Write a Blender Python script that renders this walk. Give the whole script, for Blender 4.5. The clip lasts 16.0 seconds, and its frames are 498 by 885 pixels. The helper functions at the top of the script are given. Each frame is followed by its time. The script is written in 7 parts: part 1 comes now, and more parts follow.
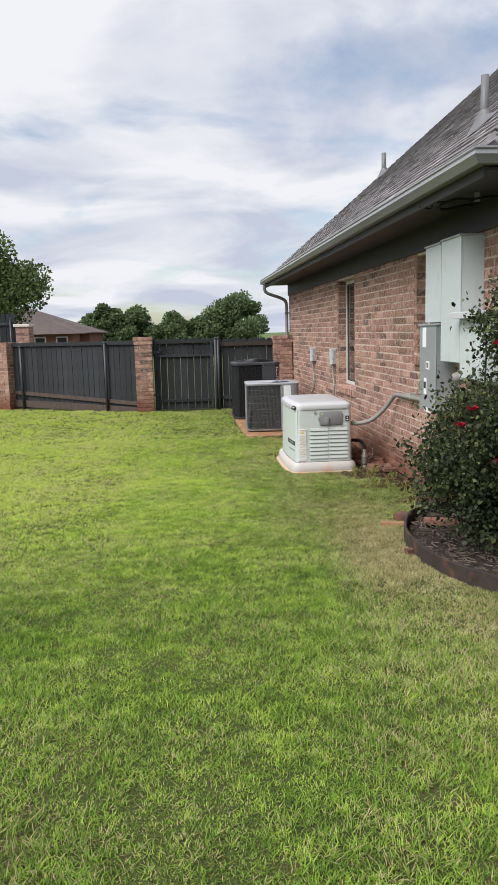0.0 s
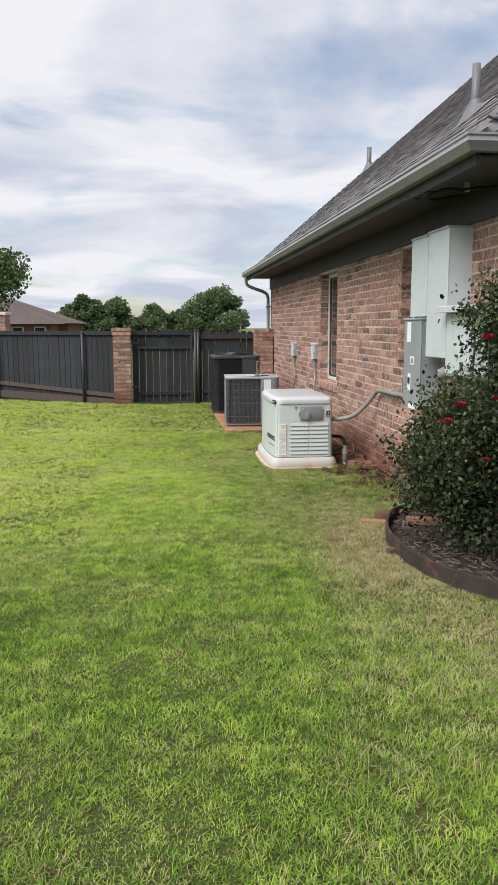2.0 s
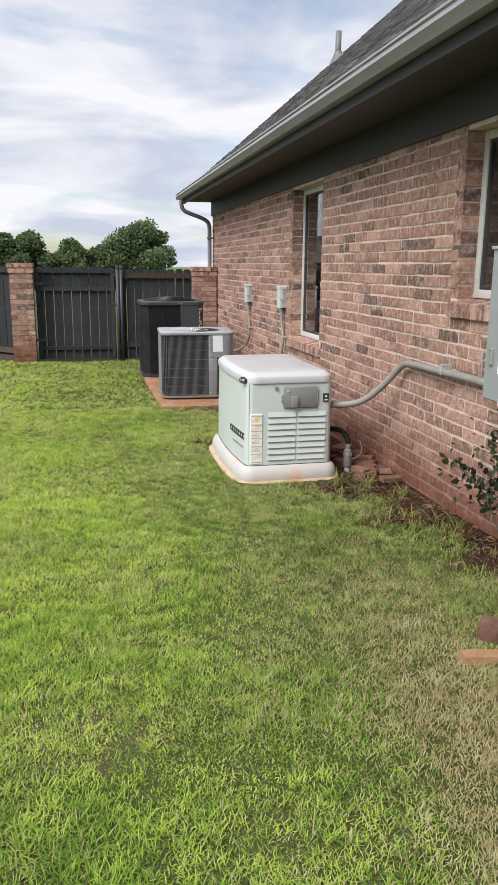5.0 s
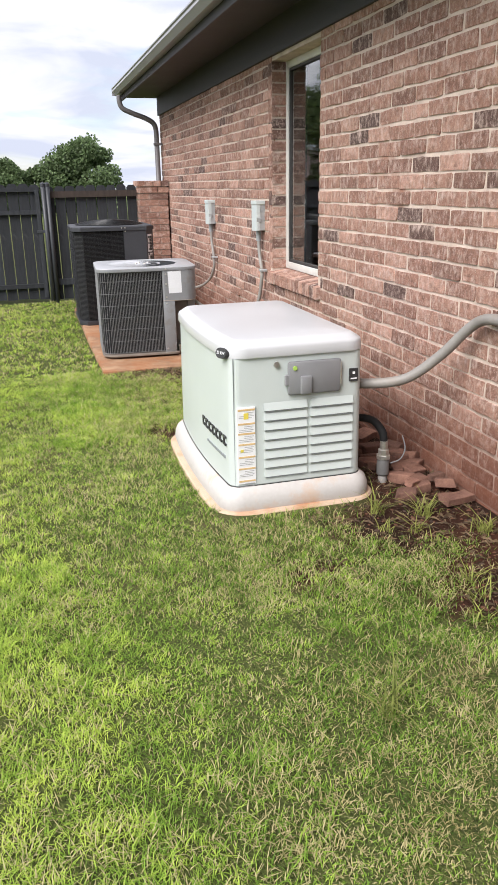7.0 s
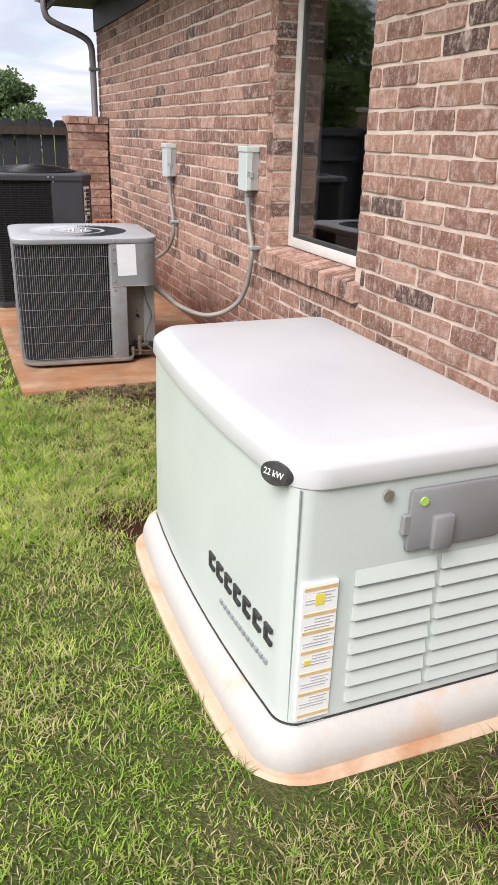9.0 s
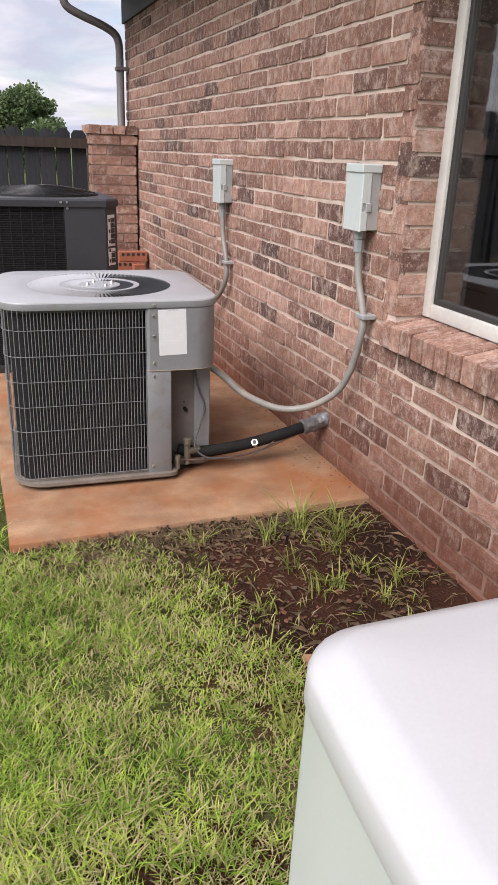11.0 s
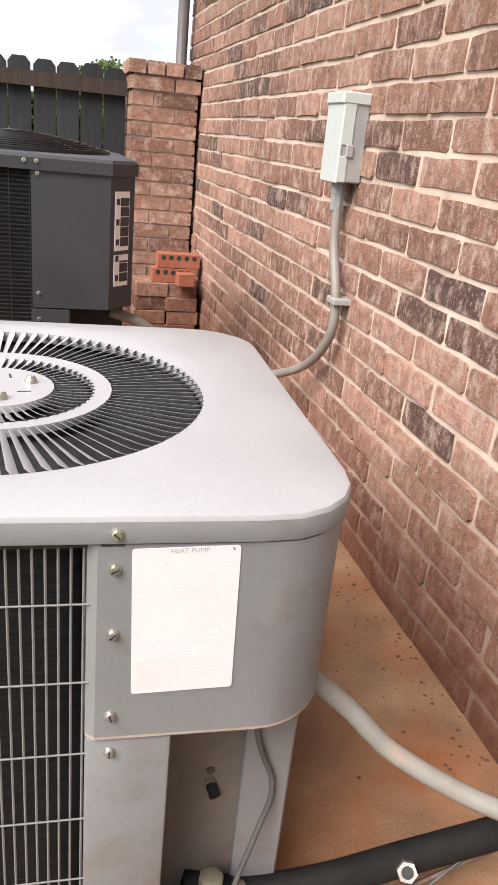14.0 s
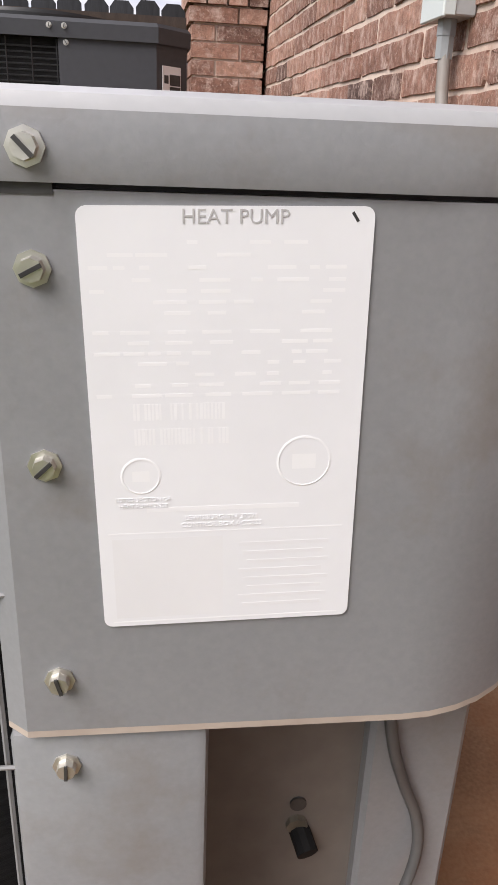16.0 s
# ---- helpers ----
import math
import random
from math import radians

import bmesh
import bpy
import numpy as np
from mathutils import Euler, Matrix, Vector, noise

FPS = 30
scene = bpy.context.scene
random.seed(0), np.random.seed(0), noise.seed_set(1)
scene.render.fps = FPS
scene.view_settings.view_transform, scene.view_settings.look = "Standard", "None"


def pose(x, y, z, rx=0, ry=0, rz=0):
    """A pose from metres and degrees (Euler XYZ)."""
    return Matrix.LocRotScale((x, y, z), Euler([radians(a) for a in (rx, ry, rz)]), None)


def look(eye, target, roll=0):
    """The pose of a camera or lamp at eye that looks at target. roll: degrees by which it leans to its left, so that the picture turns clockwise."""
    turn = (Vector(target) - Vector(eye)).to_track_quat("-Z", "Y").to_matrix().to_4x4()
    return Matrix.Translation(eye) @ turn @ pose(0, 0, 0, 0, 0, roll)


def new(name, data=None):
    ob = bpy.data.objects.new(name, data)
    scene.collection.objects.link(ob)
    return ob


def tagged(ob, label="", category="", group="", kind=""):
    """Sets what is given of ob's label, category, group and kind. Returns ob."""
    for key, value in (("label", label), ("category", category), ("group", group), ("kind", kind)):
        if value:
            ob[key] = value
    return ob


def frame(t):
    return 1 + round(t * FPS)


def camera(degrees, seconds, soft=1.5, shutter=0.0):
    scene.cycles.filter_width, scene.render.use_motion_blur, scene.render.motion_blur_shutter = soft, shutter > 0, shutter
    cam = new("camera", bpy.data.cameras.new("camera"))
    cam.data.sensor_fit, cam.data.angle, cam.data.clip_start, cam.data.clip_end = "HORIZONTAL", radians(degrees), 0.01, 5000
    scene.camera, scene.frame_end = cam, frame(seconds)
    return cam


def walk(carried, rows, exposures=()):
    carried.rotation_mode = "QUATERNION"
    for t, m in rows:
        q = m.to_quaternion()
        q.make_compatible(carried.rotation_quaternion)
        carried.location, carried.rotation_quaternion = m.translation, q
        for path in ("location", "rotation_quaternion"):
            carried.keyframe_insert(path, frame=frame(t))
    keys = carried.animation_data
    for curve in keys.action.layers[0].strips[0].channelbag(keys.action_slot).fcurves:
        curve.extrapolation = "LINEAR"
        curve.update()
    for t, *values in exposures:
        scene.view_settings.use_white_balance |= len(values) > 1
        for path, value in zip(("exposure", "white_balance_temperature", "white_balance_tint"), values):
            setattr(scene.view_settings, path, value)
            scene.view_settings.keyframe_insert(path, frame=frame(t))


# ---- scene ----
cam = camera(37.1, 16.0)
METRES, EYE, TILT, LEAN, TURN = 12.48, 1.73, 0.0, 0.0, -5.3
ROWS = [
    (0.0, 0.0, 0.0, 0.0, -0.22, -8.54, 1.46),
    (0.5, 0.0004, -0.0002, 0.0001, -0.88, -8.33, 1.19),
    (1.0, 0.0004, -0.0004, -0.0001, -1.17, -8.34, 0.94),
    (1.5, 0.0001, 0.0009, -0.0005, -1.36, -8.63, 0.57),
    (2.0, -0.0001, 0.0158, -0.0036, -1.7, -8.91, 0.16),
    (2.5, 0.0055, 0.0538, -0.0057, -2.48, -9.44, -0.32),
    (3.0, 0.0018, 0.0941, -0.007, -3.59, -9.85, -0.78),
    (3.5, -0.0025, 0.1401, -0.0082, -4.74, -10.38, -1.09),
    (4.0, -0.001, 0.1868, -0.0065, -5.76, -11.12, -1.16),
    (4.5, -0.0083, 0.2301, -0.0065, -6.6, -12.1, -0.85),
    (7.0, 0.0027, 0.4463, -0.0152, -10.99, -19.14, 0.9),
    (7.5, 0.0053, 0.493, -0.0185, -13.15, -20.02, 0.58),
    (8.0, 0.0027, 0.5337, -0.0207, -15.71, -21.31, 0.7),
]
LATE = [
    (10.3, look((0.968, 8.642, 1.472), (1.653, 10.356, 0.702), 3.8)),
    (10.5, look((0.975, 8.810, 1.464), (1.652, 10.538, 0.719), 3.4)),
    (11.0, look((1.035, 9.288, 1.438), (1.693, 11.030, 0.709), 2.1)),
    (11.5, look((1.184, 9.740, 1.411), (1.775, 11.532, 0.749), 7.4)),
    (12.0, look((1.271, 10.150, 1.377), (1.787, 11.963, 0.708), 6.3)),
    (12.5, look((1.361, 10.548, 1.366), (1.905, 12.349, 0.687), 5.7)),
    (13.0, look((1.463, 10.954, 1.342), (2.004, 12.767, 0.692), 5.3)),
    (13.5, look((1.519, 11.299, 1.333), (2.091, 13.100, 0.677), 5.4)),
    (14.0, look((1.656, 11.587, 1.231), (2.177, 13.366, 0.481), 5.8)),
    (14.5, look((1.740, 11.810, 1.076), (2.137, 13.603, 0.284), 5.9)),
    (15.0, look((1.739, 11.932, 0.949), (2.090, 13.745, 0.182), 4.9)),
    (15.5, look((1.752, 11.976, 0.890), (2.083, 13.804, 0.149), 3.3)),
    (16.0, look((1.759, 11.971, 0.841), (2.082, 13.801, 0.100), 2.3)),
]
EXPOSURES = [(0.0, 0.98, 6500, 9), (4.0, 1.0, 6500, 9), (7.0, 1.38, 6500, 11), (8.0, 1.42, 6550, 12), (10.5, 1.12, 6550, 14), (11.0, 1.12, 6600, 15), (11.5, 1.40, 6650, 15), (12.5, 1.62, 6750, 15), (13.5, 1.64, 6900, 14), (14.0, 1.60, 7000, 14), (14.5, 1.48, 6900, 14), (15.0, 1.37, 6750, 14), (15.5, 1.33, 6700, 14), (16.0, 1.31, 6700, 14)]
EARLY = [(t, pose(0, 0, EYE, TILT, LEAN, TURN) @ pose(METRES * x, METRES * y, METRES * z, 90 + pitch, roll, yaw)) for t, x, y, z, yaw, pitch, roll in ROWS]
walk(cam, EARLY + LATE, EXPOSURES)

# ---- world, sun ----
SUN_ELEV, SUN_AZ = 46.0, -125.0   # degrees; azimuth from +y towards +x


def build_world():
    w = bpy.data.worlds.new("sky")
    scene.world = w
    w.use_nodes = True
    nt = w.node_tree
    nt.nodes.clear()
    n, l = nt.nodes.new, nt.links.new
    sky = n("ShaderNodeTexSky")
    sky.sky_type, sky.sun_disc = "NISHITA", False
    sky.sun_elevation, sky.sun_rotation = radians(SUN_ELEV), radians(SUN_AZ)
    co = n("ShaderNodeTexCoord")
    # clouds lie on a flat layer: direction divided by height
    sep = n("ShaderNodeSeparateXYZ")
    l(co.outputs["Generated"], sep.inputs[0])
    hz = n("ShaderNodeMath"); hz.operation = "MAXIMUM"; hz.inputs[1].default_value = 0.0
    l(sep.outputs[2], hz.inputs[0])
    up = n("ShaderNodeMath"); up.operation = "ADD"; up.inputs[1].default_value = 0.16
    l(hz.outputs[0], up.inputs[0])
    dx = n("ShaderNodeMath"); dx.operation = "DIVIDE"
    dy = n("ShaderNodeMath"); dy.operation = "DIVIDE"
    l(sep.outputs[0], dx.inputs[0]); l(up.outputs[0], dx.inputs[1])
    l(sep.outputs[1], dy.inputs[0]); l(up.outputs[0], dy.inputs[1])
    com = n("ShaderNodeCombineXYZ")
    l(dx.outputs[0], com.inputs[0]); l(dy.outputs[0], com.inputs[1])
    big = n("ShaderNodeTexNoise"); big.inputs["Scale"].default_value = 1.0
    big.inputs["Detail"].default_value = 8; big.inputs["Roughness"].default_value = 0.55
    big.inputs["Distortion"].default_value = 0.3
    l(com.outputs[0], big.inputs["Vector"])
    cover = n("ShaderNodeValToRGB")
    cover.color_ramp.elements[0].position, cover.color_ramp.elements[1].position = 0.32, 0.48
    l(big.outputs["Fac"], cover.inputs[0])
    shift = n("ShaderNodeMapping"); shift.inputs["Location"].default_value = (3.1, 1.7, 0)
    l(com.outputs[0], shift.inputs[0])
    tone = n("ShaderNodeTexNoise"); tone.inputs["Scale"].default_value = 1.25
    tone.inputs["Detail"].default_value = 9; tone.inputs["Distortion"].default_value = 0.6
    l(shift.outputs[0], tone.inputs["Vector"])
    tint = n("ShaderNodeValToRGB")
    tint.color_ramp.elements[0].position, tint.color_ramp.elements[1].position = 0.38, 0.60
    tint.color_ramp.elements[0].color = (4.1, 4.4, 5.3, 1)
    tint.color_ramp.elements[1].color = (6.45, 6.45, 6.8, 1)
    l(tone.outputs["Fac"], tint.inputs[0])
    mix = n("ShaderNodeMixRGB")
    l(cover.outputs[0], mix.inputs[0]); l(sky.outputs[0], mix.inputs[1]); l(tint.outputs[0], mix.inputs[2])
    bg = n("ShaderNodeBackground"); bg.inputs["Strength"].default_value = 0.07
    l(mix.outputs[0], bg.inputs[0])
    out = n("ShaderNodeOutputWorld")
    l(bg.outputs[0], out.inputs[0])


build_world()
sun = new("sun", bpy.data.lights.new("sun", "SUN"))
sun.data.energy, sun.data.angle, sun.data.color = 2.0, radians(40), (1.0, 0.97, 0.93)
_d = Vector((math.sin(radians(SUN_AZ)) * math.cos(radians(SUN_ELEV)), math.cos(radians(SUN_AZ)) * math.cos(radians(SUN_ELEV)), math.sin(radians(SUN_ELEV))))
sun.matrix_world = look(_d * 60, (0, 0, 0))

# ---- materials ----
def pm(name, c1, c2, scale=6.0, rough=0.6, metal=0.0, bump=0.15, fine=60.0, vary=None, amount=0.25, spec=0.5, stain=None, stretch=None, coat=0.0, bump_dist=0.004):
    """A surface with a coarse and a fine noise; vary: None, 'object' or 'island'; stain: (colour, scale, low, high)."""
    m = bpy.data.materials.new(name)
    m.use_nodes = True
    nt = m.node_tree
    n, l = nt.nodes.new, nt.links.new
    b = nt.nodes["Principled BSDF"]
    co = n("ShaderNodeTexCoord")
    vec = co.outputs["Object"]
    if stretch:
        mp = n("ShaderNodeMapping"); mp.inputs["Scale"].default_value = stretch
        l(vec, mp.inputs[0]); vec = mp.outputs[0]
    a = n("ShaderNodeTexNoise"); a.inputs["Scale"].default_value = scale; a.inputs["Detail"].default_value = 6
    f = n("ShaderNodeTexNoise"); f.inputs["Scale"].default_value = fine; f.inputs["Detail"].default_value = 4
    l(vec, a.inputs["Vector"]); l(vec, f.inputs["Vector"])
    add = n("ShaderNodeMath"); add.operation = "MULTIPLY_ADD"; add.inputs[1].default_value = 0.45
    l(f.outputs["Fac"], add.inputs[0]); l(a.outputs["Fac"], add.inputs[2])
    ramp = n("ShaderNodeMapRange"); ramp.inputs[1].default_value = 0.45; ramp.inputs[2].default_value = 1.0
    l(add.outputs[0], ramp.inputs[0])
    mix = n("ShaderNodeMixRGB"); mix.inputs[1].default_value = (*c1, 1); mix.inputs[2].default_value = (*c2, 1)
    l(ramp.outputs[0], mix.inputs[0])
    col = mix.outputs[0]
    if vary:
        if vary == "object":
            r = n("ShaderNodeObjectInfo").outputs["Random"]
        else:
            r = n("ShaderNodeNewGeometry").outputs["Random Per Island"]
        hsv = n("ShaderNodeHueSaturation")
        mr = n("ShaderNodeMapRange"); mr.inputs[3].default_value = 1 - amount; mr.inputs[4].default_value = 1 + amount
        l(r, mr.inputs[0]); l(mr.outputs[0], hsv.inputs["Value"]); l(col, hsv.inputs["Color"])
        col = hsv.outputs[0]
    if stain:
        sc, ss, lo, hi = stain
        sn = n("ShaderNodeTexNoise"); sn.inputs["Scale"].default_value = ss; sn.inputs["Detail"].default_value = 8
        sn.inputs["Roughness"].default_value = 0.65
        l(co.outputs["Object"], sn.inputs["Vector"])
        sr = n("ShaderNodeMapRange"); sr.inputs[1].default_value = lo; sr.inputs[2].default_value = hi
        l(sn.outputs["Fac"], sr.inputs[0])
        sm = n("ShaderNodeMixRGB"); sm.inputs[2].default_value = (*sc, 1)
        l(sr.outputs[0], sm.inputs[0]); l(col, sm.inputs[1]); col = sm.outputs[0]
    l(col, b.inputs["Base Color"])
    rr = n("ShaderNodeMapRange"); rr.inputs[3].default_value = max(0.02, rough - 0.08); rr.inputs[4].default_value = min(1, rough + 0.08)
    l(a.outputs["Fac"], rr.inputs[0]); l(rr.outputs[0], b.inputs["Roughness"])
    b.inputs["Metallic"].default_value = metal
    b.inputs["Specular IOR Level"].default_value = spec
    b.inputs["Coat Weight"].default_value = coat
    if bump:
        bp = n("ShaderNodeBump"); bp.inputs["Strength"].default_value = bump; bp.inputs["Distance"].default_value = bump_dist
        l(add.outputs[0], bp.inputs["Height"]); l(bp.outputs[0], b.inputs["Normal"])
    return m


def splash(m):
    """Red soil splashed up on the lowest courses of a wall."""
    nt = m.node_tree
    n, l = nt.nodes.new, nt.links.new
    b = nt.nodes["Principled BSDF"]
    src = b.inputs["Base Color"].links[0].from_socket
    geo = n("ShaderNodeNewGeometry")
    no = n("ShaderNodeTexNoise"); no.inputs["Scale"].default_value = 5.0; no.inputs["Detail"].default_value = 9; no.inputs["Roughness"].default_value = 0.72
    l(geo.outputs["Position"], no.inputs["Vector"])
    sp = n("ShaderNodeSeparateXYZ"); l(geo.outputs["Position"], sp.inputs[0])
    so = n("ShaderNodeMath"); so.operation = "MULTIPLY_ADD"; so.inputs[1].default_value = 0.7
    l(no.outputs["Fac"], so.inputs[0]); l(sp.outputs[2], so.inputs[2])
    ss = n("ShaderNodeMapRange"); ss.inputs[1].default_value = 0.92; ss.inputs[2].default_value = 0.42; ss.inputs[4].default_value = 0.82
    l(so.outputs[0], ss.inputs[0])
    mud = n("ShaderNodeMixRGB"); mud.inputs[2].default_value = (0.150, 0.050, 0.026, 1)
    l(ss.outputs[0], mud.inputs[0]); l(src, mud.inputs[1]); l(mud.outputs[0], b.inputs["Base Color"])


def brick_mat(name, source):
    """Tumbled red-brown brick with pale mortar smears; source: 'object' or 'island'."""
    m = bpy.data.materials.new(name)
    m.use_nodes = True
    nt = m.node_tree
    n, l = nt.nodes.new, nt.links.new
    b = nt.nodes["Principled BSDF"]
    rnd = n("ShaderNodeObjectInfo").outputs["Random"] if source == "object" else n("ShaderNodeNewGeometry").outputs["Random Per Island"]
    ramp = n("ShaderNodeValToRGB")
    e = ramp.color_ramp.elements
    e[0].position, e[0].color = 0.0, (0.110, 0.070, 0.062, 1)
    e[1].position, e[1].color = 1.0, (0.48, 0.285, 0.225, 1)
    for p, c in ((0.05, (0.150, 0.088, 0.072, 1)), (0.10, (0.215, 0.118, 0.092, 1)), (0.35, (0.285, 0.154, 0.117, 1)), (0.6, (0.335, 0.186, 0.141, 1)), (0.85, (0.385, 0.225, 0.172, 1))):
        k = e.new(p); k.color = c
    l(rnd, ramp.inputs[0])
    co = n("ShaderNodeTexCoord")
    geo = n("ShaderNodeNewGeometry")
    big = n("ShaderNodeTexNoise"); big.inputs["Scale"].default_value = 30; big.inputs["Detail"].default_value = 9; big.inputs["Roughness"].default_value = 0.78
    l(geo.outputs["Position"], big.inputs["Vector"])
    fine = n("ShaderNodeTexNoise"); fine.inputs["Scale"].default_value = 150; fine.inputs["Detail"].default_value = 4
    l(geo.outputs["Position"], fine.inputs["Vector"])
    mr = n("ShaderNodeMapRange"); mr.inputs[1].default_value = 0.3; mr.inputs[2].default_value = 0.7; mr.inputs[3].default_value = 0.50; mr.inputs[4].default_value = 1.45
    l(big.outputs["Fac"], mr.inputs[0])
    hsv = n("ShaderNodeHueSaturation"); l(ramp.outputs[0], hsv.inputs["Color"]); l(mr.outputs[0], hsv.inputs["Value"])
    # pale mortar smears
    sm = n("ShaderNodeTexNoise"); sm.inputs["Scale"].default_value = 14; sm.inputs["Detail"].default_value = 10; sm.inputs["Roughness"].default_value = 0.75
    mp = n("ShaderNodeMapping"); mp.inputs["Location"].default_value = (5, 3, 9); mp.inputs["Scale"].default_value = (1, 1.8, 1)
    l(geo.outputs["Position"], mp.inputs[0]); l(mp.outputs[0], sm.inputs["Vector"])
    sr = n("ShaderNodeMapRange"); sr.inputs[1].default_value = 0.49; sr.inputs[2].default_value = 0.66; sr.inputs[4].default_value = 0.80
    l(sm.outputs["Fac"], sr.inputs[0])
    mix = n("ShaderNodeMixRGB"); mix.inputs[2].default_value = (0.62, 0.48, 0.42, 1)
    l(sr.outputs[0], mix.inputs[0]); l(hsv.outputs[0], mix.inputs[1])
    # small pale flecks and pits
    fk = n("ShaderNodeTexNoise"); fk.inputs["Scale"].default_value = 75; fk.inputs["Detail"].default_value = 5; fk.inputs["Roughness"].default_value = 0.7
    l(mp.outputs[0], fk.inputs["Vector"])
    fr = n("ShaderNodeMapRange"); fr.inputs[1].default_value = 0.56; fr.inputs[2].default_value = 0.68; fr.inputs[4].default_value = 0.65
    l(fk.outputs["Fac"], fr.inputs[0])
    fm = n("ShaderNodeMixRGB"); fm.inputs[2].default_value = (0.66, 0.51, 0.44, 1)
    l(fr.outputs[0], fm.inputs[0]); l(mix.outputs[0], fm.inputs[1])
    pr = n("ShaderNodeMapRange"); pr.inputs[1].default_value = 0.40; pr.inputs[2].default_value = 0.30; pr.inputs[4].default_value = 0.5
    l(fk.outputs["Fac"], pr.inputs[0])
    mix = n("ShaderNodeMixRGB"); mix.inputs[2].default_value = (0.09, 0.055, 0.045, 1)
    l(pr.outputs[0], mix.inputs[0]); l(fm.outputs[0], mix.inputs[1])
    l(mix.outputs[0], b.inputs["Base Color"])
    splash(m)
    b.inputs["Roughness"].default_value = 0.9
    b.inputs["Specular IOR Level"].default_value = 0.25
    ad = n("ShaderNodeMath"); ad.operation = "MULTIPLY_ADD"; ad.inputs[1].default_value = 0.4
    l(fine.outputs["Fac"], ad.inputs[0]); l(big.outputs["Fac"], ad.inputs[2])
    bp = n("ShaderNodeBump"); bp.inputs["Strength"].default_value = 0.9; bp.inputs["Distance"].default_value = 0.012
    l(ad.outputs[0], bp.inputs["Height"]); l(bp.outputs[0], b.inputs["Normal"])
    return m


def glass_mat(name, tint=(0.9, 0.95, 0.93)):
    m = bpy.data.materials.new(name)
    m.use_nodes = True
    b = m.node_tree.nodes["Principled BSDF"]
    b.inputs["Base Color"].default_value = (*tint, 1)
    b.inputs["Roughness"].default_value = 0.02
    b.inputs["Transmission Weight"].default_value = 1.0
    b.inputs["IOR"].default_value = 1.85
    return m


BRICK_O, BRICK_I = brick_mat("brick_single", "object"), brick_mat("brick_joined", "island")
MORTAR = pm("mortar", (0.68, 0.565, 0.485), (0.45, 0.35, 0.295), 9, 0.95, bump=0.8, fine=90, stain=((0.24, 0.09, 0.05), 1.7, 0.58, 0.75))
splash(MORTAR)
SHINGLE = pm("asphalt_shingle", (0.125, 0.118, 0.124), (0.34, 0.32, 0.33), 5, 0.95, bump=0.8, fine=110, vary="island", amount=0.4)
TRIM = pm("dark_trim_paint", (0.028, 0.026, 0.026), (0.042, 0.039, 0.039), 3, 0.6, bump=0.05)
GUTTER = pm("gutter_enamel", (0.25, 0.25, 0.27), (0.31, 0.31, 0.33), 3, 0.35, bump=0.03, coat=0.3)
SPOUT = pm("downspout_paint", (0.11, 0.105, 0.11), (0.16, 0.15, 0.155), 5, 0.5, bump=0.06)
WHITE_FRAME = pm("white_window_paint", (0.55, 0.54, 0.51), (0.68, 0.67, 0.64), 8, 0.45, bump=0.05, stain=((0.3, 0.26, 0.22), 6, 0.62, 0.8))
GLASS = glass_mat("window_glass")
# near black puts the unlit rooms' darkness into the colour
ROOM = pm("unlit_room_shade", (0.015, 0.016, 0.018), (0.024, 0.024, 0.026), 2, 0.8, bump=0)
GALV = pm("grey_galvanised_steel", (0.36, 0.38, 0.39), (0.45, 0.47, 0.48), 7, 0.45, metal=0.25, bump=0.05, stain=((0.3, 0.29, 0.27), 5, 0.6, 0.8))
CAB_LIGHT = pm("pale_cabinet_enamel", (0.50, 0.56, 0.56), (0.56, 0.61, 0.61), 3, 0.4, bump=0.03, stain=((0.4, 0.42, 0.41), 3, 0.58, 0.8))
CAB_GREY = pm("grey_cabinet_enamel", (0.25, 0.27, 0.28), (0.30, 0.32, 0.33), 4, 0.4, bump=0.03)
PVC = pm("grey_conduit_plastic", (0.21, 0.195, 0.18), (0.29, 0.272, 0.255), 10, 0.5, bump=0.05, stain=((0.26, 0.22, 0.19), 7, 0.55, 0.75))
STEEL = pm("zinc_screw_steel", (0.50, 0.485, 0.45), (0.66, 0.645, 0.60), 60, 0.35, metal=0.8, bump=0.1)
BLACK = pm("black_rubber", (0.008, 0.008, 0.009), (0.020, 0.020, 0.020), 14, 0.75, bump=0.2, spec=0.2)
BLACK_MET = pm("black_painted_metal", (0.013, 0.014, 0.016), (0.026, 0.027, 0.030), 8, 0.45, bump=0.08)
CHAR = pm("charcoal_sheet_metal", (0.034, 0.036, 0.043), (0.050, 0.053, 0.062), 3, 0.5, bump=0.04)
AC_DARK = pm("shaded_grey_sheet_metal", (0.12, 0.12, 0.12), (0.16, 0.155, 0.15), 6, 0.5, bump=0.08)
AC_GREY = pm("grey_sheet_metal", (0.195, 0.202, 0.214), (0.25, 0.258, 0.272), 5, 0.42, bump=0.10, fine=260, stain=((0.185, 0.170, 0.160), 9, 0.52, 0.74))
# the unit's grey with skylight on its upper faces painted in
AC_TOP = pm("sky_lit_grey_metal", (0.36, 0.37, 0.395), (0.435, 0.445, 0.47), 4, 0.38, bump=0.05, fine=140, stain=((0.38, 0.38, 0.40), 5, 0.60, 0.76))
FIN = pm("coil_fins", (0.010, 0.010, 0.011), (0.030, 0.030, 0.032), 40, 0.7, bump=0.4, fine=300, stretch=(1, 1, 6), spec=0.12)
WIRE = pm("grey_coated_wire", (0.165, 0.168, 0.175), (0.23, 0.234, 0.242), 30, 0.5, bump=0.05, stain=((0.24, 0.22, 0.2), 9, 0.55, 0.7))
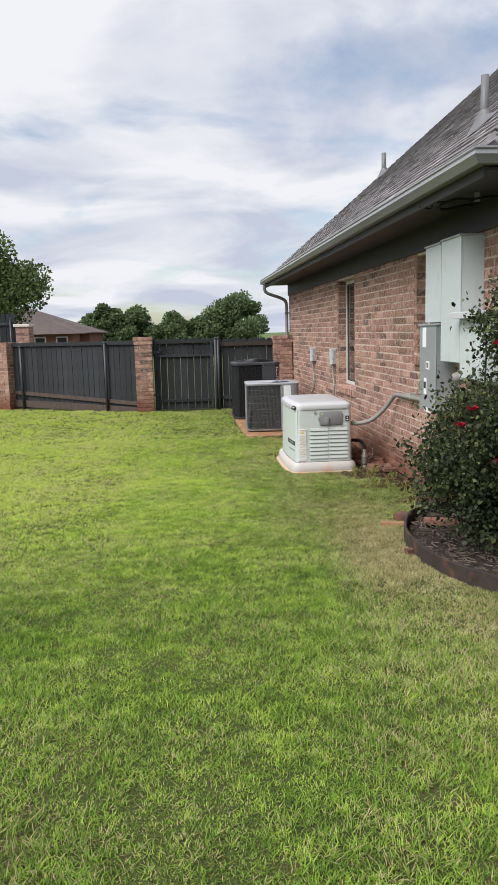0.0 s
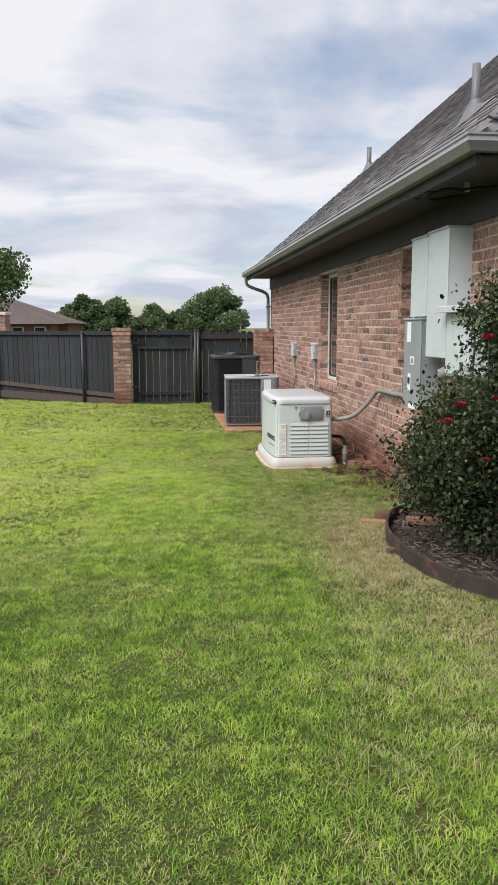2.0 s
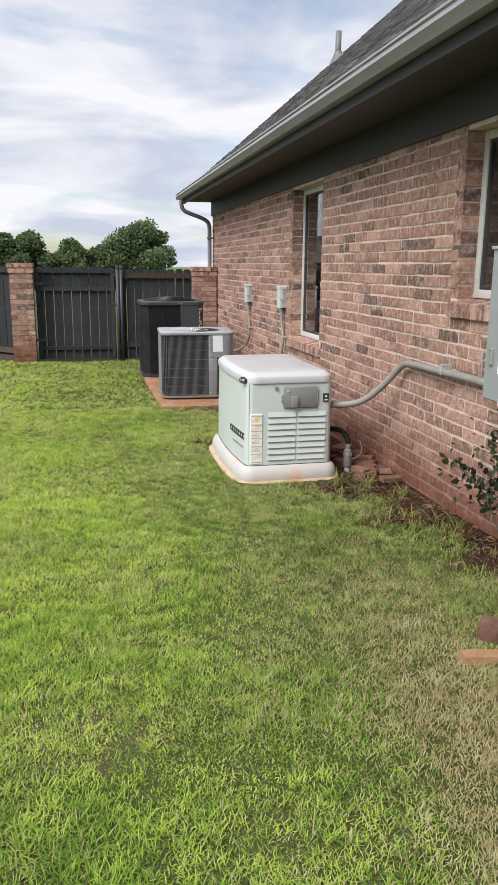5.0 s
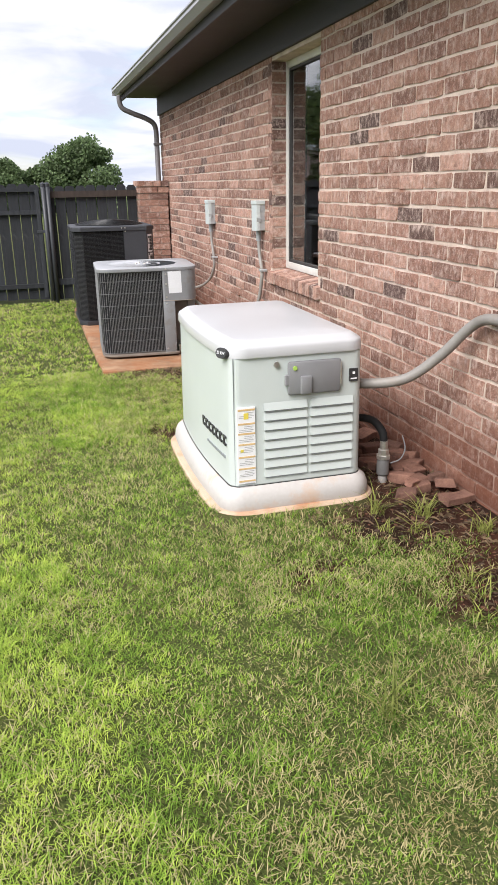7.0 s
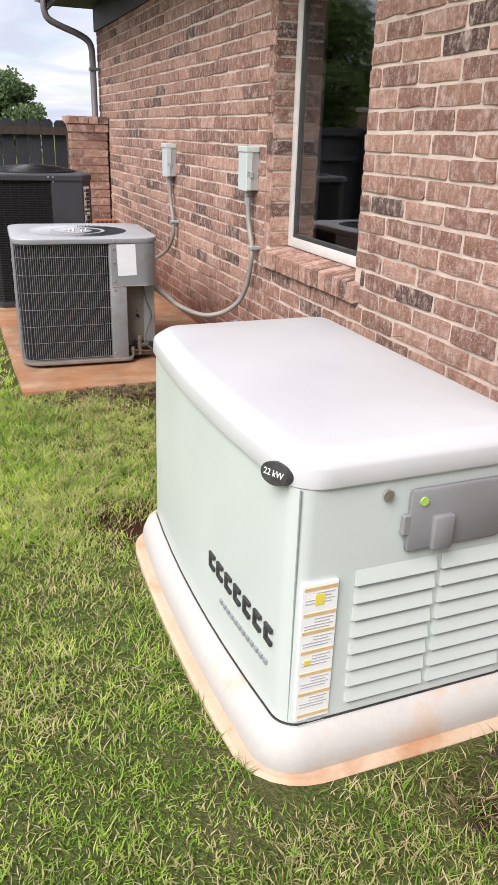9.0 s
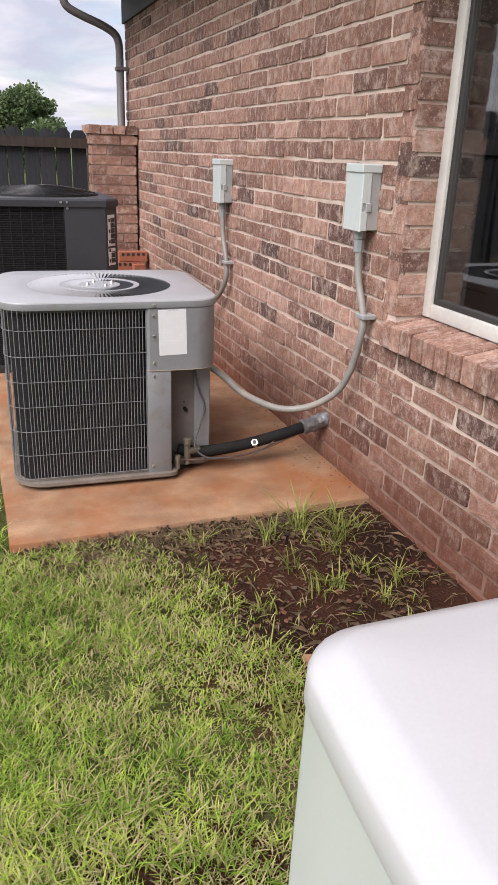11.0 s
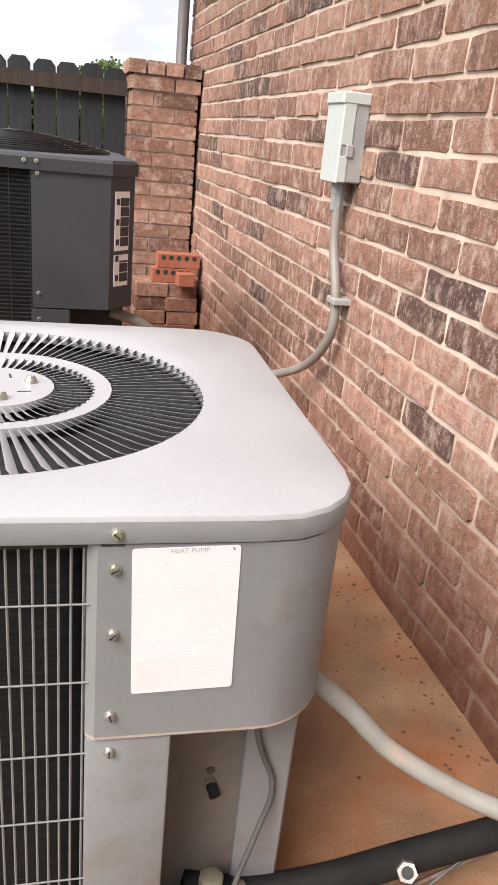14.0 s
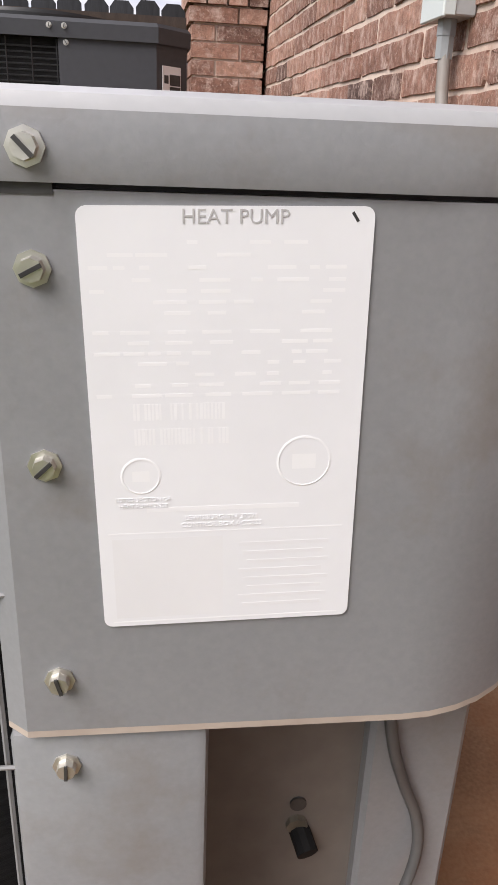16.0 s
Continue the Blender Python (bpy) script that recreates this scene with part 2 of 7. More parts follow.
LABEL = pm("white_label_vinyl", (0.82, 0.82, 0.84), (0.87, 0.87, 0.89), 6, 0.35, bump=0.02)
FADED = pm("faded_print", (0.735, 0.747, 0.775), (0.765, 0.777, 0.805), 40, 0.5, bump=0)
BRASS = pm("tarnished_brass", (0.13, 0.115, 0.09), (0.23, 0.205, 0.165), 40, 0.55, metal=0.4, bump=0.15)
SLAT = pm("weathered_grille_slat", (0.27, 0.275, 0.295), (0.35, 0.355, 0.375), 9, 0.5, bump=0.05, fine=140)
FADED_DARK = pm("grey_label_print", (0.36, 0.36, 0.37), (0.48, 0.48, 0.49), 40, 0.5, bump=0)
RATING = pm("weathered_white_label", (0.685, 0.70, 0.735), (0.73, 0.745, 0.78), 14, 0.4, bump=0.02)
PALE_PVC = pm("pale_ribbed_conduit_plastic", (0.232, 0.223, 0.211), (0.315, 0.304, 0.285), 12, 0.5, bump=0.12, stain=((0.36, 0.31, 0.26), 9, 0.55, 0.75))
BROWN_METAL = pm("recess_shaded_sheet_metal", (0.135, 0.118, 0.105), (0.19, 0.168, 0.15), 7, 0.7, bump=0.1)
INK = pm("black_ink", (0.02, 0.02, 0.022), (0.05, 0.05, 0.05), 60, 0.5, bump=0)
CONCRETE = pm("red_stained_concrete", (0.20, 0.108, 0.062), (0.44, 0.275, 0.165), 7, 0.9, bump=0.6, fine=170, stain=((0.30, 0.115, 0.045), 2.6, 0.44, 0.66), bump_dist=0.004)
GEN_BODY = pm("pale_mint_enamel", (0.52, 0.565, 0.55), (0.57, 0.615, 0.60), 3, 0.38, bump=0.03, fine=200)
GEN_ROOF = pm("white_enamel", (0.515, 0.518, 0.538), (0.575, 0.578, 0.598), 3, 0.34, bump=0.03, fine=200)
GEN_BASE = pm("dusty_white_composite", (0.47, 0.44, 0.42), (0.55, 0.53, 0.515), 4, 0.6, bump=0.12, stain=((0.55, 0.36, 0.24), 4, 0.55, 0.75))
GEN_PAD = pm("tan_composite_pad", (0.50, 0.36, 0.25), (0.60, 0.46, 0.35), 5, 0.8, bump=0.2, stain=((0.44, 0.22, 0.11), 4, 0.5, 0.7))
GEN_GREY = pm("grey_plastic_hatch", (0.21, 0.21, 0.22), (0.25, 0.25, 0.26), 8, 0.5, bump=0.08, fine=250)
AMBER = pm("amber_warning_print", (0.62, 0.42, 0.20), (0.72, 0.52, 0.28), 18, 0.5, bump=0)
YELLOW = pm("yellow_label_print", (0.75, 0.60, 0.08), (0.80, 0.66, 0.12), 20, 0.5, bump=0)
FENCE = pm("dark_stained_cedar", (0.013, 0.015, 0.019), (0.036, 0.039, 0.046), 5, 0.85, bump=0.5, fine=40, vary="object", amount=0.3, stretch=(6, 6, 0.6), stain=((0.10, 0.10, 0.105), 4, 0.58, 0.8))
FENCE_OLD = pm("weathered_brown_cedar", (0.045, 0.032, 0.027), (0.085, 0.062, 0.052), 6, 0.9, bump=0.6, fine=50, vary="object", amount=0.3, stretch=(5, 5, 0.8))
POST = pm("painted_steel_post", (0.030, 0.033, 0.040), (0.045, 0.048, 0.056), 6, 0.45, bump=0.06)
CAPSTONE = pm("pale_cast_stone", (0.55, 0.50, 0.44), (0.64, 0.59, 0.53), 8, 0.9, bump=0.3)
SOIL = pm("red_clay_soil", (0.10, 0.040, 0.022), (0.17, 0.075, 0.045), 5, 0.95, bump=0.8, fine=60, bump_dist=0.02)
MULCH = pm("dark_mulch_bed", (0.022, 0.014, 0.011), (0.055, 0.036, 0.028), 14, 0.95, bump=0.9, fine=80, bump_dist=0.03)
CHIP = pm("bark_chips", (0.045, 0.030, 0.024), (0.16, 0.125, 0.10), 12, 0.9, bump=0.3, vary="island", amount=0.6)
EDGING = pm("rusty_dark_edging", (0.020, 0.016, 0.015), (0.048, 0.033, 0.028), 9, 0.75, bump=0.3, stain=((0.15, 0.06, 0.035), 6, 0.55, 0.75))
STONE = pm("red_sandstone", (0.10, 0.045, 0.032), (0.27, 0.14, 0.10), 16, 0.9, bump=0.8, fine=120, bump_dist=0.012, vary="object", amount=0.35)
BARK = pm("brown_bark", (0.06, 0.045, 0.035), (0.13, 0.10, 0.08), 18, 0.9, bump=0.7, stretch=(3, 3, 0.6), bump_dist=0.02)
ROOF_FAR = pm("brown_shingle_far", (0.085, 0.062, 0.058), (0.13, 0.10, 0.09), 3, 0.95, bump=0.3)
SANDSTONE = pm("tan_sandstone", (0.30, 0.16, 0.085), (0.42, 0.25, 0.14), 14, 0.9, bump=0.4, fine=90)
STALK = pm("dead_stalks", (0.06, 0.036, 0.021), (0.20, 0.135, 0.075), 8, 0.9, bump=0, vary="island", amount=0.5)
DEAD_LEAF = pm("dead_leaf_litter", (0.040, 0.022, 0.016), (0.095, 0.058, 0.042), 20, 0.85, bump=0.2, vary="island", amount=0.5)
CABLE = pm("dark_grey_cable", (0.07, 0.07, 0.072), (0.11, 0.11, 0.11), 20, 0.5, bump=0)
BRICK_FAR = pm("brick_far", (0.20, 0.085, 0.065), (0.28, 0.13, 0.10), 6, 0.9, bump=0.2)
RED_BRICK = pm("new_red_brick", (0.30, 0.095, 0.052), (0.38, 0.14, 0.085), 20, 0.85, bump=0.4, fine=160)


def leaf_mat(name, c1, c2, amount=0.35):
    m = pm(name, c1, c2, 3, 0.55, bump=0, vary="island", amount=amount, spec=0.35)
    b = m.node_tree.nodes["Principled BSDF"]
    b.inputs["Transmission Weight"].default_value = 0.0
    nt = m.node_tree
    tr = nt.nodes.new("ShaderNodeBsdfTranslucent")
    mx = nt.nodes.new("ShaderNodeMixShader"); mx.inputs[0].default_value = 0.4
    src = b.inputs["Base Color"].links[0].from_socket
    nt.links.new(src, tr.inputs[0])
    nt.links.new(b.outputs[0], mx.inputs[1]); nt.links.new(tr.outputs[0], mx.inputs[2])
    nt.links.new(mx.outputs[0], nt.nodes["Material Output"].inputs[0])
    return m


LEAF = leaf_mat("rose_leaves", (0.020, 0.036, 0.017), (0.078, 0.098, 0.044), 0.75)
LEAF_NEW = leaf_mat("young_rose_leaves", (0.12, 0.16, 0.05), (0.20, 0.22, 0.08))
PETAL = leaf_mat("red_rose_petals", (0.45, 0.012, 0.03), (0.60, 0.03, 0.07))
TREE_LEAF = leaf_mat("elm_leaves", (0.065, 0.105, 0.032), (0.15, 0.20, 0.07), 0.5)
TREE_DARK = leaf_mat("far_tree_leaves", (0.080, 0.125, 0.056), (0.19, 0.255, 0.115), 0.55)

# ---- mesh helpers ----
rng = np.random.default_rng(7)


def part(name, bm, material, parent=None, label="", smooth=False):
    me = bpy.data.meshes.new(name)
    bmesh.ops.recalc_face_normals(bm, faces=bm.faces)
    bm.to_mesh(me)
    bm.free()
    for m in (material if isinstance(material, (list, tuple)) else [material]):
        me.materials.append(m)
    me.shade_smooth()
    if not smooth:
        me.set_sharp_from_angle(angle=radians(32))
    ob = new(name, me)
    if parent is not None:
        ob.parent = parent
    if label:
        ob["label"] = label
    return ob


def thing(name, label, category, m=None, group="", kind=""):
    ob = new(name)
    ob.empty_display_size = 0.1
    if m is not None:
        ob.matrix_basis = m
    return tagged(ob, label, category, group, kind)


def box(x0, x1, y0, y1, z0, z1, bevel=0.0, bm=None, seg=1):
    own = bmesh.new()
    bmesh.ops.create_cube(own, size=1.0)
    for v in own.verts:
        v.co = Vector(((x0 + x1) / 2 + v.co.x * (x1 - x0), (y0 + y1) / 2 + v.co.y * (y1 - y0), (z0 + z1) / 2 + v.co.z * (z1 - z0)))
    if bevel:
        bmesh.ops.bevel(own, geom=own.edges[:], offset=bevel, segments=seg, affect="EDGES", profile=0.5)
    if bm is None:
        return own
    me = bpy.data.meshes.new("tmp")
    own.to_mesh(me); own.free()
    bm.from_mesh(me)
    bpy.data.meshes.remove(me)
    return bm


def tube(points, r, seg=10, bm=None, closed=False, cap=True):
    """A round bar along points; r: one radius or one for each point."""
    bm = bm or bmesh.new()
    pts = [Vector(p) for p in points]
    n = len(pts)
    rs = [r] * n if isinstance(r, (int, float)) else list(r)
    rings, side = [], None
    for i, p in enumerate(pts):
        a = pts[i - 1] if i or closed else pts[0]
        b = pts[(i + 1) % n] if i < n - 1 or closed else pts[-1]
        d = (b - a).normalized()
        if side is None:
            side = d.orthogonal().normalized()
        side = (side - d * side.dot(d)).normalized()
        up = d.cross(side)
        rings.append([bm.verts.new(p + (side * math.cos(2 * math.pi * k / seg) + up * math.sin(2 * math.pi * k / seg)) * rs[i]) for k in range(seg)])
    for i in range(n if closed else n - 1):
        A, B = rings[i], rings[(i + 1) % n]
        for k in range(seg):
            bm.faces.new((A[k], A[(k + 1) % seg], B[(k + 1) % seg], B[k]))
    if cap and not closed:
        bm.faces.new(rings[0]); bm.faces.new(rings[-1])
    return bm


def smooth_path(points, steps=8):
    """Catmull-Rom through the points."""
    p = [Vector(q) for q in points]
    p = [p[0] * 2 - p[1]] + p + [p[-1] * 2 - p[-2]]
    out = []
    for i in range(1, len(p) - 2):
        for s in range(steps):
            t = s / steps
            a, b, c, d = p[i - 1], p[i], p[i + 1], p[i + 2]
            out.append(0.5 * (2 * b + (c - a) * t + (2 * a - 5 * b + 4 * c - d) * t * t + (3 * b - a - 3 * c + d) * t ** 3))
    out.append(p[-2])
    return out


def rounded(x0, x1, y0, y1, r, seg=6, bulge=0.0, rs=None):
    """Outline of a rounded rectangle, anticlockwise; bulge bows the -x side outward. rs: radii at (x0y0, x1y0, x1y1, x0y1)."""
    rs = rs or (r, r, r, r)
    out = []
    for (cx, cy, a0), q in zip(((x0, y0, 180), (x1, y0, 270), (x1, y1, 0), (x0, y1, 90)), rs):
        ox, oy = cx + (q if cx == x0 else -q), cy + (q if cy == y0 else -q)
        for k in range(seg + 1):
            a = radians(a0 + 90 * k / seg)
            out.append([ox + q * math.cos(a), oy + q * math.sin(a)])
    # extra points along the -x side, so that it can bow
    for k in range(1, 8):
        out.append([x0, y1 - rs[3] + (y0 + rs[0] - y1 + rs[3]) * k / 8])
    if bulge:
        for p in out:
            if p[0] < (x0 + x1) / 2:
                u = (p[1] - y0) / (y1 - y0)
                p[0] -= bulge * 4 * u * (1 - u)
    return out


def loft(layers, bm=None, cap=True):
    """Skin through outlines of equal length: [(outline, z or list of z)]."""
    bm = bm or bmesh.new()
    rings = []
    for o, z in layers:
        zs = z if isinstance(z, (list, tuple)) else [z] * len(o)
        rings.append([bm.verts.new((p[0], p[1], q)) for p, q in zip(o, zs)])
    n = len(rings[0])
    for A, B in zip(rings, rings[1:]):
        for k in range(n):
            bm.faces.new((A[k], A[(k + 1) % n], B[(k + 1) % n], B[k]))
    if cap:
        bm.faces.new(rings[0]); bm.faces.new(rings[-1])
    return bm


def disc(c, axis, r, h, seg=16, bm=None):
    c, axis = Vector(c), Vector(axis).normalized()
    return tube([c, c + axis * h], r, seg, bm)


def text_mesh(name, body, size, m, material, parent, extrude=0.0006):
    cu = bpy.data.curves.new(name, "FONT")
    cu.body, cu.size, cu.extrude, cu.align_x, cu.align_y = body, size, extrude, "CENTER", "CENTER"
    cu.resolution_u = 2
    tmp = bpy.data.objects.new("tmp_text", cu)
    scene.collection.objects.link(tmp)
    bpy.context.view_layer.update()
    me = bpy.data.meshes.new_from_object(tmp.evaluated_get(bpy.context.evaluated_depsgraph_get()))
    bpy.data.objects.remove(tmp)
    bpy.data.curves.remove(cu)
    me.name = name
    me.materials.clear(); me.materials.append(material)
    ob = new(name, me)
    ob.parent = parent
    ob.matrix_basis = m
    return ob


def raw_mesh(name, verts, quads=None, tris=None, material=None, parent=None):
    """A mesh from numpy arrays."""
    me = bpy.data.meshes.new(name)
    loops, starts, total = [], [], 0
    me.vertices.add(len(verts))
    me.vertices.foreach_set("co", np.asarray(verts, dtype=np.float32).ravel())
    idx, st, off = [], [], 0
    for arr, k in ((quads, 4), (tris, 3)):
        if arr is not None and len(arr):
            idx.append(np.asarray(arr, dtype=np.int32).ravel())
            st.append(off + np.arange(len(arr), dtype=np.int32) * k)
            off += len(arr) * k
    idx, st = np.concatenate(idx), np.concatenate(st)
    me.loops.add(len(idx)); me.loops.foreach_set("vertex_index", idx)
    me.polygons.add(len(st)); me.polygons.foreach_set("loop_start", st)
    me.update(calc_edges=True)
    me.validate()
    me.shade_flat()
    if material:
        me.materials.append(material)
    ob = new(name, me)
    if parent is not None:
        ob.parent = parent
    return ob


# ---- ground ----
WX = 2.58            # face of the house's long wall
Y0, Y1 = 5.45, 17.05   # its two corners
COURSE, BLEN, JOINT = 0.0862, 0.281, 0.0130


def ground_z(x, y):
    """The lawn falls gently along the walk towards the machines."""
    t = np.clip((9.2 - y) / 9.2, -0.4, 1.3)
    z = -0.005 + np.where(t > 0, 0.295 * t, 0.03 * t)
    z = z + 0.032 * np.exp(-((y - 11.7) / 0.75) ** 2)
    z = z + 0.012 * np.sin(x * 1.3 + 0.4) * np.cos(y * 0.9) + 0.006 * np.sin(x * 4.1 + y * 3.3)
    return z


def build_ground():
    def span(lo, a, b, hi, n):
        far = np.array([1.5, 3, 6, 12, 25, 50, 110, 300, 900])
        return np.concatenate([(lo_ := a - far[::-1]), np.linspace(a, b, n), b + far])
    xs, ys = span(0, -6, 8, 0, 71), span(0, -2, 20, 0, 111)
    X, Y = np.meshgrid(xs, ys)
    Z = ground_z(np.clip(X, -8, 9), np.clip(Y, -4, 22))
    away = np.maximum(np.abs(Y - 9) - 12, 0)
    Z = Z - 0.012 * np.minimum(np.maximum(Y - 22, 0), 120) * 0.6
    v = np.stack([X, Y, Z], -1).reshape(-1, 3)
    nx, ny = len(xs), len(ys)
    i = (np.arange(ny - 1)[:, None] * nx + np.arange(nx - 1)[None]).ravel()
    q = np.stack([i, i + 1, i + nx + 1, i + nx], -1)
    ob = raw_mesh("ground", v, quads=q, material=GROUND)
    ob.data.shade_smooth()
    return tagged(ob, "mown green lawn with straw-coloured patches over red soil", "lawn", kind="structure")


SPOTS = ((1.34, 10.32, 0.22), (1.55, 8.05, 0.11), (2.05, 8.35, 0.26), (2.2, 7.75, 0.30))


def ground_mat():
    m = bpy.data.materials.new("lawn_ground")
    m.use_nodes = True
    nt = m.node_tree
    n, l = nt.nodes.new, nt.links.new
    b = nt.nodes["Principled BSDF"]
    geo = n("ShaderNodeNewGeometry")
    def noise(scale, detail=6, rough=0.6):
        t = n("ShaderNodeTexNoise"); t.inputs["Scale"].default_value = scale
        t.inputs["Detail"].default_value = detail; t.inputs["Roughness"].default_value = rough
        l(geo.outputs["Position"], t.inputs["Vector"]); return t.outputs["Fac"]
    def ramp(src, lo, hi, a=0.0, c=1.0):
        r = n("ShaderNodeMapRange"); r.inputs[1].default_value = lo; r.inputs[2].default_value = hi
        r.inputs[3].default_value = a; r.inputs[4].default_value = c
        l(src, r.inputs[0]); return r.outputs[0]
    def mix(f, a, c):
        r = n("ShaderNodeMixRGB")
        l(f, r.inputs[0])
        for s, v in ((1, a), (2, c)):
            if isinstance(v, tuple): r.inputs[s].default_value = (*v, 1)
            else: l(v, r.inputs[s])
        return r.outputs[0]
    fine = noise(90, 4)
    green = mix(ramp(fine, 0.35, 0.65), (0.046, 0.056, 0.018), (0.118, 0.142, 0.040))
    straw = mix(ramp(noise(1.4), 0.52, 0.70), green, (0.13, 0.10, 0.055))
    # bare red soil along the wall's foot
    sp = n("ShaderNodeSeparateXYZ"); l(geo.outputs["Position"], sp.inputs[0])
    w = n("ShaderNodeMath"); w.operation = "MULTIPLY_ADD"; w.inputs[1].default_value = 0.9
    l(noise(3.0), w.inputs[0]); l(sp.outputs[0], w.inputs[2])
    wide = n("ShaderNodeMath"); wide.operation = "MULTIPLY"
    l(ramp(sp.outputs[1], 9.9, 10.9), wide.inputs[0]); wide.inputs[1].default_value = 0.55
    w2 = n("ShaderNodeMath"); w2.operation = "ADD"
    l(w.outputs[0], w2.inputs[0]); l(wide.outputs[0], w2.inputs[1])
    edge = ramp(w2.outputs[0], 2.42, 2.70)
    damp = ramp(noise(2.3, 8, 0.65), 0.42, 0.60)
    soil = mix(damp, mix(fine, (0.016, 0.008, 0.0056), (0.042, 0.019, 0.0128)), mix(fine, (0.042, 0.017, 0.0105), (0.085, 0.034, 0.021)))
    near = n("ShaderNodeMath"); near.operation = "MULTIPLY"
    l(edge, near.inputs[0]); l(ramp(sp.outputs[1], 16.5, 16.0), near.inputs[1])
    along = n("ShaderNodeMath"); along.operation = "MULTIPLY"
    l(near.outputs[0], along.inputs[0]); l(ramp(sp.outputs[1], 4.6, 5.6), along.inputs[1])
    final = mix(along.outputs[0], straw, soil)
    # worn spots in the lawn
    def spot(cx, cy, r):
        d = n("ShaderNodeVectorMath"); d.operation = "DISTANCE"; d.inputs[1].default_value = (cx, cy, 0)
        l(geo.outputs["Position"], d.inputs[0])
        s = n("ShaderNodeMath"); s.operation = "MULTIPLY_ADD"; s.inputs[1].default_value = 0.35
        l(noise(7.0), s.inputs[0]); l(d.outputs["Value"], s.inputs[2])
        return ramp(s.outputs[0], r + 0.30, r + 0.16)
    for cx, cy, r in SPOTS:
        final = mix(spot(cx, cy, r), final, soil)
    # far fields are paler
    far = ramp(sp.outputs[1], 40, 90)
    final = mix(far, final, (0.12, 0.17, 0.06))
    l(final, b.inputs["Base Color"])
    b.inputs["Roughness"].default_value = 0.95
    b.inputs["Specular IOR Level"].default_value = 0.15
    bp = n("ShaderNodeBump"); bp.inputs["Strength"].default_value = 0.9; bp.inputs["Distance"].default_value = 0.02
    l(fine, bp.inputs["Height"]); l(bp.outputs[0], b.inputs["Normal"])
    return m


GROUND = ground_mat()
build_ground()

# ---- the house ----
WIN1 = (10.74, 11.81, 0.855, 2.47)   # y0, y1, sill, head
WIN2 = (6.55, 7.90, 1.45, 2.47)
RECESS = 0.155
FRIEZE = 2.50
EAVE_X, EAVE_Z = 2.06, 2.84
PITCH = 0.845


def build_wall():
    """The long brick wall with its two window openings, as mortar backing; the bricks follow at the end of the file."""
    bm = bmesh.new()
    xa, xb = WX + 0.0066, WX + 0.30
    y = Y0
    for w in (WIN2, WIN1):
        box(xa, xb, y, w[0], -0.3, 2.80, bm=bm)
        box(xa, xb, w[0], w[1], -0.3, w[2] - 0.075, bm=bm)
        box(xa, xb, w[0], w[1], w[3], 2.80, bm=bm)
        y = w[1]
    box(xa, xb, y, Y1, -0.3, 2.80, bm=bm)
    wall = tagged(part("wall_side", bm, MORTAR), "long tumbled red-brown brick wall with pale mortar", "wall", kind="structure")
    bm = box(WX + 0.30, 12, Y1 - 0.28, Y1, -0.3, 2.80)
    tagged(part("wall_far", bm, BRICK_FAR), "red-brown brick end wall of the house", "wall", kind="structure")
    bm = box(WX + 0.30, 12, Y0, Y0 + 0.28, -0.3, 2.80)
    tagged(part("wall_near", bm, BRICK_FAR), "red-brown brick end wall of the house", "wall", kind="structure")
    bm = box(11.7, 12, Y0 + 0.28, Y1 - 0.28, -0.3, 2.80)
    tagged(part("wall_back", bm, BRICK_FAR), "red-brown brick back wall of the house", "wall", kind="structure")
    bm = box(WX + 0.30, 11.7, Y0 + 0.28, Y1 - 0.28, 2.62, 2.70)
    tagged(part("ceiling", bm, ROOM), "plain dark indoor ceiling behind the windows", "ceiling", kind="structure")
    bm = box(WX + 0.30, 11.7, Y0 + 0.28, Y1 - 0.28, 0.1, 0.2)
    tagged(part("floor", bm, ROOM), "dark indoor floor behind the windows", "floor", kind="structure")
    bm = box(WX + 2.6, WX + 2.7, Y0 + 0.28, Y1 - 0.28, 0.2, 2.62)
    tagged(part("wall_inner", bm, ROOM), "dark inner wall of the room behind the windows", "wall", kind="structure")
    return wall


WALL = build_wall()


def build_trim():
    bm = box(WX - 0.022, WX + 0.008, Y0 - 0.02, Y1 + 0.02, FRIEZE, 2.80, 0.003)
    tagged(part("trim", bm, TRIM), "dark painted frieze board under the soffit", "trim", kind="structure")
    bm = box(EAVE_X + 0.03, WX + 0.3, Y0 - 0.5, Y1 + 0.17, 2.745, 2.765)
    tagged(part("soffit", bm, TRIM), "dark painted soffit boards under the eave", "soffit", kind="structure")
    bm = box(EAVE_X + 0.005, EAVE_X + 0.03, Y0 - 0.5, Y1 + 0.17, 2.70, 2.87)
    tagged(part("fascia", bm, TRIM), "dark fascia board behind the gutter", "fascia", kind="structure")


build_trim()


def gutter_profile():
    return [(0.0, 0.10), (-0.112, 0.10), (-0.112, 0.088), (-0.101, 0.080), (-0.106, 0.052), (-0.086, 0.027), (-0.068, 0.0), (0.0, 0.0)]


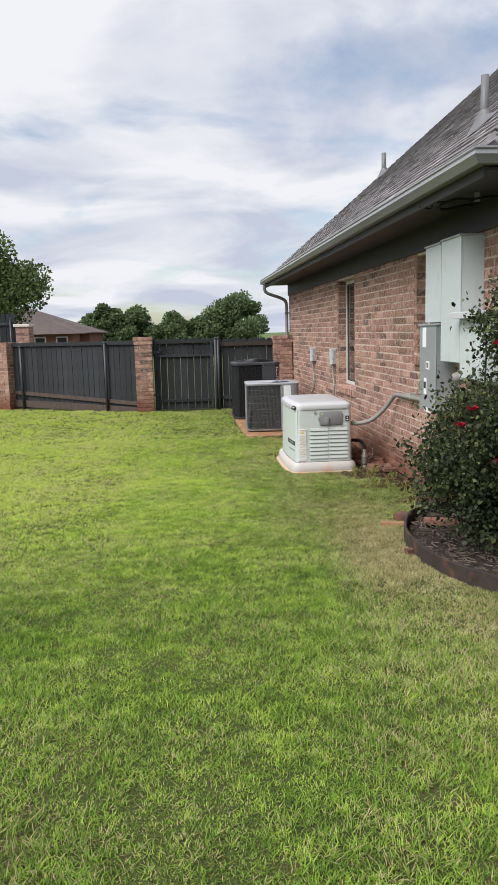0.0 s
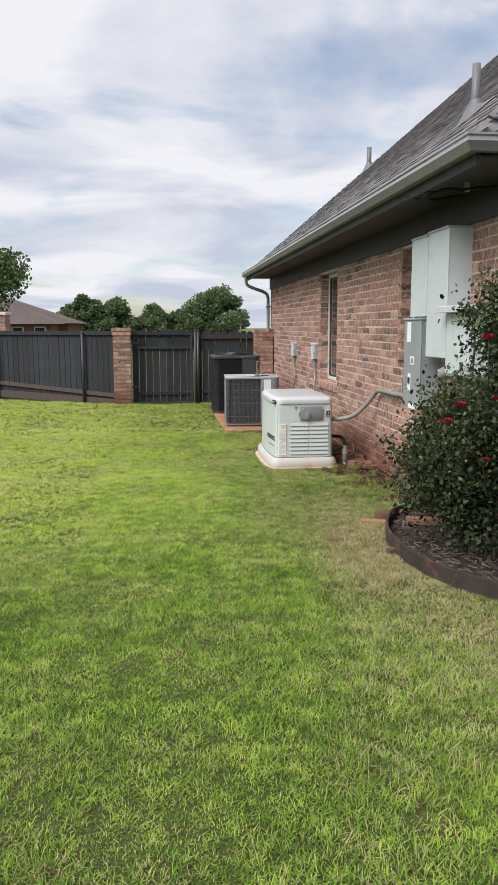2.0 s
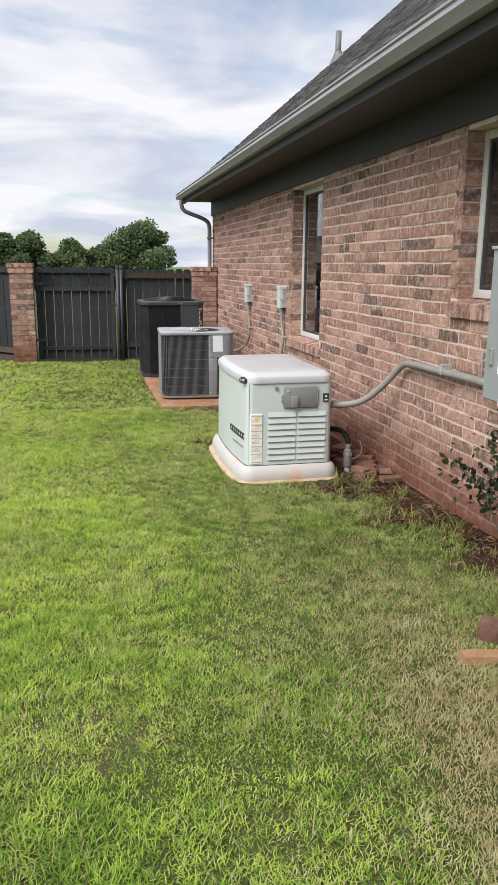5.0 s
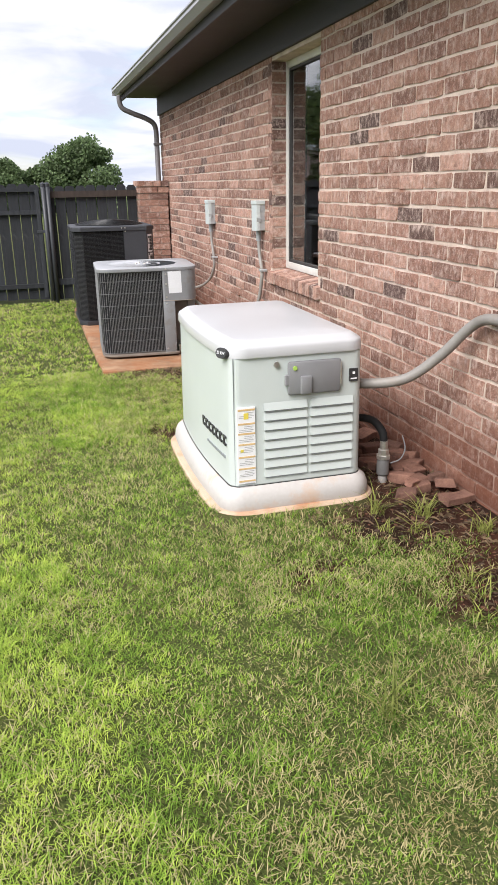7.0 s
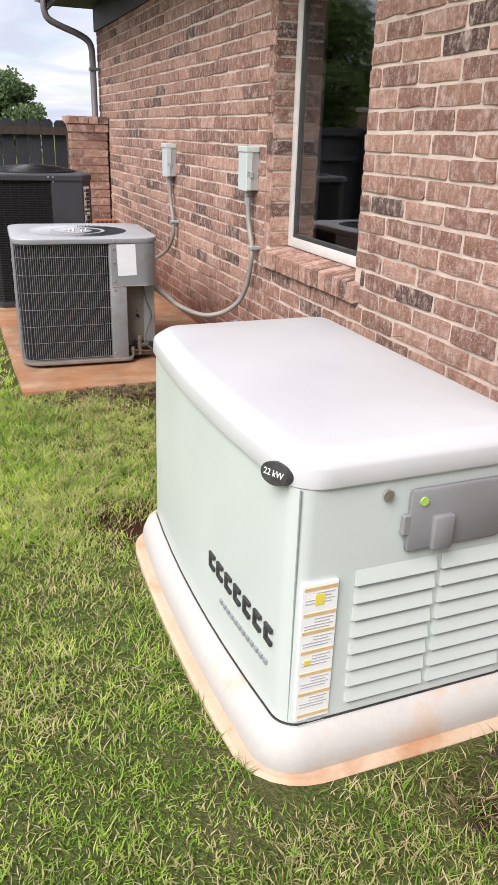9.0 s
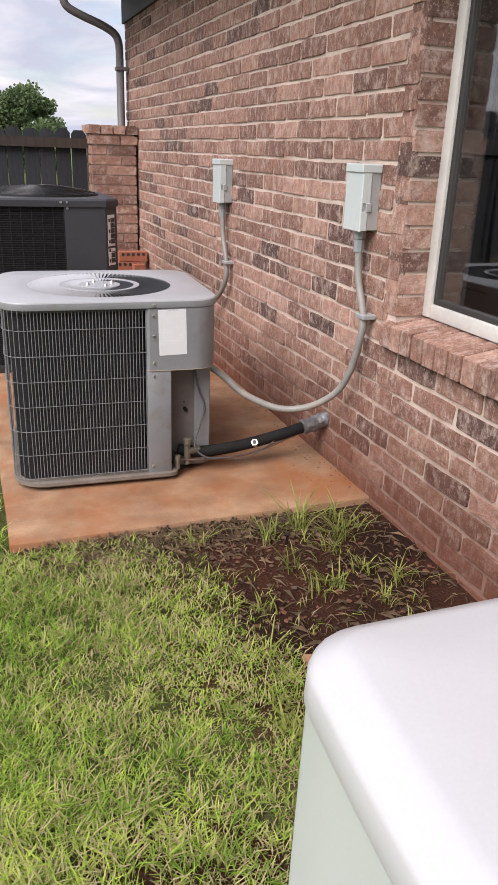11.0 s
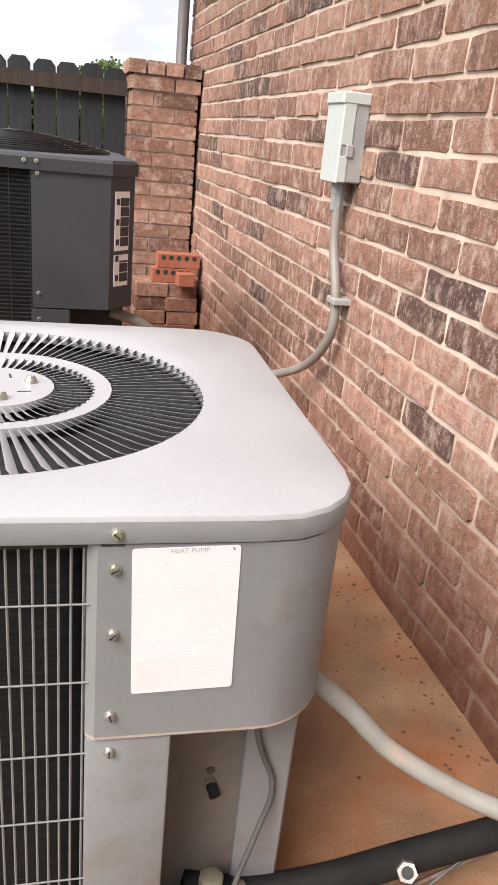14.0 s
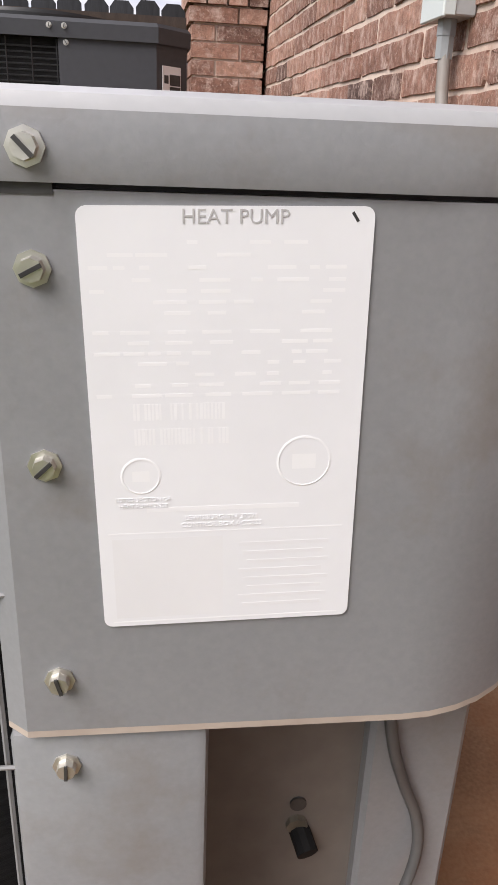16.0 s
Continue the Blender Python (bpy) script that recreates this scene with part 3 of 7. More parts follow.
def build_gutter():
    g = thing("gutter", "pale grey metal ogee gutter along the eave", "gutter", pose(EAVE_X, 0, 2.770))
    bm = bmesh.new()
    prof = gutter_profile()
    ya, yb = Y0 - 0.52, Y1 + 0.2
    def sweep(path):
        rings = []
        for (ox, oy, sx, sy) in path:
            rings.append([bm.verts.new((ox + px * sx, oy + px * sy, pz)) for px, pz in prof])
        for A, B in zip(rings, rings[1:]):
            for k in range(len(prof) - 1):
                bm.faces.new((A[k], A[k + 1], B[k + 1], B[k]))
        for r in (rings[0], rings[-1]):
            bm.faces.new(r)
    sweep([(0, yb, 1, 0), (0, ya, 1, 1), (9.0, ya, 0, 1)])
    part("trough", bm, GUTTER, g)
    part("end_cap", box(-0.108, 0.0, yb - 0.004, yb + 0.004, 0.004, 0.098, 0.002), GUTTER, g)
    for k in range(14):
        y = ya + 0.5 + k * 0.9
        part("hanger", box(-0.106, 0.0, y - 0.012, y + 0.012, 0.088, 0.094, 0.001), GALV, g)
    for y in (ya + 4.1, ya + 8.2):
        part("seam", box(-0.1135, -0.064, y - 0.006, y + 0.006, 0.084, 0.1025, 0.001), GUTTER, g)
    spout = thing("downspout", "grey-brown metal downspout curving from the gutter to the wall corner", "downspout", pose(0, 0, 0))
    yc = Y1 - 0.12
    pts = smooth_path([(EAVE_X - 0.05, yc, 2.75), (EAVE_X - 0.05, yc, 2.66), (EAVE_X - 0.01, yc, 2.58), (EAVE_X + 0.12, yc, 2.52), (EAVE_X + 0.29, yc, 2.46), (WX - 0.12, yc, 2.40), (WX - 0.08, yc, 2.32), (WX - 0.075, yc, 2.18)], 6)
    part("elbow", tube(pts, 0.036, 10), SPOUT, spout, smooth=True)
    part("pipe", tube([(WX - 0.075, yc, 2.20), (WX - 0.075, yc, 0.15)], 0.037, 10), SPOUT, spout, smooth=True)
    for z in (2.1, 1.2, 0.5):
        part("strap", box(WX - 0.116, WX + 0.0, yc - 0.045, yc + 0.045, z, z + 0.03, 0.002), SPOUT, spout)


build_gutter()
RIDGE_X = 8.2
HIPY = Y0 - 0.5


def roof_z(x):
    return EAVE_Z + 0.02 + (x - EAVE_X + 0.03) * PITCH


def build_roof():
    """The slope above the eave, a gable end far off, a hip at the near corner; shingles laid in courses."""
    roof = thing("roof", "steep grey-brown asphalt shingle roof of the house", "roof", kind="structure")
    bm = bmesh.new()
    ya, yb = HIPY, Y1 + 0.22
    x0, x1 = EAVE_X - 0.03, RIDGE_X
    run = x1 - x0
    z0, z1 = EAVE_Z - 0.02, roof_z(x1) - 0.04
    P = [bm.verts.new(p) for p in ((x0, ya, z0), (x0, yb, z0), (x1, yb, z1), (x1, ya + run, z1), (2 * x1 - x0, yb, z0), (2 * x1 - x0, ya, z0))]
    for f in ((0, 1, 2, 3), (0, 3, 5), (3, 2, 4, 5), (1, 4, 2), (0, 5, 4, 1)):
        bm.faces.new([P[i] for i in f])
    part("deck", bm, SHINGLE, roof)
    # shingle tabs: thin overlapping plates along the slope
    n = Vector((-PITCH, 0, 1)).normalized()
    d = Vector((1, 0, PITCH)).normalized()
    step, tab = 0.145, 0.30
    slope = run * math.sqrt(1 + PITCH ** 2)
    V, Q = [], []
    base = Vector((x0, 0, EAVE_Z))
    k = 0
    while k * step < slope:
        u0, u1 = k * step, min(k * step + step * 1.35, slope)
        y_lo = ya + u0 / math.sqrt(1 + PITCH ** 2)
        y = y_lo + (0 if k % 2 else -tab * 0.5) + 0.05 * rng.random()
        while y < yb:
            w = tab * (0.55 + 0.9 * rng.random())
            a, b = max(y, y_lo), min(y + w - 0.006, yb)
            if b - a > 0.03:
                th = 0.010 + 0.008 * rng.random()
                o = len(V)
                for uu, hh in ((u0, 0.0), (u0, th), (u1, 0.003)):
                    for yy in (a, b):
                        p = base + d * uu + n * (hh + (0.006 if uu == u0 else 0.0))
                        V.append((p.x, yy, p.z))
                Q += [(o, o + 1, o + 3, o + 2), (o + 2, o + 3, o + 5, o + 4)]
            y += w
        k += 1
    tagged(raw_mesh("shingles", V, quads=Q, material=SHINGLE, parent=roof), kind="stuff")
    # hip caps at the near corner
    for i in range(40):
        u = i * 0.19
        c = Vector((x0 + u, ya + u, EAVE_Z + u * PITCH + 0.03))
        e = Vector((1, 1, PITCH)).normalized()
        bm = bmesh.new()
        q = c + e * 0.30
        s1, s2 = Vector((0.10, -0.0, 0)) , Vector((0, 0.13, 0))
        vs = [bm.verts.new(p) for p in (c + Vector((0.11, -0.0, -0.01)), c + Vector((0, 0, 0.03)), c + Vector((0.0, 0.13, -0.01)), q + Vector((0.11, 0, -0.02)), q + Vector((0, 0, 0.015)), q + Vector((0.0, 0.13, -0.02)))]
        bm.faces.new((vs[0], vs[1], vs[4], vs[3])); bm.faces.new((vs[1], vs[2], vs[5], vs[4])); bm.faces.new((vs[0], vs[1], vs[2]))
        part("hip_cap", bm, SHINGLE, roof)
    return roof


build_roof()


def vent_pipe(x, y, h, r, label):
    z = roof_z(x)
    p = thing("vent_pipe", label, "vent pipe", pose(x, y, z))
    part("pipe", tube([(0, 0, -0.15), (0, 0, h)], r, 14), PIPE_GREY, p, smooth=True)
    bm = bmesh.new()
    lay = []
    for rr, hh in ((0.16, -0.0), (r + 0.03, 0.05), (r + 0.010, 0.10)):
        ring = [(rr * math.cos(2 * math.pi * k / 16), rr * math.sin(2 * math.pi * k / 16)) for k in range(16)]
        lay.append((ring, [hh + 0.01 + a * PITCH * (1 if rr > 0.15 else 0.25) for a, b in ring]))
    part("flashing", loft(lay), PIPE_GREY, p, "grey lead flashing boot")
    return p


PIPE_GREY = pm("grey_vent_pipe", (0.13, 0.13, 0.14), (0.18, 0.18, 0.19), 6, 0.5, bump=0.05)
vent_pipe(2.80, 6.72, 0.40, 0.036, "tall grey plumbing vent pipe standing on the roof slope")
vent_pipe(4.55, 16.2, 0.42, 0.050, "thin grey plumbing vent pipe near the roof edge")

# ---- the standby generator ----
def build_generator():
    g = thing("generator", "pale mint and white enclosed standby generator on a tan pad", "generator", pose(1.398, 8.820, 0.0))
    W, L = 0.690, 1.232
    def o(d, bulge=0.035, r=0.055):
        return rounded(-d, W + d, -d, L + d, r + d, 6, bulge)
    pad = loft([(o(0.085, 0.035, 0.08), -0.10), (o(0.085, 0.035, 0.08), 0.008), (o(0.076, 0.035, 0.08), 0.018)])
    part("pad", pad, GEN_PAD, g, "tan composite mounting pad stained with red soil", smooth=False)
    part("base", loft([(o(0.050), 0.018), (o(0.054), 0.030), (o(0.050), 0.070), (o(0.034), 0.108), (o(0.010), 0.127)]), GEN_BASE, g, "dusty white flared base skirt")
    part("enclosure", loft([(o(-0.004), 0.127), (o(0.0), 0.133), (o(-0.003), 0.45), (o(-0.008), 0.776)]), GEN_BODY, g, "pale mint enamel enclosure")
    part("seam", loft([(o(0.003), 0.1255), (o(0.003), 0.1295)]), INK, g)
    # lid: rim, then a low crowned top
    lay = [(o(-0.006), 0.772), (o(0.004, 0.035, 0.085), 0.772), (o(0.006, 0.034, 0.09), 0.777), (o(0.004, 0.034, 0.09), 0.815), (o(0.001, 0.034, 0.09), 0.823), (o(-0.005, 0.033, 0.09), 0.829), (o(-0.034, 0.032, 0.09), 0.848), (o(-0.042, 0.031, 0.09), 0.852), (o(-0.052, 0.030, 0.09), 0.854), (o(-0.12, 0.02, 0.16), 0.861), (rounded(0.2, W - 0.2, 0.2, L - 0.2, 0.05, 6), 0.866)]
    lid = part("lid", loft(lay), GEN_ROOF, g, "white crowned lid with rounded rim")
    # louvres on the end face
    for col, (u0, u1) in enumerate(((0.166, 0.388), (0.404, 0.630))):
        for k in range(8):
            z = 0.165 + k * 0.0488
            bm = bmesh.new()
            h, d = 0.041, 0.009
            vs = [bm.verts.new(q) for q in ((u0, 0.002, z + h), (u1, 0.002, z + h), (u1, -d, z + 0.004), (u0, -d, z + 0.004), (u1, 0.002, z), (u0, 0.002, z))]
            bm.faces.new((vs[0], vs[1], vs[2], vs[3])); bm.faces.new((vs[3], vs[2], vs[4], vs[5]))
            bm.faces.new((vs[0], vs[3], vs[5])); bm.faces.new((vs[1], vs[4], vs[2]))
            lv = part("louvre", bm, GEN_BODY, g)
            part("slot", box(u0 + 0.008, u1 - 0.008, -0.006, 0.0005, z - 0.003, z + 0.001), CAB_GREY, lv)
    # control hatch
    h = part("hatch", box(0.285, 0.558, -0.016, 0.004, 0.578, 0.742, 0.012, seg=2), GEN_GREY, g, "grey plastic control hatch")
    part("hatch_handle", box(0.345, 0.402, -0.034, -0.012, 0.582, 0.672, 0.008, seg=2), GEN_GREY, h)
    part("hinge", box(0.553, 0.563, -0.014, 0.002, 0.610, 0.725, 0.003), STEEL, h)
    part("latch", box(0.270, 0.292, -0.014, 0.002, 0.625, 0.680, 0.004), GEN_GREY, h)
    part("status_lamp", disc((0.318, -0.014, 0.712), (0, -1, 0), 0.011, 0.006), pm("green_lens", (0.35, 0.55, 0.10), (0.45, 0.65, 0.15), 20, 0.3, bump=0), h, "small green status lens")
    part("lock", disc((0.230, 0.002, 0.733), (0, -1, 0), 0.014, 0.008), STEEL, g, "round zinc lock")
    pl = part("plate", box(0.605, 0.652, -0.004, 0.003, 0.618, 0.684, 0.002), INK, g, "small black badge plate")
    part("badge_mark", box(0.622, 0.635, -0.0055, -0.0035, 0.655, 0.668), LABEL, pl)
    part("badge_line", box(0.613, 0.645, -0.0055, -0.0035, 0.630, 0.636), LABEL, pl)
    # warning labels beside the corner
    st = part("warning_label", box(0.030, 0.120, -0.0045, 0.010, 0.145, 0.535), LABEL, g, "tall white warning label with amber bands")
    for z in (0.520, 0.450, 0.400, 0.345, 0.280, 0.220, 0.155):
        part("band", box(0.034, 0.118, -0.0058, -0.0040, z, z + 0.009), AMBER, st)
        for k in range(4):
            part("print_bar", box(0.064 if k < 2 else 0.038, 0.112 - 0.008 * (k % 2), -0.0056, -0.0040, z - 0.010 - k * 0.0085, z - 0.0075 - k * 0.0085), FADED_DARK, st)
    part("symbol", box(0.062, 0.086, -0.0058, -0.0040, 0.478, 0.508), YELLOW, st)
    part("symbol", box(0.044, 0.060, -0.0058, -0.0040, 0.312, 0.326), YELLOW, st)
    # lettering on the bowed side, drawn as plain bars
    def side_x(y):
        u = y / L
        return -0.035 * 4 * u * (1 - u) - 0.002
    for k in range(7):
        y = 0.468 - k * 0.060
        a, b = side_x(y) - 0.002, side_x(y) + 0.006
        bm = box(a, b, y - 0.040, y, 0.328, 0.339)
        box(a, b, y - 0.012, y, 0.341, 0.363, bm=bm)
        box(a, b, y - 0.040, y, 0.365, 0.376, bm=bm)
        part("logo_bar", bm, INK, g, "black brand mark bar" if k == 0 else "")
    for k in range(12):
        y = 0.38 - k * 0.025
        part("print_bar", box(side_x(y) - 0.002, side_x(y) + 0.006, y - 0.016, y, 0.258, 0.271), CAB_GREY, g)
    part("panel_seam", box(0.0180, 0.0200, 0.0128, 0.018, 0.135, 0.770), CAB_GREY, g)
    # rating badge on the lid's rim
    bd = bmesh.new()
    c = Vector((-0.017, 0.066, 0.793))
    nrm = Vector((-0.88, -0.40, 0.25)).normalized()
    a = nrm.cross(Vector((0, 0, 1))).normalized(); b2 = a.cross(nrm)
    ring = lambda k, s, h: c + nrm * h + a * 0.041 * s * math.cos(k) - b2 * 0.027 * s * math.sin(k)
    A = [bd.verts.new(ring(2 * math.pi * k / 24, 1, -0.02)) for k in range(24)]
    B = [bd.verts.new(ring(2 * math.pi * k / 24, 0.95, 0.010)) for k in range(24)]
    for k in range(24):
        bd.faces.new((A[k], A[(k + 1) % 24], B[(k + 1) % 24], B[k]))
    bd.faces.new(B)
    badge = part("badge", bd, INK, g, "black oval rating badge")
    rot = Matrix((( -a.x, -b2.x * -1, nrm.x), (-a.y, b2.y, nrm.y), (-a.z, b2.z, nrm.z)))
    ax, ay, az = a * -1, Vector((0, 0, 1)), nrm
    ay = az.cross(ax)
    if ay.z < 0:
        ax, ay = -ax, -ay
    m = Matrix((ax, ay, az)).transposed().to_4x4()
    m.translation = c + nrm * 0.0115
    text_mesh("rating", "22 kW", 0.0205, m, LABEL, badge)
    return g


build_generator()


def build_gen_services():
    # power conduit from the generator to the transfer switch
    c = thing("power_conduit", "grey flexible plastic power conduit bending along the brick wall", "conduit")
    pts = smooth_path([(2.05, 9.02, 0.570), (2.15, 8.90, 0.575), (2.30, 8.79, 0.615), (2.43, 8.70, 0.740), (2.51, 8.61, 0.875), (2.53, 8.50, 0.940), (2.53, 8.32, 0.957), (2.53, 8.0, 0.962), (2.53, 7.5, 0.972), (2.50, 7.04, 0.972)], 7)
    part("tube", tube(pts, 0.026, 12), PVC, c, smooth=True)
    for y in (7.9, 7.35):
        part("clamp", box(2.505, 2.585, y - 0.012, y + 0.012, 0.945, 1.02, 0.004), GALV, c)
    # gas hose and valve
    gs = thing("gas_connection", "black rubber gas hose and grey iron valve behind the generator", "gas valve")
    pts = smooth_path([(2.06, 9.10, 0.325), (2.16, 9.08, 0.340), (2.235, 9.02, 0.335), (2.262, 8.95, 0.290), (2.265, 8.93, 0.235)], 6)
    part("hose", tube(pts, 0.021, 12), BLACK, gs, smooth=True)
    part("fitting", tube([(2.265, 8.93, 0.245), (2.265, 8.93, 0.20), (2.265, 8.93, 0.195), (2.265, 8.93, 0.16)], [0.022, 0.022, 0.03, 0.03], 8), STEEL, gs, "bright zinc pipe fitting")
    part("collar", tube([(2.265, 8.93, 0.165), (2.265, 8.93, 0.145)], 0.038, 8), STEEL, gs)
    part("regulator", tube([(2.265, 8.93, 0.150), (2.265, 8.93, 0.135), (2.265, 8.93, 0.06), (2.265, 8.93, 0.05)], [0.028, 0.034, 0.034, 0.026], 12), AC_DARK, gs)
    part("riser", tube([(2.265, 8.93, 0.055), (2.265, 8.93, -0.08)], 0.024, 10), PVC, gs, smooth=True)
    part("tag_wire", tube(smooth_path([(2.30, 8.91, 0.12), (2.34, 8.88, 0.15), (2.36, 8.87, 0.21), (2.345, 8.88, 0.28)], 5), 0.0035, 6), WIRE, gs)


build_gen_services()

# ---- heat pump on the concrete slab ----
PAD_Z = 0.046


def screw(parent, x, y, z, r=0.0052):
    bm = tube([(x, y + 0.001, z), (x, y - 0.0012, z), (x, y - 0.0013, z), (x, y - 0.006, z)], [r * 1.45, r * 1.45, r, r * 0.94], 8)
    s = part("screw", bm, STEEL, parent, "zinc hex screw")
    a = random.uniform(0, 3.14)
    sl = box(-r * 0.9, r * 0.9, -0.0007, 0.0007, -0.0009, 0.0009)
    bmesh.ops.rotate(sl, verts=sl.verts, cent=(0, 0, 0), matrix=Matrix.Rotation(a, 3, "Y"))
    bmesh.ops.translate(sl, verts=sl.verts, vec=(x, y - 0.0062, z))
    part("slot", sl, INK, s)
    return s


def build_slab():
    bm = box(1.07, WX + 0.008, 11.86, 15.62, -0.12, PAD_Z, 0.012, seg=2)
    bmesh.ops.subdivide_edges(bm, edges=[e for e in bm.edges if e.calc_length() > 0.6], cuts=10, use_grid_fill=True)
    for v in bm.verts:
        v.co.x += 0.004 * noise.noise(v.co * 5); v.co.y += 0.006 * noise.noise(v.co * 4 + Vector((3, 0, 0)))
    tagged(part("concrete_slab", bm, CONCRETE), "red-stained concrete slab under the outdoor units", "slab", kind="structure")


build_slab()


def build_heat_pump():
    x0, x1, y0, y1 = 1.115, 2.012, 12.275, 13.09
    zb, zp, zl, zt = PAD_Z + 0.018, 0.560, 0.8265, 0.8595
    u = thing("heat_pump", "weathered grey heat pump with wire coil guard and fan grille", "heat pump", Matrix.Translation((1.80, 12.275, 0)) @ pose(0, 0, 0, 0, 0, -3.0) @ Matrix.Translation((-1.80, -12.275, 0)))
    # base pan with feet
    o = lambda d, r=0.10: rounded(x0 + d, x1 - d, y0 + d, y1 - d, r, 6)
    def pan(d):
        """Rounded at the coil's corners, cut back where the service valves stand."""
        c = ((x0 + 0.004 + d, y0 - 0.014 + d, 0.13), (1.832 - d, y0 - 0.014 + d, 0.045), (1.832 - d, y0 + 0.105 + d, 0.01), (1.985 - d, y0 + 0.105 + d, 0.02), (1.985 - d, y1 - d, 0.10), (x0 + 0.004 + d, y1 - d, 0.13))
        out = []
        for k, (px, py, r) in enumerate(c):
            p, a, b = Vector((px, py)), Vector(c[k - 1][:2]), Vector(c[(k + 1) % 6][:2])
            u, w = (a - p).normalized() * r, (b - p).normalized() * r
            for i in range(6):
                f = i / 5 * math.pi / 2
                q = p + u + w - w * math.cos(f) - u * math.sin(f)
                out.append((q.x, q.y))
        return out
    part("base_pan", loft([(pan(d), z) for d, z in ((0.006, zb), (0.0, zb + 0.006), (0.001, zb + 0.020), (0.008, zb + 0.024))]), pm("soil_stained_pan", (0.15, 0.125, 0.105), (0.22, 0.19, 0.165), 12, 0.6, bump=0.1), u, "grey base pan with dried soil")
    for x, y in ((x0 + 0.15, y0 + 0.15), (x1 - 0.15, y0 + 0.15), (x1 - 0.15, y1 - 0.15), (x0 + 0.15, y1 - 0.15)):
        part("foot", tube([(x, y, PAD_Z - 0.002), (x, y, zb + 0.004)], 0.045, 12), BLACK, u)
    # coil: dark fins behind the guard, open at the near right corner
    xs = 1.700
    part("coil", loft([(rounded(x0 + 0.028, xs + 0.02, y0 + 0.030, y1 - 0.028, 0.08, 6), zb + 0.03), (rounded(x0 + 0.028, xs + 0.02, y0 + 0.030, y1 - 0.028, 0.08, 6), zl)], cap=False), FIN, u, "dark aluminium coil fins")
    part("coil", box(x1 - 0.06, x1 - 0.03, y0 + 0.26, y1 - 0.05, zb + 0.03, zl), FIN, u)
    part("bulkhead", box(xs + 0.02, x1 - 0.06, y0 + 0.26, y0 + 0.27, zb + 0.03, zl), FIN, u)
    part("coil_end", box(xs + 0.02, x1 - 0.06, y1 - 0.06, y1 - 0.04, zb + 0.03, zl), FIN, u)
    # guard wires
    path = []
    step = 0.0135
    n = int((xs - 0.005 - (x0 + 0.09)) / step)
    for k in range(n + 1):
        path.append((x0 + 0.09 + k * step, y0 + 0.010))
    for k in range(1, 6):
        a = radians(180 + 90 * k / 6)
        path.append((x0 + 0.09 + 0.082 * math.cos(a), y0 + 0.09 + 0.082 * math.sin(a)))
    m2 = int((y1 - 0.09 - y0 - 0.09) / step)
    for k in range(m2 + 1):
        path.append((x0 + 0.008, y0 + 0.09 + k * step))
    wire = None
    for px, py in path:
        if wire is None:
            w = part("guard_wire", tube([(0, 0, zb + 0.03), (0, 0, zl + 0.002)], 0.0016, 5, cap=False), WIRE, u)
            wire = w.data
        else:
            w = new("guard_wire", wire); w.parent = u
        w.location = (px, py, 0)
    hz = [0.745 - k * 0.107 for k in range(7)]
    loop = [(xs, y0 + 0.006)] + [(x0 + 0.09 + 0.086 * math.cos(radians(270 - 90 * k / 8)), y0 + 0.09 + 0.086 * math.sin(radians(270 - 90 * k / 8))) for k in range(9)] + [(x0 + 0.004, y1 - 0.09)]
    cross = None
    for z in hz:
        if cross is None:
            w = part("cross_wire", tube([(px, py, 0) for px, py in loop], 0.0013, 6), WIRE, u); cross = w.data
        else:
            w = new("cross_wire", cross); w.parent = u
        w.location = (0, 0, z)
    # control panel wrapping the near right corner
    def wrap(xl, zlo, zhi, r, yf, depth):
        pts = [(xl - 0.005, yf + 0.018), (xl - 0.004, yf + 0.009), (xl + 0.007, yf)]
        for k in range(11):
            a = radians(270 + 90 * k / 10)
            pts.append((x1 - 0.006 - r + r * math.cos(a), yf + r + r * math.sin(a)))
        pts += [(x1 - 0.006, yf + depth), (x1 - 0.016, yf + depth)]
        for k in range(11):
            a = radians(360 - 90 * k / 10)
            pts.append((x1 - 0.006 - r + (r - 0.01) * math.cos(a), yf + r + (r - 0.01) * math.sin(a)))
        pts += [(xl + 0.012, yf + 0.010), (xl, yf + 0.018)]
        return pts
    out = wrap(xs - 0.002, 0, 0, 0.105, y0, 0.30)
    panel = part("control_panel", loft([(out, zp), (out, zl - 0.0035)]), AC_GREY, u, "smooth grey control panel with corner bend")
    part("panel_underside", loft([([(xs + 0.01, y0 + 0.011), (x1 - 0.10, y0 + 0.011), (x1 - 0.018, y0 + 0.09), (x1 - 0.018, y0 + 0.29), (xs + 0.01, y0 + 0.29)], zp + 0.001), ([(xs + 0.01, y0 + 0.011), (x1 - 0.10, y0 + 0.011), (x1 - 0.018, y0 + 0.09), (x1 - 0.018, y0 + 0.29), (xs + 0.01, y0 + 0.29)], zp + 0.012)]), AC_GREY, panel)
    part("panel_lip", loft([(out, zp - 0.004), (out, zp)]), pm("pale_panel_edge", (0.36, 0.30, 0.26), (0.44, 0.38, 0.33), 30, 0.6, bump=0.1), panel)
    part("lid_gap", loft([([(p[0] + (1.6 - p[0]) * 0.012, p[1] + (12.7 - p[1]) * 0.02) for p in o(0.0, 0.11)], z) for z in (zl - 0.012, zl + 0.006)]), INK, u)
    # lower corner post
    post = part("corner_post", box(xs - 0.006, xs + 0.098, y0 + 0.003, y0 + 0.050, zb + 0.02, zp - 0.005, 0.006, seg=2), AC_GREY, u, "grey lower corner post")
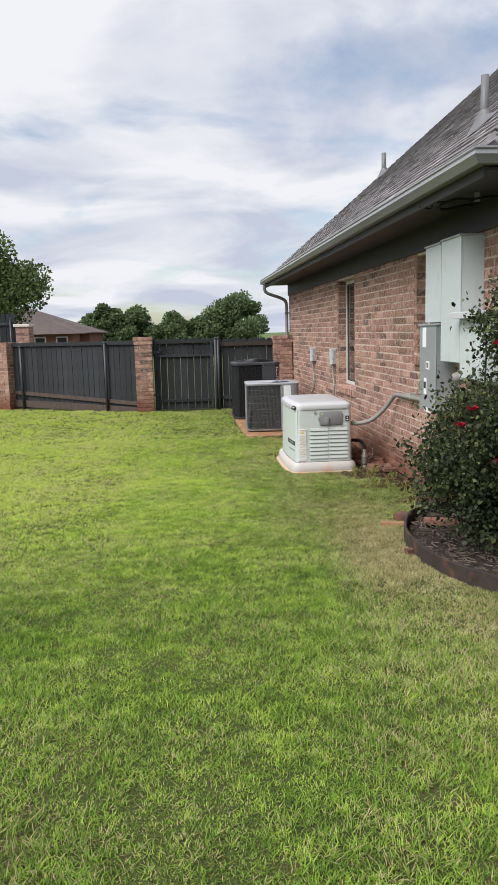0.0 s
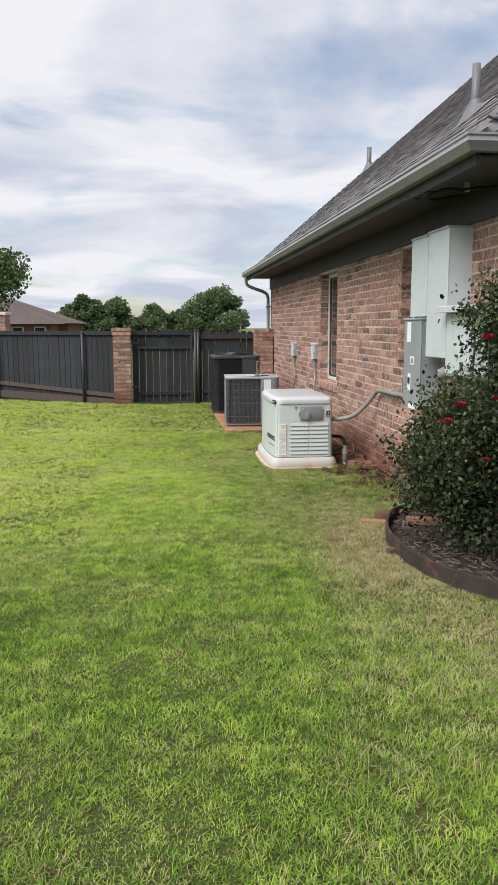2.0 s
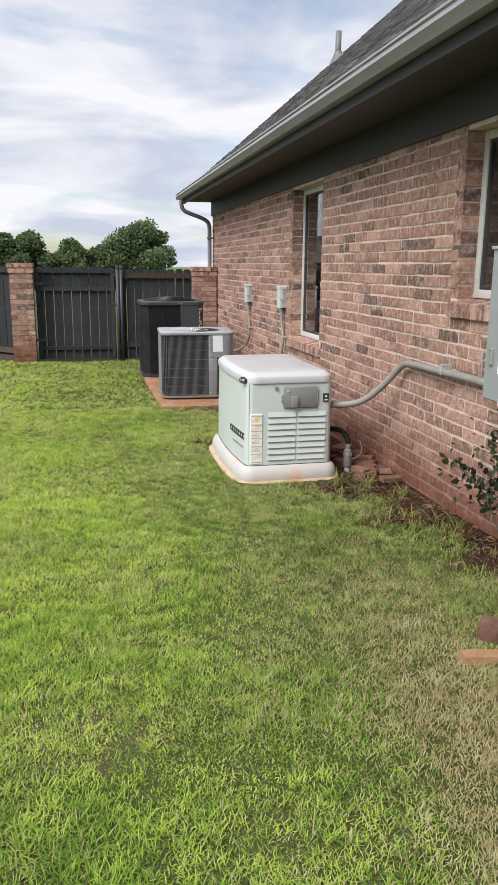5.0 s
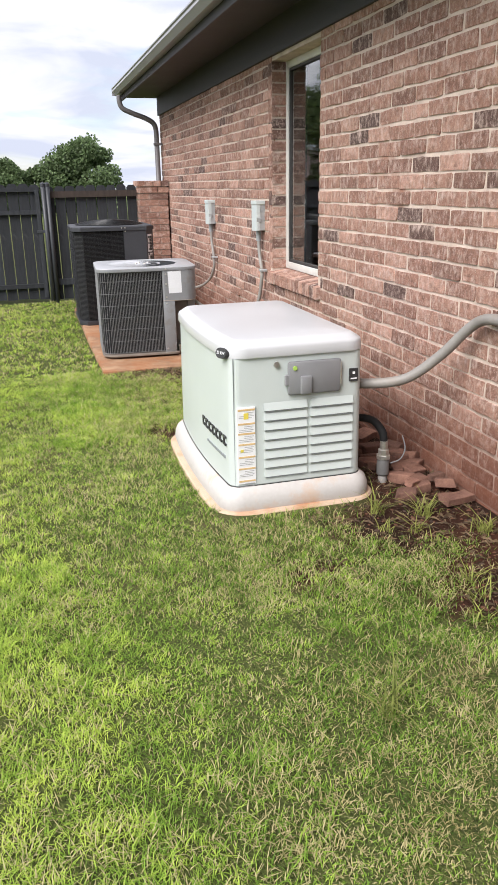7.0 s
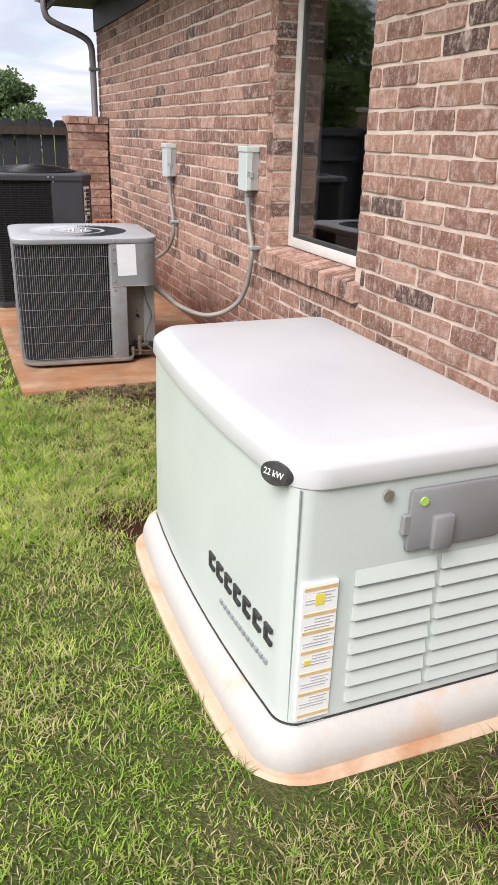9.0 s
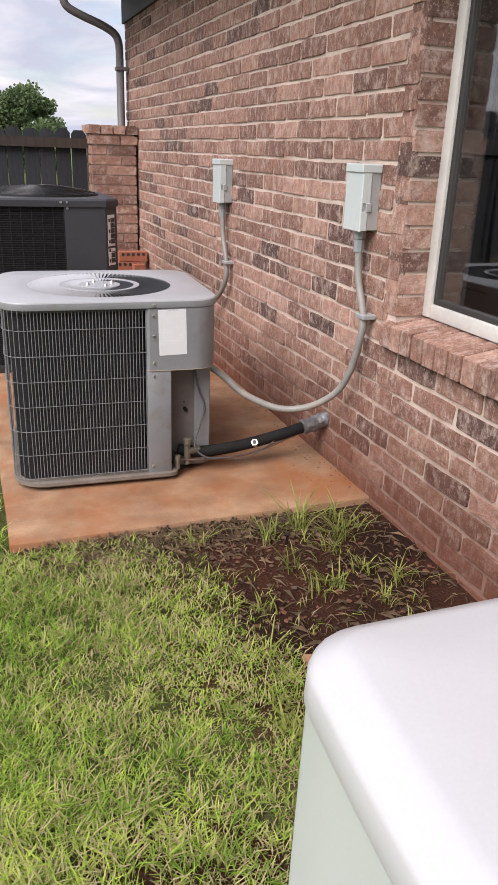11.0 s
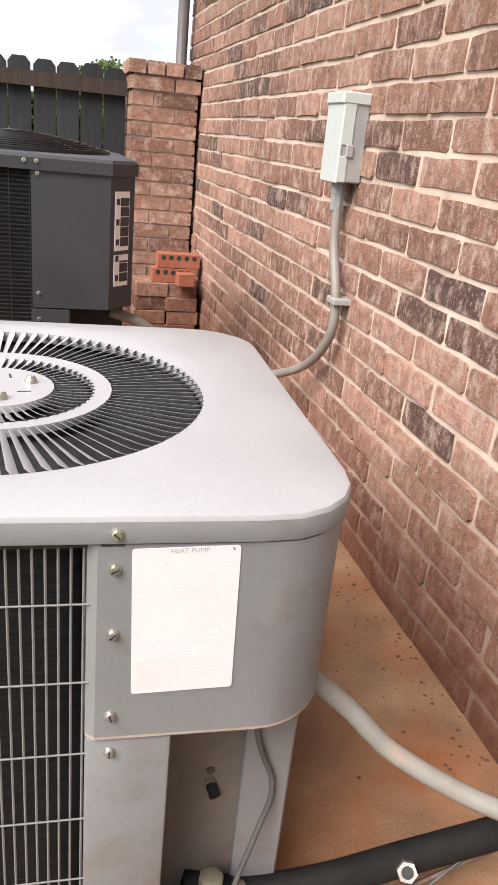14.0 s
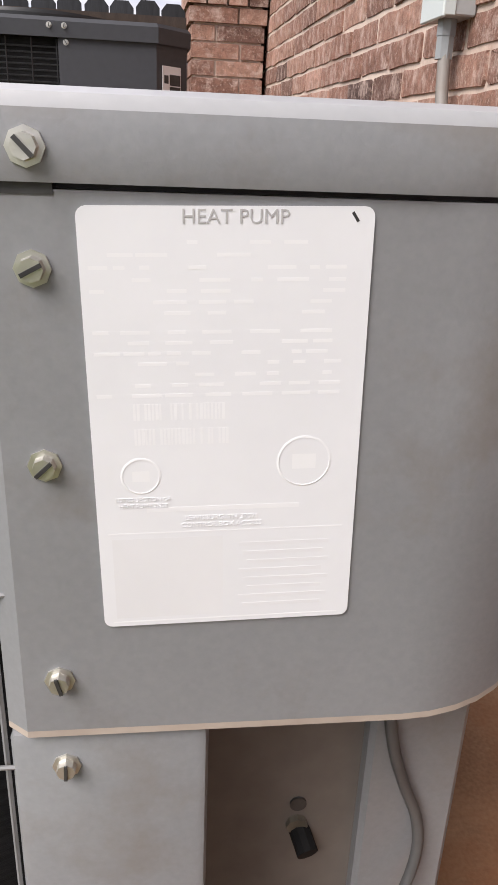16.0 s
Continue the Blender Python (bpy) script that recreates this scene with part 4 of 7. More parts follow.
    # service recess behind the post
    # this panel's colour is darkened to carry the recess shade
    part("service_panel", box(xs + 0.10, xs + 0.225, y0 + 0.115, y0 + 0.125, zb + 0.02, zp), BROWN_METAL, u, "brown service panel with recess shade in its colour")
    part("service_side", box(xs + 0.222, xs + 0.295, y0 + 0.10, y0 + 0.13, zb + 0.02, zp, 0.004), AC_GREY, u)
    part("knockout", disc((xs + 0.176, y0 + 0.116, 0.372), (0, -1, 0), 0.0065, 0.003), INK, u)
    part("bushing", tube([(xs + 0.178, y0 + 0.118, 0.345), (xs + 0.183, y0 + 0.098, 0.337)], 0.0085, 10), BLACK, u)
    part("locknut", tube([(xs + 0.176, y0 + 0.118, 0.352), (xs + 0.176, y0 + 0.111, 0.351)], 0.0085, 8), BRASS, u)
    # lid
    lid = part("lid", lid_pan(x0, x1, y0, y1, zl, zt), AC_TOP, u, "pale grey lid with rounded corners, skylight in its top colour")
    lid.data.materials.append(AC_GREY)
    # vertical faces take the darker grey, so the top looks lit by colour
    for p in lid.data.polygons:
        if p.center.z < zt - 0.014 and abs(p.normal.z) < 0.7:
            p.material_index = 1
    # fan grille: concave ring of radial slats
    cx, cy, R = 1.551, 12.688, 0.318
    circle = [(cx + (R - 0.002) * math.cos(2 * math.pi * k / 48), cy + (R - 0.002) * math.sin(2 * math.pi * k / 48)) for k in range(48)]
    well = loft([(circle, zt - 0.022), (circle, 0.55)], cap=False)
    well.faces.new([v for v in well.verts if v.co.z < 0.56])
    part("fan_well", well, FIN, u, "dark fan well under the grille")
    gr = part("fan_grille", ring_bm(cx, cy, zt - 0.004, 0.150, 0.178, 0.010), AC_TOP, u, "pale grey fan grille with radial slats")
    part("hub_plate", loft([([(cx + 0.095 * math.cos(2 * math.pi * k / 32), cy + 0.095 * math.sin(2 * math.pi * k / 32)) for k in range(32)], zt - 0.012), ([(cx + 0.092 * math.cos(2 * math.pi * k / 32), cy + 0.092 * math.sin(2 * math.pi * k / 32)) for k in range(32)], zt - 0.002)]), AC_TOP, gr)
    for k in range(4):
        a = radians(20 + 90 * k)
        part("bolt", tube([(cx + 0.06 * math.cos(a), cy + 0.06 * math.sin(a), zt - 0.003), (cx + 0.06 * math.cos(a), cy + 0.06 * math.sin(a), zt + 0.002), (cx + 0.06 * math.cos(a), cy + 0.06 * math.sin(a), zt + 0.009)], [0.0105, 0.0095, 0.006], 8), STEEL, gr)
    def slat(r0, r1, nslat, name):
        """Pressed louvre blades, all tilted the same way round: the leading edge high, the trailing edge low, the tip folded up."""
        bm = bmesh.new()
        sec = [(r0, 0.0032, 0.0060, zt - 0.003), (r0 + (r1 - r0) * 0.5, 0.0047, 0.0072, zt - 0.0025), (r1 - 0.016, 0.0062, 0.0080, zt - 0.002), (r1, 0.0026, 0.0030, zt - 0.001)]
        hi = [bm.verts.new((r, -w, z - 0.0004)) for r, w, d, z in sec]
        lip = [bm.verts.new((r, -w - 0.0022, z)) for r, w, d, z in sec]
        lo = [bm.verts.new((r, w, z - d)) for r, w, d, z in sec]
        hi2 = [bm.verts.new((r, -w + 0.0006, z - 0.0012)) for r, w, d, z in sec]
        lo2 = [bm.verts.new((r, w - 0.0004, z - d - 0.0010)) for r, w, d, z in sec]
        for i in range(3):
            for A, B in ((lip, hi), (hi, lo), (lo, lo2), (lo2, hi2), (hi2, lip)):
                bm.faces.new((A[i], A[i + 1], B[i + 1], B[i]))
        first = part(name, bm, AC_TOP, gr)
        first.location = (cx, cy, 0)
        for k in range(1, nslat):
            w = new(name, first.data); w.parent = gr
            w.location = (cx, cy, 0); w.rotation_euler = (0, 0, 2 * math.pi * k / nslat)
    slat(0.176, R + 0.002, 96, "slat")
    slat(0.094, 0.152, 60, "inner_slat")
    for k in range(4):
        a = radians(65 + 90 * k)
        bm = box(-0.010, 0.010, -0.0016, 0.0016, 0, 0.0006)
        bmesh.ops.transform(bm, matrix=Matrix.Translation((cx + 0.055 * math.cos(a), cy + 0.055 * math.sin(a), zt - 0.0022)) @ Matrix.Rotation(a + 0.6, 4, "Z"), verts=bm.verts)
        part("vent_slit", bm, INK, gr)
    # label
    bm = loft([(rounded(1.7435, 1.8625, 0.6245, 0.8190, 0.004, 4), y0 + 0.002), (rounded(1.7435, 1.8625, 0.6245, 0.8190, 0.004, 4), y0 - 0.0012)])
    for v in bm.verts:
        v.co = Vector((v.co.x, v.co.z, v.co.y))
    bmesh.ops.recalc_face_normals(bm, faces=bm.faces[:])
    lb = part("label", bm, RATING, u, "white rating label with faded print")
    # stuck on a little askew
    mid = Vector((1.803, y0, 0.7217))
    lb.matrix_basis = Matrix.Translation(mid) @ Matrix.Rotation(radians(-1.5), 4, "Y") @ Matrix.Translation(-mid)
    yf = y0 - 0.00126
    face = lambda x, z: Matrix.Translation((x, yf, z)) @ pose(0, 0, 0, 90, 0, 0)
    text_mesh("heading", "HEAT PUMP", 0.0082, face(1.806, 0.8148), FADED_DARK, lb, 0.0002)
    bm = box(-0.0006, 0.0006, 0, 0.0008, -0.0022, 0.0022)
    bmesh.ops.transform(bm, matrix=Matrix.Translation((1.8545, yf - 0.0001, 0.8150)) @ Matrix.Rotation(-0.6, 4, "Y"), verts=bm.verts)
    part("scuff", bm, INK, lb)
    part("lid_notch", box(1.7085, 1.7330, y0 - 0.0006, y0 + 0.012, zl - 0.0055, zl - 0.0005), INK, u)
    rnd = random.Random(5)
    rows = [("A", 0.8045), ("B", 0.7995), ("C", 0.7945), ("D", 0.7895), ("E", 0.7850), ("F", 0.7805), ("G", 0.7760), ("H", 0.7680), ("I", 0.7635), ("J", 0.7590), ("K", 0.7545), ("L", 0.7495), ("M", 0.7450), ("N", 0.7405)]
    for name, z in rows:
        x = 1.747
        while x < 1.848:
            w = rnd.uniform(0.004, 0.014)
            if rnd.random() < 0.72:
                part("print_bar", box(x, min(x + w, 1.852), yf + 0.00001, yf + 0.0012, z, z + 0.0015), FADED, lb)
            x += w + rnd.uniform(0.001, 0.009)
    for z in (0.7300, 0.7185):
        for k in range(26):
            if rnd.random() < 0.75:
                part("barcode_bar", box(1.762 + k * 0.0016, 1.7628 + k * 0.0016 + rnd.random() * 0.0005, yf, yf + 0.0012, z, z + 0.0075), FADED, lb)
    for c, r in (((1.764, 0.7035), 0.0085), ((1.8375, 0.7085), 0.0120)):
        part("seal", tube([(c[0] + r * math.cos(2 * math.pi * k / 24), yf + 0.0004, c[1] + r * math.sin(2 * math.pi * k / 24)) for k in range(24)], 0.0007, 4, closed=True), FADED, lb)
        part("seal_mark", box(c[0] - r * 0.45, c[0] + r * 0.45, yf + 0.00004, yf + 0.0012, c[1] - r * 0.3, c[1] + r * 0.3), FADED, lb)
    text_mesh("print", "LISTED SECTION OF", 0.0028, face(1.7645, 0.6920), FADED, lb, 0.0002)
    text_mesh("print", "HEAT PUMP 3N58", 0.0028, face(1.7645, 0.6888), FADED, lb, 0.0002)
    text_mesh("print", "LEWISBURG, TN 37091", 0.0034, face(1.800, 0.6818), FADED, lb, 0.0002)
    text_mesh("print", "CONTROL BOX ACCESS", 0.0034, face(1.800, 0.6782), FADED, lb, 0.0002)
    part("print_bar", box(1.766, 1.836, yf, yf + 0.0012, 0.6855, 0.6878), FADED, lb)
    for z in (0.6745, 0.6265):
        part("rule", box(1.748, 1.857, yf, yf + 0.0012, z, z + 0.0006), FADED, lb)
    FIELD = pm("faint_print_field", (0.672, 0.682, 0.71), (0.71, 0.72, 0.75), 20, 0.4, bump=0)
    part("warning_panel", box(1.7495, 1.8005, yf + 0.00004, yf + 0.0012, 0.629, 0.672), FIELD, lb)
    for k in range(8):
        part("print_bar", box(1.808 + 0.002 * (k % 3), 1.851 - 0.003 * (k % 2), yf, yf + 0.0012, 0.666 - k * 0.0048, 0.668 - k * 0.0048), FIELD, lb)
    # screws
    for x, z in ((1.7235, 0.793), (1.7230, 0.708), (1.7230, 0.592)):
        screw(panel, x, y0, z)
    screw(lid, 1.7245, y0 - 0.004, 0.838)
    screw(post, 1.7230, y0 + 0.003, 0.534)
    screw(post, 1.7140, y0 + 0.003, 0.118)
    return u


def ring_bm(cx, cy, z, r0, r1, h, seg=48):
    bm = bmesh.new()
    R = []
    for r, zz in ((r0, z - h), (r0, z), (r1, z + 0.002), (r1, z - h)):
        R.append([bm.verts.new((cx + r * math.cos(2 * math.pi * k / seg), cy + r * math.sin(2 * math.pi * k / seg), zz)) for k in range(seg)])
    for i in range(4):
        A, B = R[i], R[(i + 1) % 4]
        for k in range(seg):
            bm.faces.new((A[k], A[(k + 1) % seg], B[(k + 1) % seg], B[k]))
    return bm


def lid_pan(x0, x1, y0, y1, zl, zt):
    """A shallow pan turned over, with a round hole for the fan."""
    bm = bmesh.new()
    cx, cy, R = 1.551, 12.688, 0.318
    N = 96
    def outline(d):
        # the rounded rectangle sampled by angle from the fan's centre
        xa, xb, ya, yb, r = x0 - d, x1 + d, y0 - d, y1 + d, 0.115 + d * 0.5
        out = []
        for k in range(N):
            a = 2 * math.pi * k / N + 0.02
            dx, dy = math.cos(a), math.sin(a)
            t = min((xb - cx) / dx if dx > 0 else 1e9, (xa - cx) / dx if dx < 0 else 1e9, (yb - cy) / dy if dy > 0 else 1e9, (ya - cy) / dy if dy < 0 else 1e9)
            px, py = cx + t * dx, cy + t * dy
            ox = xb - r if px > xb - r else xa + r if px < xa + r else None
            oy = yb - r if py > yb - r else ya + r if py < ya + r else None
            if ox is not None and oy is not None:
                # meet the corner's arc
                ex, ey = ox - cx, oy - cy
                bq = ex * dx + ey * dy
                cq = ex * ex + ey * ey - r * r
                t = bq + math.sqrt(max(bq * bq - cq, 0))
                px, py = cx + t * dx, cy + t * dy
            out.append((px, py))
        return out
    lay = [(outline(-0.004), zl), (outline(0.003), zl - 0.001), (outline(0.004), zl + 0.004), (outline(0.003), zt - 0.008), (outline(0.0005), zt - 0.0025), (outline(-0.006), zt)]
    lay.append(([(cx + (R + 0.03) * math.cos(2 * math.pi * k / N + 0.02), cy + (R + 0.03) * math.sin(2 * math.pi * k / N + 0.02)) for k in range(N)], zt + 0.002))
    lay.append(([(cx + R * math.cos(2 * math.pi * k / N + 0.02), cy + R * math.sin(2 * math.pi * k / N + 0.02)) for k in range(N)], zt - 0.002))
    lay.append(([(cx + R * math.cos(2 * math.pi * k / N + 0.02), cy + R * math.sin(2 * math.pi * k / N + 0.02)) for k in range(N)], zt - 0.020))
    return loft(lay, bm, cap=False)


build_heat_pump()


def build_hp_services():
    # refrigerant line set from the heat pump to the wall
    ls = thing("line_set", "black insulated refrigerant line running from heat pump to wall", "pipe")
    pts = smooth_path([(1.85, 12.37, 0.150), (1.95, 12.355, 0.135), (2.08, 12.35, 0.140), (2.22, 12.355, 0.155), (2.34, 12.35, 0.180), (2.44, 12.345, 0.205), (2.52, 12.342, 0.225)], 6)
    part("insulation", tube(pts, 0.027, 12), BLACK, ls, "black foam insulation", smooth=True)
    bm = tube(smooth_path([(2.46, 12.345, 0.210), (2.53, 12.342, 0.228), (2.575, 12.34, 0.243), (2.60, 12.34, 0.25)], 5), [0.036] * 16, 12)
    for v in bm.verts:
        v.co += Vector((noise.noise(v.co * 60), noise.noise(v.co * 60 + Vector((9, 0, 0))), noise.noise(v.co * 60 + Vector((0, 9, 0))))) * 0.010
    part("duct_tape", bm, pm("crumpled_grey_tape", (0.10, 0.10, 0.105), (0.26, 0.26, 0.27), 50, 0.35, metal=0.3, bump=0.5), ls, "crumpled grey duct tape wrap")
    part("liquid_line", tube(smooth_path([(1.835, 12.33, 0.118), (1.95, 12.32, 0.108), (2.10, 12.315, 0.108), (2.25, 12.33, 0.125), (2.44, 12.345, 0.18)], 6), 0.006, 8), pm("dull_copper", (0.16, 0.11, 0.09), (0.24, 0.17, 0.13), 30, 0.45, metal=0.6, bump=0.1), ls)
    part("valve", tube([(1.885, 12.335, 0.09), (1.885, 12.335, 0.185), (1.885, 12.335, 0.188), (1.885, 12.335, 0.212), (1.885, 12.335, 0.216)], [0.015, 0.015, 0.019, 0.019, 0.012], 8), BRASS, ls, "tarnished brass service valve")
    part("valve_stem", tube([(1.885, 12.335, 0.150), (1.945, 12.352, 0.148)], 0.017, 10), BRASS, ls)
    part("valve", tube([(1.832, 12.305, 0.085), (1.832, 12.305, 0.125), (1.832, 12.305, 0.127), (1.832, 12.305, 0.148)], [0.011, 0.011, 0.014, 0.013], 8), BRASS, ls)
    part("valve_stem", tube([(1.832, 12.305, 0.112), (1.832, 12.39, 0.125)], 0.014, 10), BRASS, ls)
    part("cap_nut", tube([(2.2205, 12.349, 0.145), (2.214, 12.334, 0.157), (2.2075, 12.319, 0.169)], [0.0175, 0.018, 0.017], 6), STEEL, ls, "loose zinc hex nut")
    part("nut_bore", tube([(2.2078, 12.3197, 0.1685), (2.2071, 12.3181, 0.1697)], 0.0100, 12), INK, ls)
    cw = thing("control_wire", "thin grey control wire hanging beside the service valves", "wire")
    part("strand", tube(smooth_path([(1.925, 12.37, 0.56), (1.939, 12.36, 0.458), (1.953, 12.36, 0.411), (1.969, 12.36, 0.369), (1.969, 12.355, 0.33), (1.945, 12.34, 0.27), (1.915, 12.315, 0.18), (1.96, 12.295, 0.13), (2.03, 12.29, 0.118)], 6), 0.0045, 6), CABLE, cw, smooth=True)
    part("strand", tube(smooth_path([(1.94, 12.30, 0.125), (2.05, 12.30, 0.115), (2.14, 12.30, 0.100), (2.22, 12.31, 0.12), (2.36, 12.34, 0.185)], 6), 0.0024, 6), CABLE, cw, smooth=True)


build_hp_services()


def disconnect_box(y, z0, label):
    """A grey switch box on the wall; y: its near edge."""
    z1, w = z0 + 0.248, 0.135
    b = thing("disconnect_box", label, "electrical box", pose(WX, y, 0), group="disconnect boxes on the wall")
    part("enclosure", box(-0.072, 0.004, 0.0, w, z0, z1, 0.004), GALV, b)
    part("cover", box(-0.080, -0.070, -0.003, w + 0.004, z0 - 0.004, z1 - 0.012, 0.003), CAB_LIGHT, b, "pale grey hinged cover")
    part("rain_lip", box(-0.086, 0.003, -0.006, w + 0.006, z1 - 0.030, z1 + 0.004, 0.004), CAB_LIGHT, b)
    # the cover's side skirt is cut out round the hasp
    part("skirt", box(-0.078, -0.040, -0.0035, 0.001, z0 + 0.105, z1 - 0.02, 0.002), CAB_LIGHT, b)
    part("skirt", box(-0.078, -0.048, -0.0035, 0.001, z0, z0 + 0.075, 0.002), CAB_LIGHT, b)
    part("hasp", box(-0.058, -0.034, -0.008, 0.0, z0 + 0.072, z0 + 0.108, 0.003), GALV, b)
    part("nipple", tube([(-0.040, 0.06, z0 - 0.035), (-0.040, 0.06, z0 + 0.002)], 0.024, 8), CAB_GREY, b)
    part("screw", tube([(-0.079, w * 0.5, z1 - 0.018), (-0.083, w * 0.5, z1 - 0.018)], 0.004, 8), STEEL, b)
    return b


disconnect_box(13.835, 1.140, "pale grey electrical disconnect box mounted high on the brick wall")
disconnect_box(12.018, 1.158, "pale grey disconnect box on brickwork above the heat pump")


def whip(name, pts, label, mat):
    c = thing(name, label, "conduit", group="flexible conduits on the wall")
    p = smooth_path(pts, 7)
    part("tube", tube(p, 0.0155, 10), mat, c, smooth=True)
    x, y, z = pts[0]
    part("fitting", tube([(x, y, z - 0.005), (x, y, z - 0.055)], 0.022, 8), CAB_GREY, c)
    cx, cy, cz = pts[2]
    part("clamp", box(cx - 0.019, WX + 0.002, cy - 0.034, cy + 0.034, cz - 0.010, cz + 0.010, 0.003), GALV, c)


whip("flexible_conduit", [(WX - 0.040, 12.078, 1.125), (WX - 0.040, 12.06, 0.97), (WX - 0.040, 11.990, 0.820), (WX - 0.045, 11.990, 0.725), (WX - 0.055, 12.035, 0.570), (WX - 0.085, 12.10, 0.455), (WX - 0.165, 12.19, 0.370), (WX - 0.28, 12.27, 0.345), (WX - 0.42, 12.34, 0.400), (2.08, 12.38, 0.470), (2.00, 12.41, 0.535)], "pale grey flexible conduit looping from wall to the heat pump", PALE_PVC)
whip("flexible_conduit", [(WX - 0.040, 13.895, 1.11), (WX - 0.040, 13.87, 0.95), (WX - 0.040, 13.795, 0.788), (WX - 0.045, 13.80, 0.66), (WX - 0.07, 13.95, 0.52), (WX - 0.16, 14.18, 0.42), (WX - 0.35, 14.38, 0.42), (1.93, 14.43, 0.50)], "brownish grey flexible conduit curving from wall box to the charcoal unit", PVC)


# ---- charcoal condenser behind it ----
def build_condenser():
    x0, x1, y0, y1 = 1.055, 1.945, 14.190, 15.08
    zb, zp, zl, zt = PAD_Z + 0.02, 0.640, 1.085, 1.130
    u = thing("condenser", "tall charcoal air conditioner with dark mesh sides and dome grille", "air conditioner")
    ch = 0.085
    def o(d=0.0):
        return [(x0 + ch - d * 0.4, y0 - d), (x1 - ch + d * 0.4, y0 - d), (x1 + d, y0 + ch - d * 0.4), (x1 + d, y1 - ch + d * 0.4), (x1 - ch + d * 0.4, y1 + d), (x0 + ch - d * 0.4, y1 + d), (x0 - d, y1 - ch + d * 0.4), (x0 - d, y0 + ch - d * 0.4)]
    part("base_pan", loft([(o(0.0), PAD_Z - 0.002), (o(0.008), zb), (o(0.008), zb + 0.03)]), CHAR, u)
    part("coil", loft([([(x0 + 0.10, y0 + 0.02), (1.612, y0 + 0.02), (1.612, y0 + 0.22), (x1 - 0.02, y0 + 0.22), (x1 - 0.02, y1 - 0.02), (x0 + 0.10, y1 - 0.02), (x0 + 0.02, y1 - 0.10), (x0 + 0.02, y0 + 0.10)], z) for z in (zb + 0.03, zl)]), FIN, u, "dark coil fins")
    mesh_m = None
    for k in range(70):
        z = zb + 0.04 + k * (zl - zb - 0.05) / 70
        if mesh_m is None:
            w = part("guard_wire", tube([(1.612, y0 + 0.006, 0), (x0 + 0.095, y0 + 0.006, 0), (x0 + 0.006, y0 + 0.095, 0), (x0 + 0.006, y1 - 0.095, 0)], 0.0022, 5), BLACK_MET, u); mesh_m = w.data
        else:
            w = new("guard_wire", mesh_m); w.parent = u
        w.location = (0, 0, z)
    up = None
    for k in range(9):
        if up is None:
            w = part("stay", tube([(0, 0, zb + 0.03), (0, 0, zl)], 0.0018, 5), BLACK_MET, u); up = w.data
        else:
            w = new("stay", up); w.parent = u
        w.location = (x0 + 0.10 + k * 0.064, y0 + 0.004, 0)
    # control panel with chamfered corner
    out = [(1.607, y0 + 0.010), (1.607, y0 - 0.002), (x1 - ch, y0 - 0.002), (x1 + 0.002, y0 + ch), (x1 + 0.002, y0 + 0.36), (x1 - 0.008, y0 + 0.36), (x1 - 0.008, y0 + ch + 0.004), (x1 - ch - 0.004, y0 + 0.008)]
    pn = part("control_panel", loft([(out, zp), (out, zl)]), CHAR, u, "smooth charcoal control panel")
    part("panel_floor", loft([([(1.612, y0 + 0.01), (x1 - ch, y0 + 0.01), (x1 - 0.01, y0 + ch), (x1 - 0.01, y0 + 0.35), (1.612, y0 + 0.35)], z) for z in (zp + 0.002, zp + 0.012)]), CHAR, pn)
    part("corner_post", box(1.605, 1.732, y0 + 0.0, y0 + 0.04, zb + 0.02, zp - 0.004, 0.004), CHAR, u)
    part("service_panel", box(1.732, x1 - 0.02, y0 + 0.16, y0 + 0.17, zb + 0.02, zp), BLACK_MET, u)
    # lid
    part("lid", loft([(o(0.004), zl), (o(0.012), zl - 0.002), (o(0.013), zt - 0.010), (o(0.004), zt), ([(p[0] + (1.50 - p[0]) * 0.10, p[1] + (14.635 - p[1]) * 0.10) for p in o()], zt + 0.004)]), CHAR, u, "charcoal sheet metal lid")
    part("fan_well", tube([(1.50, 14.635, zt + 0.0045), (1.50, 14.635, zt + 0.007)], 0.37, 40), BLACK_MET, u)
    g = part("dome_grille", ring_bm(1.50, 14.635, zt + 0.014, 0.372, 0.388, 0.010), BLACK_MET, u, "black wire dome grille")
    for k in range(13):
        r = 0.08 + k * 0.0245
        z = zt + 0.058 - 0.044 * (r / 0.375) ** 2.2
        part("ring_wire", tube([(1.50 + r * math.cos(2 * math.pi * i / 40), 14.635 + r * math.sin(2 * math.pi * i / 40), z) for i in range(40)], 0.0035, 5, closed=True), BLACK_MET, g)
    for k in range(8):
        a = 2 * math.pi * k / 8
        part("spoke", tube([(1.50 + r * math.cos(a), 14.635 + r * math.sin(a), zt + 0.055 - 0.044 * (r / 0.375) ** 2.2) for r in (0.02, 0.1, 0.2, 0.3, 0.378)], 0.004, 5), BLACK_MET, g)
    # labels on the chamfer
    c0, c1 = Vector((x1 - ch, y0 - 0.002, 0)), Vector((x1 + 0.002, y0 + ch, 0))
    d = (c1 - c0).normalized(); nn = Vector((d.y, -d.x, 0))
    def sticker(name, a, b, z0, z1, h, m, parent, label=""):
        bm = bmesh.new()
        lo = [c0 + d * a + nn * h, c0 + d * b + nn * h, c0 + d * b + nn * (h - 0.002), c0 + d * a + nn * (h - 0.002)]
        loft([([(p.x, p.y) for p in lo], z0), ([(p.x, p.y) for p in lo], z1)], bm)
        return part(name, bm, m, parent, label)
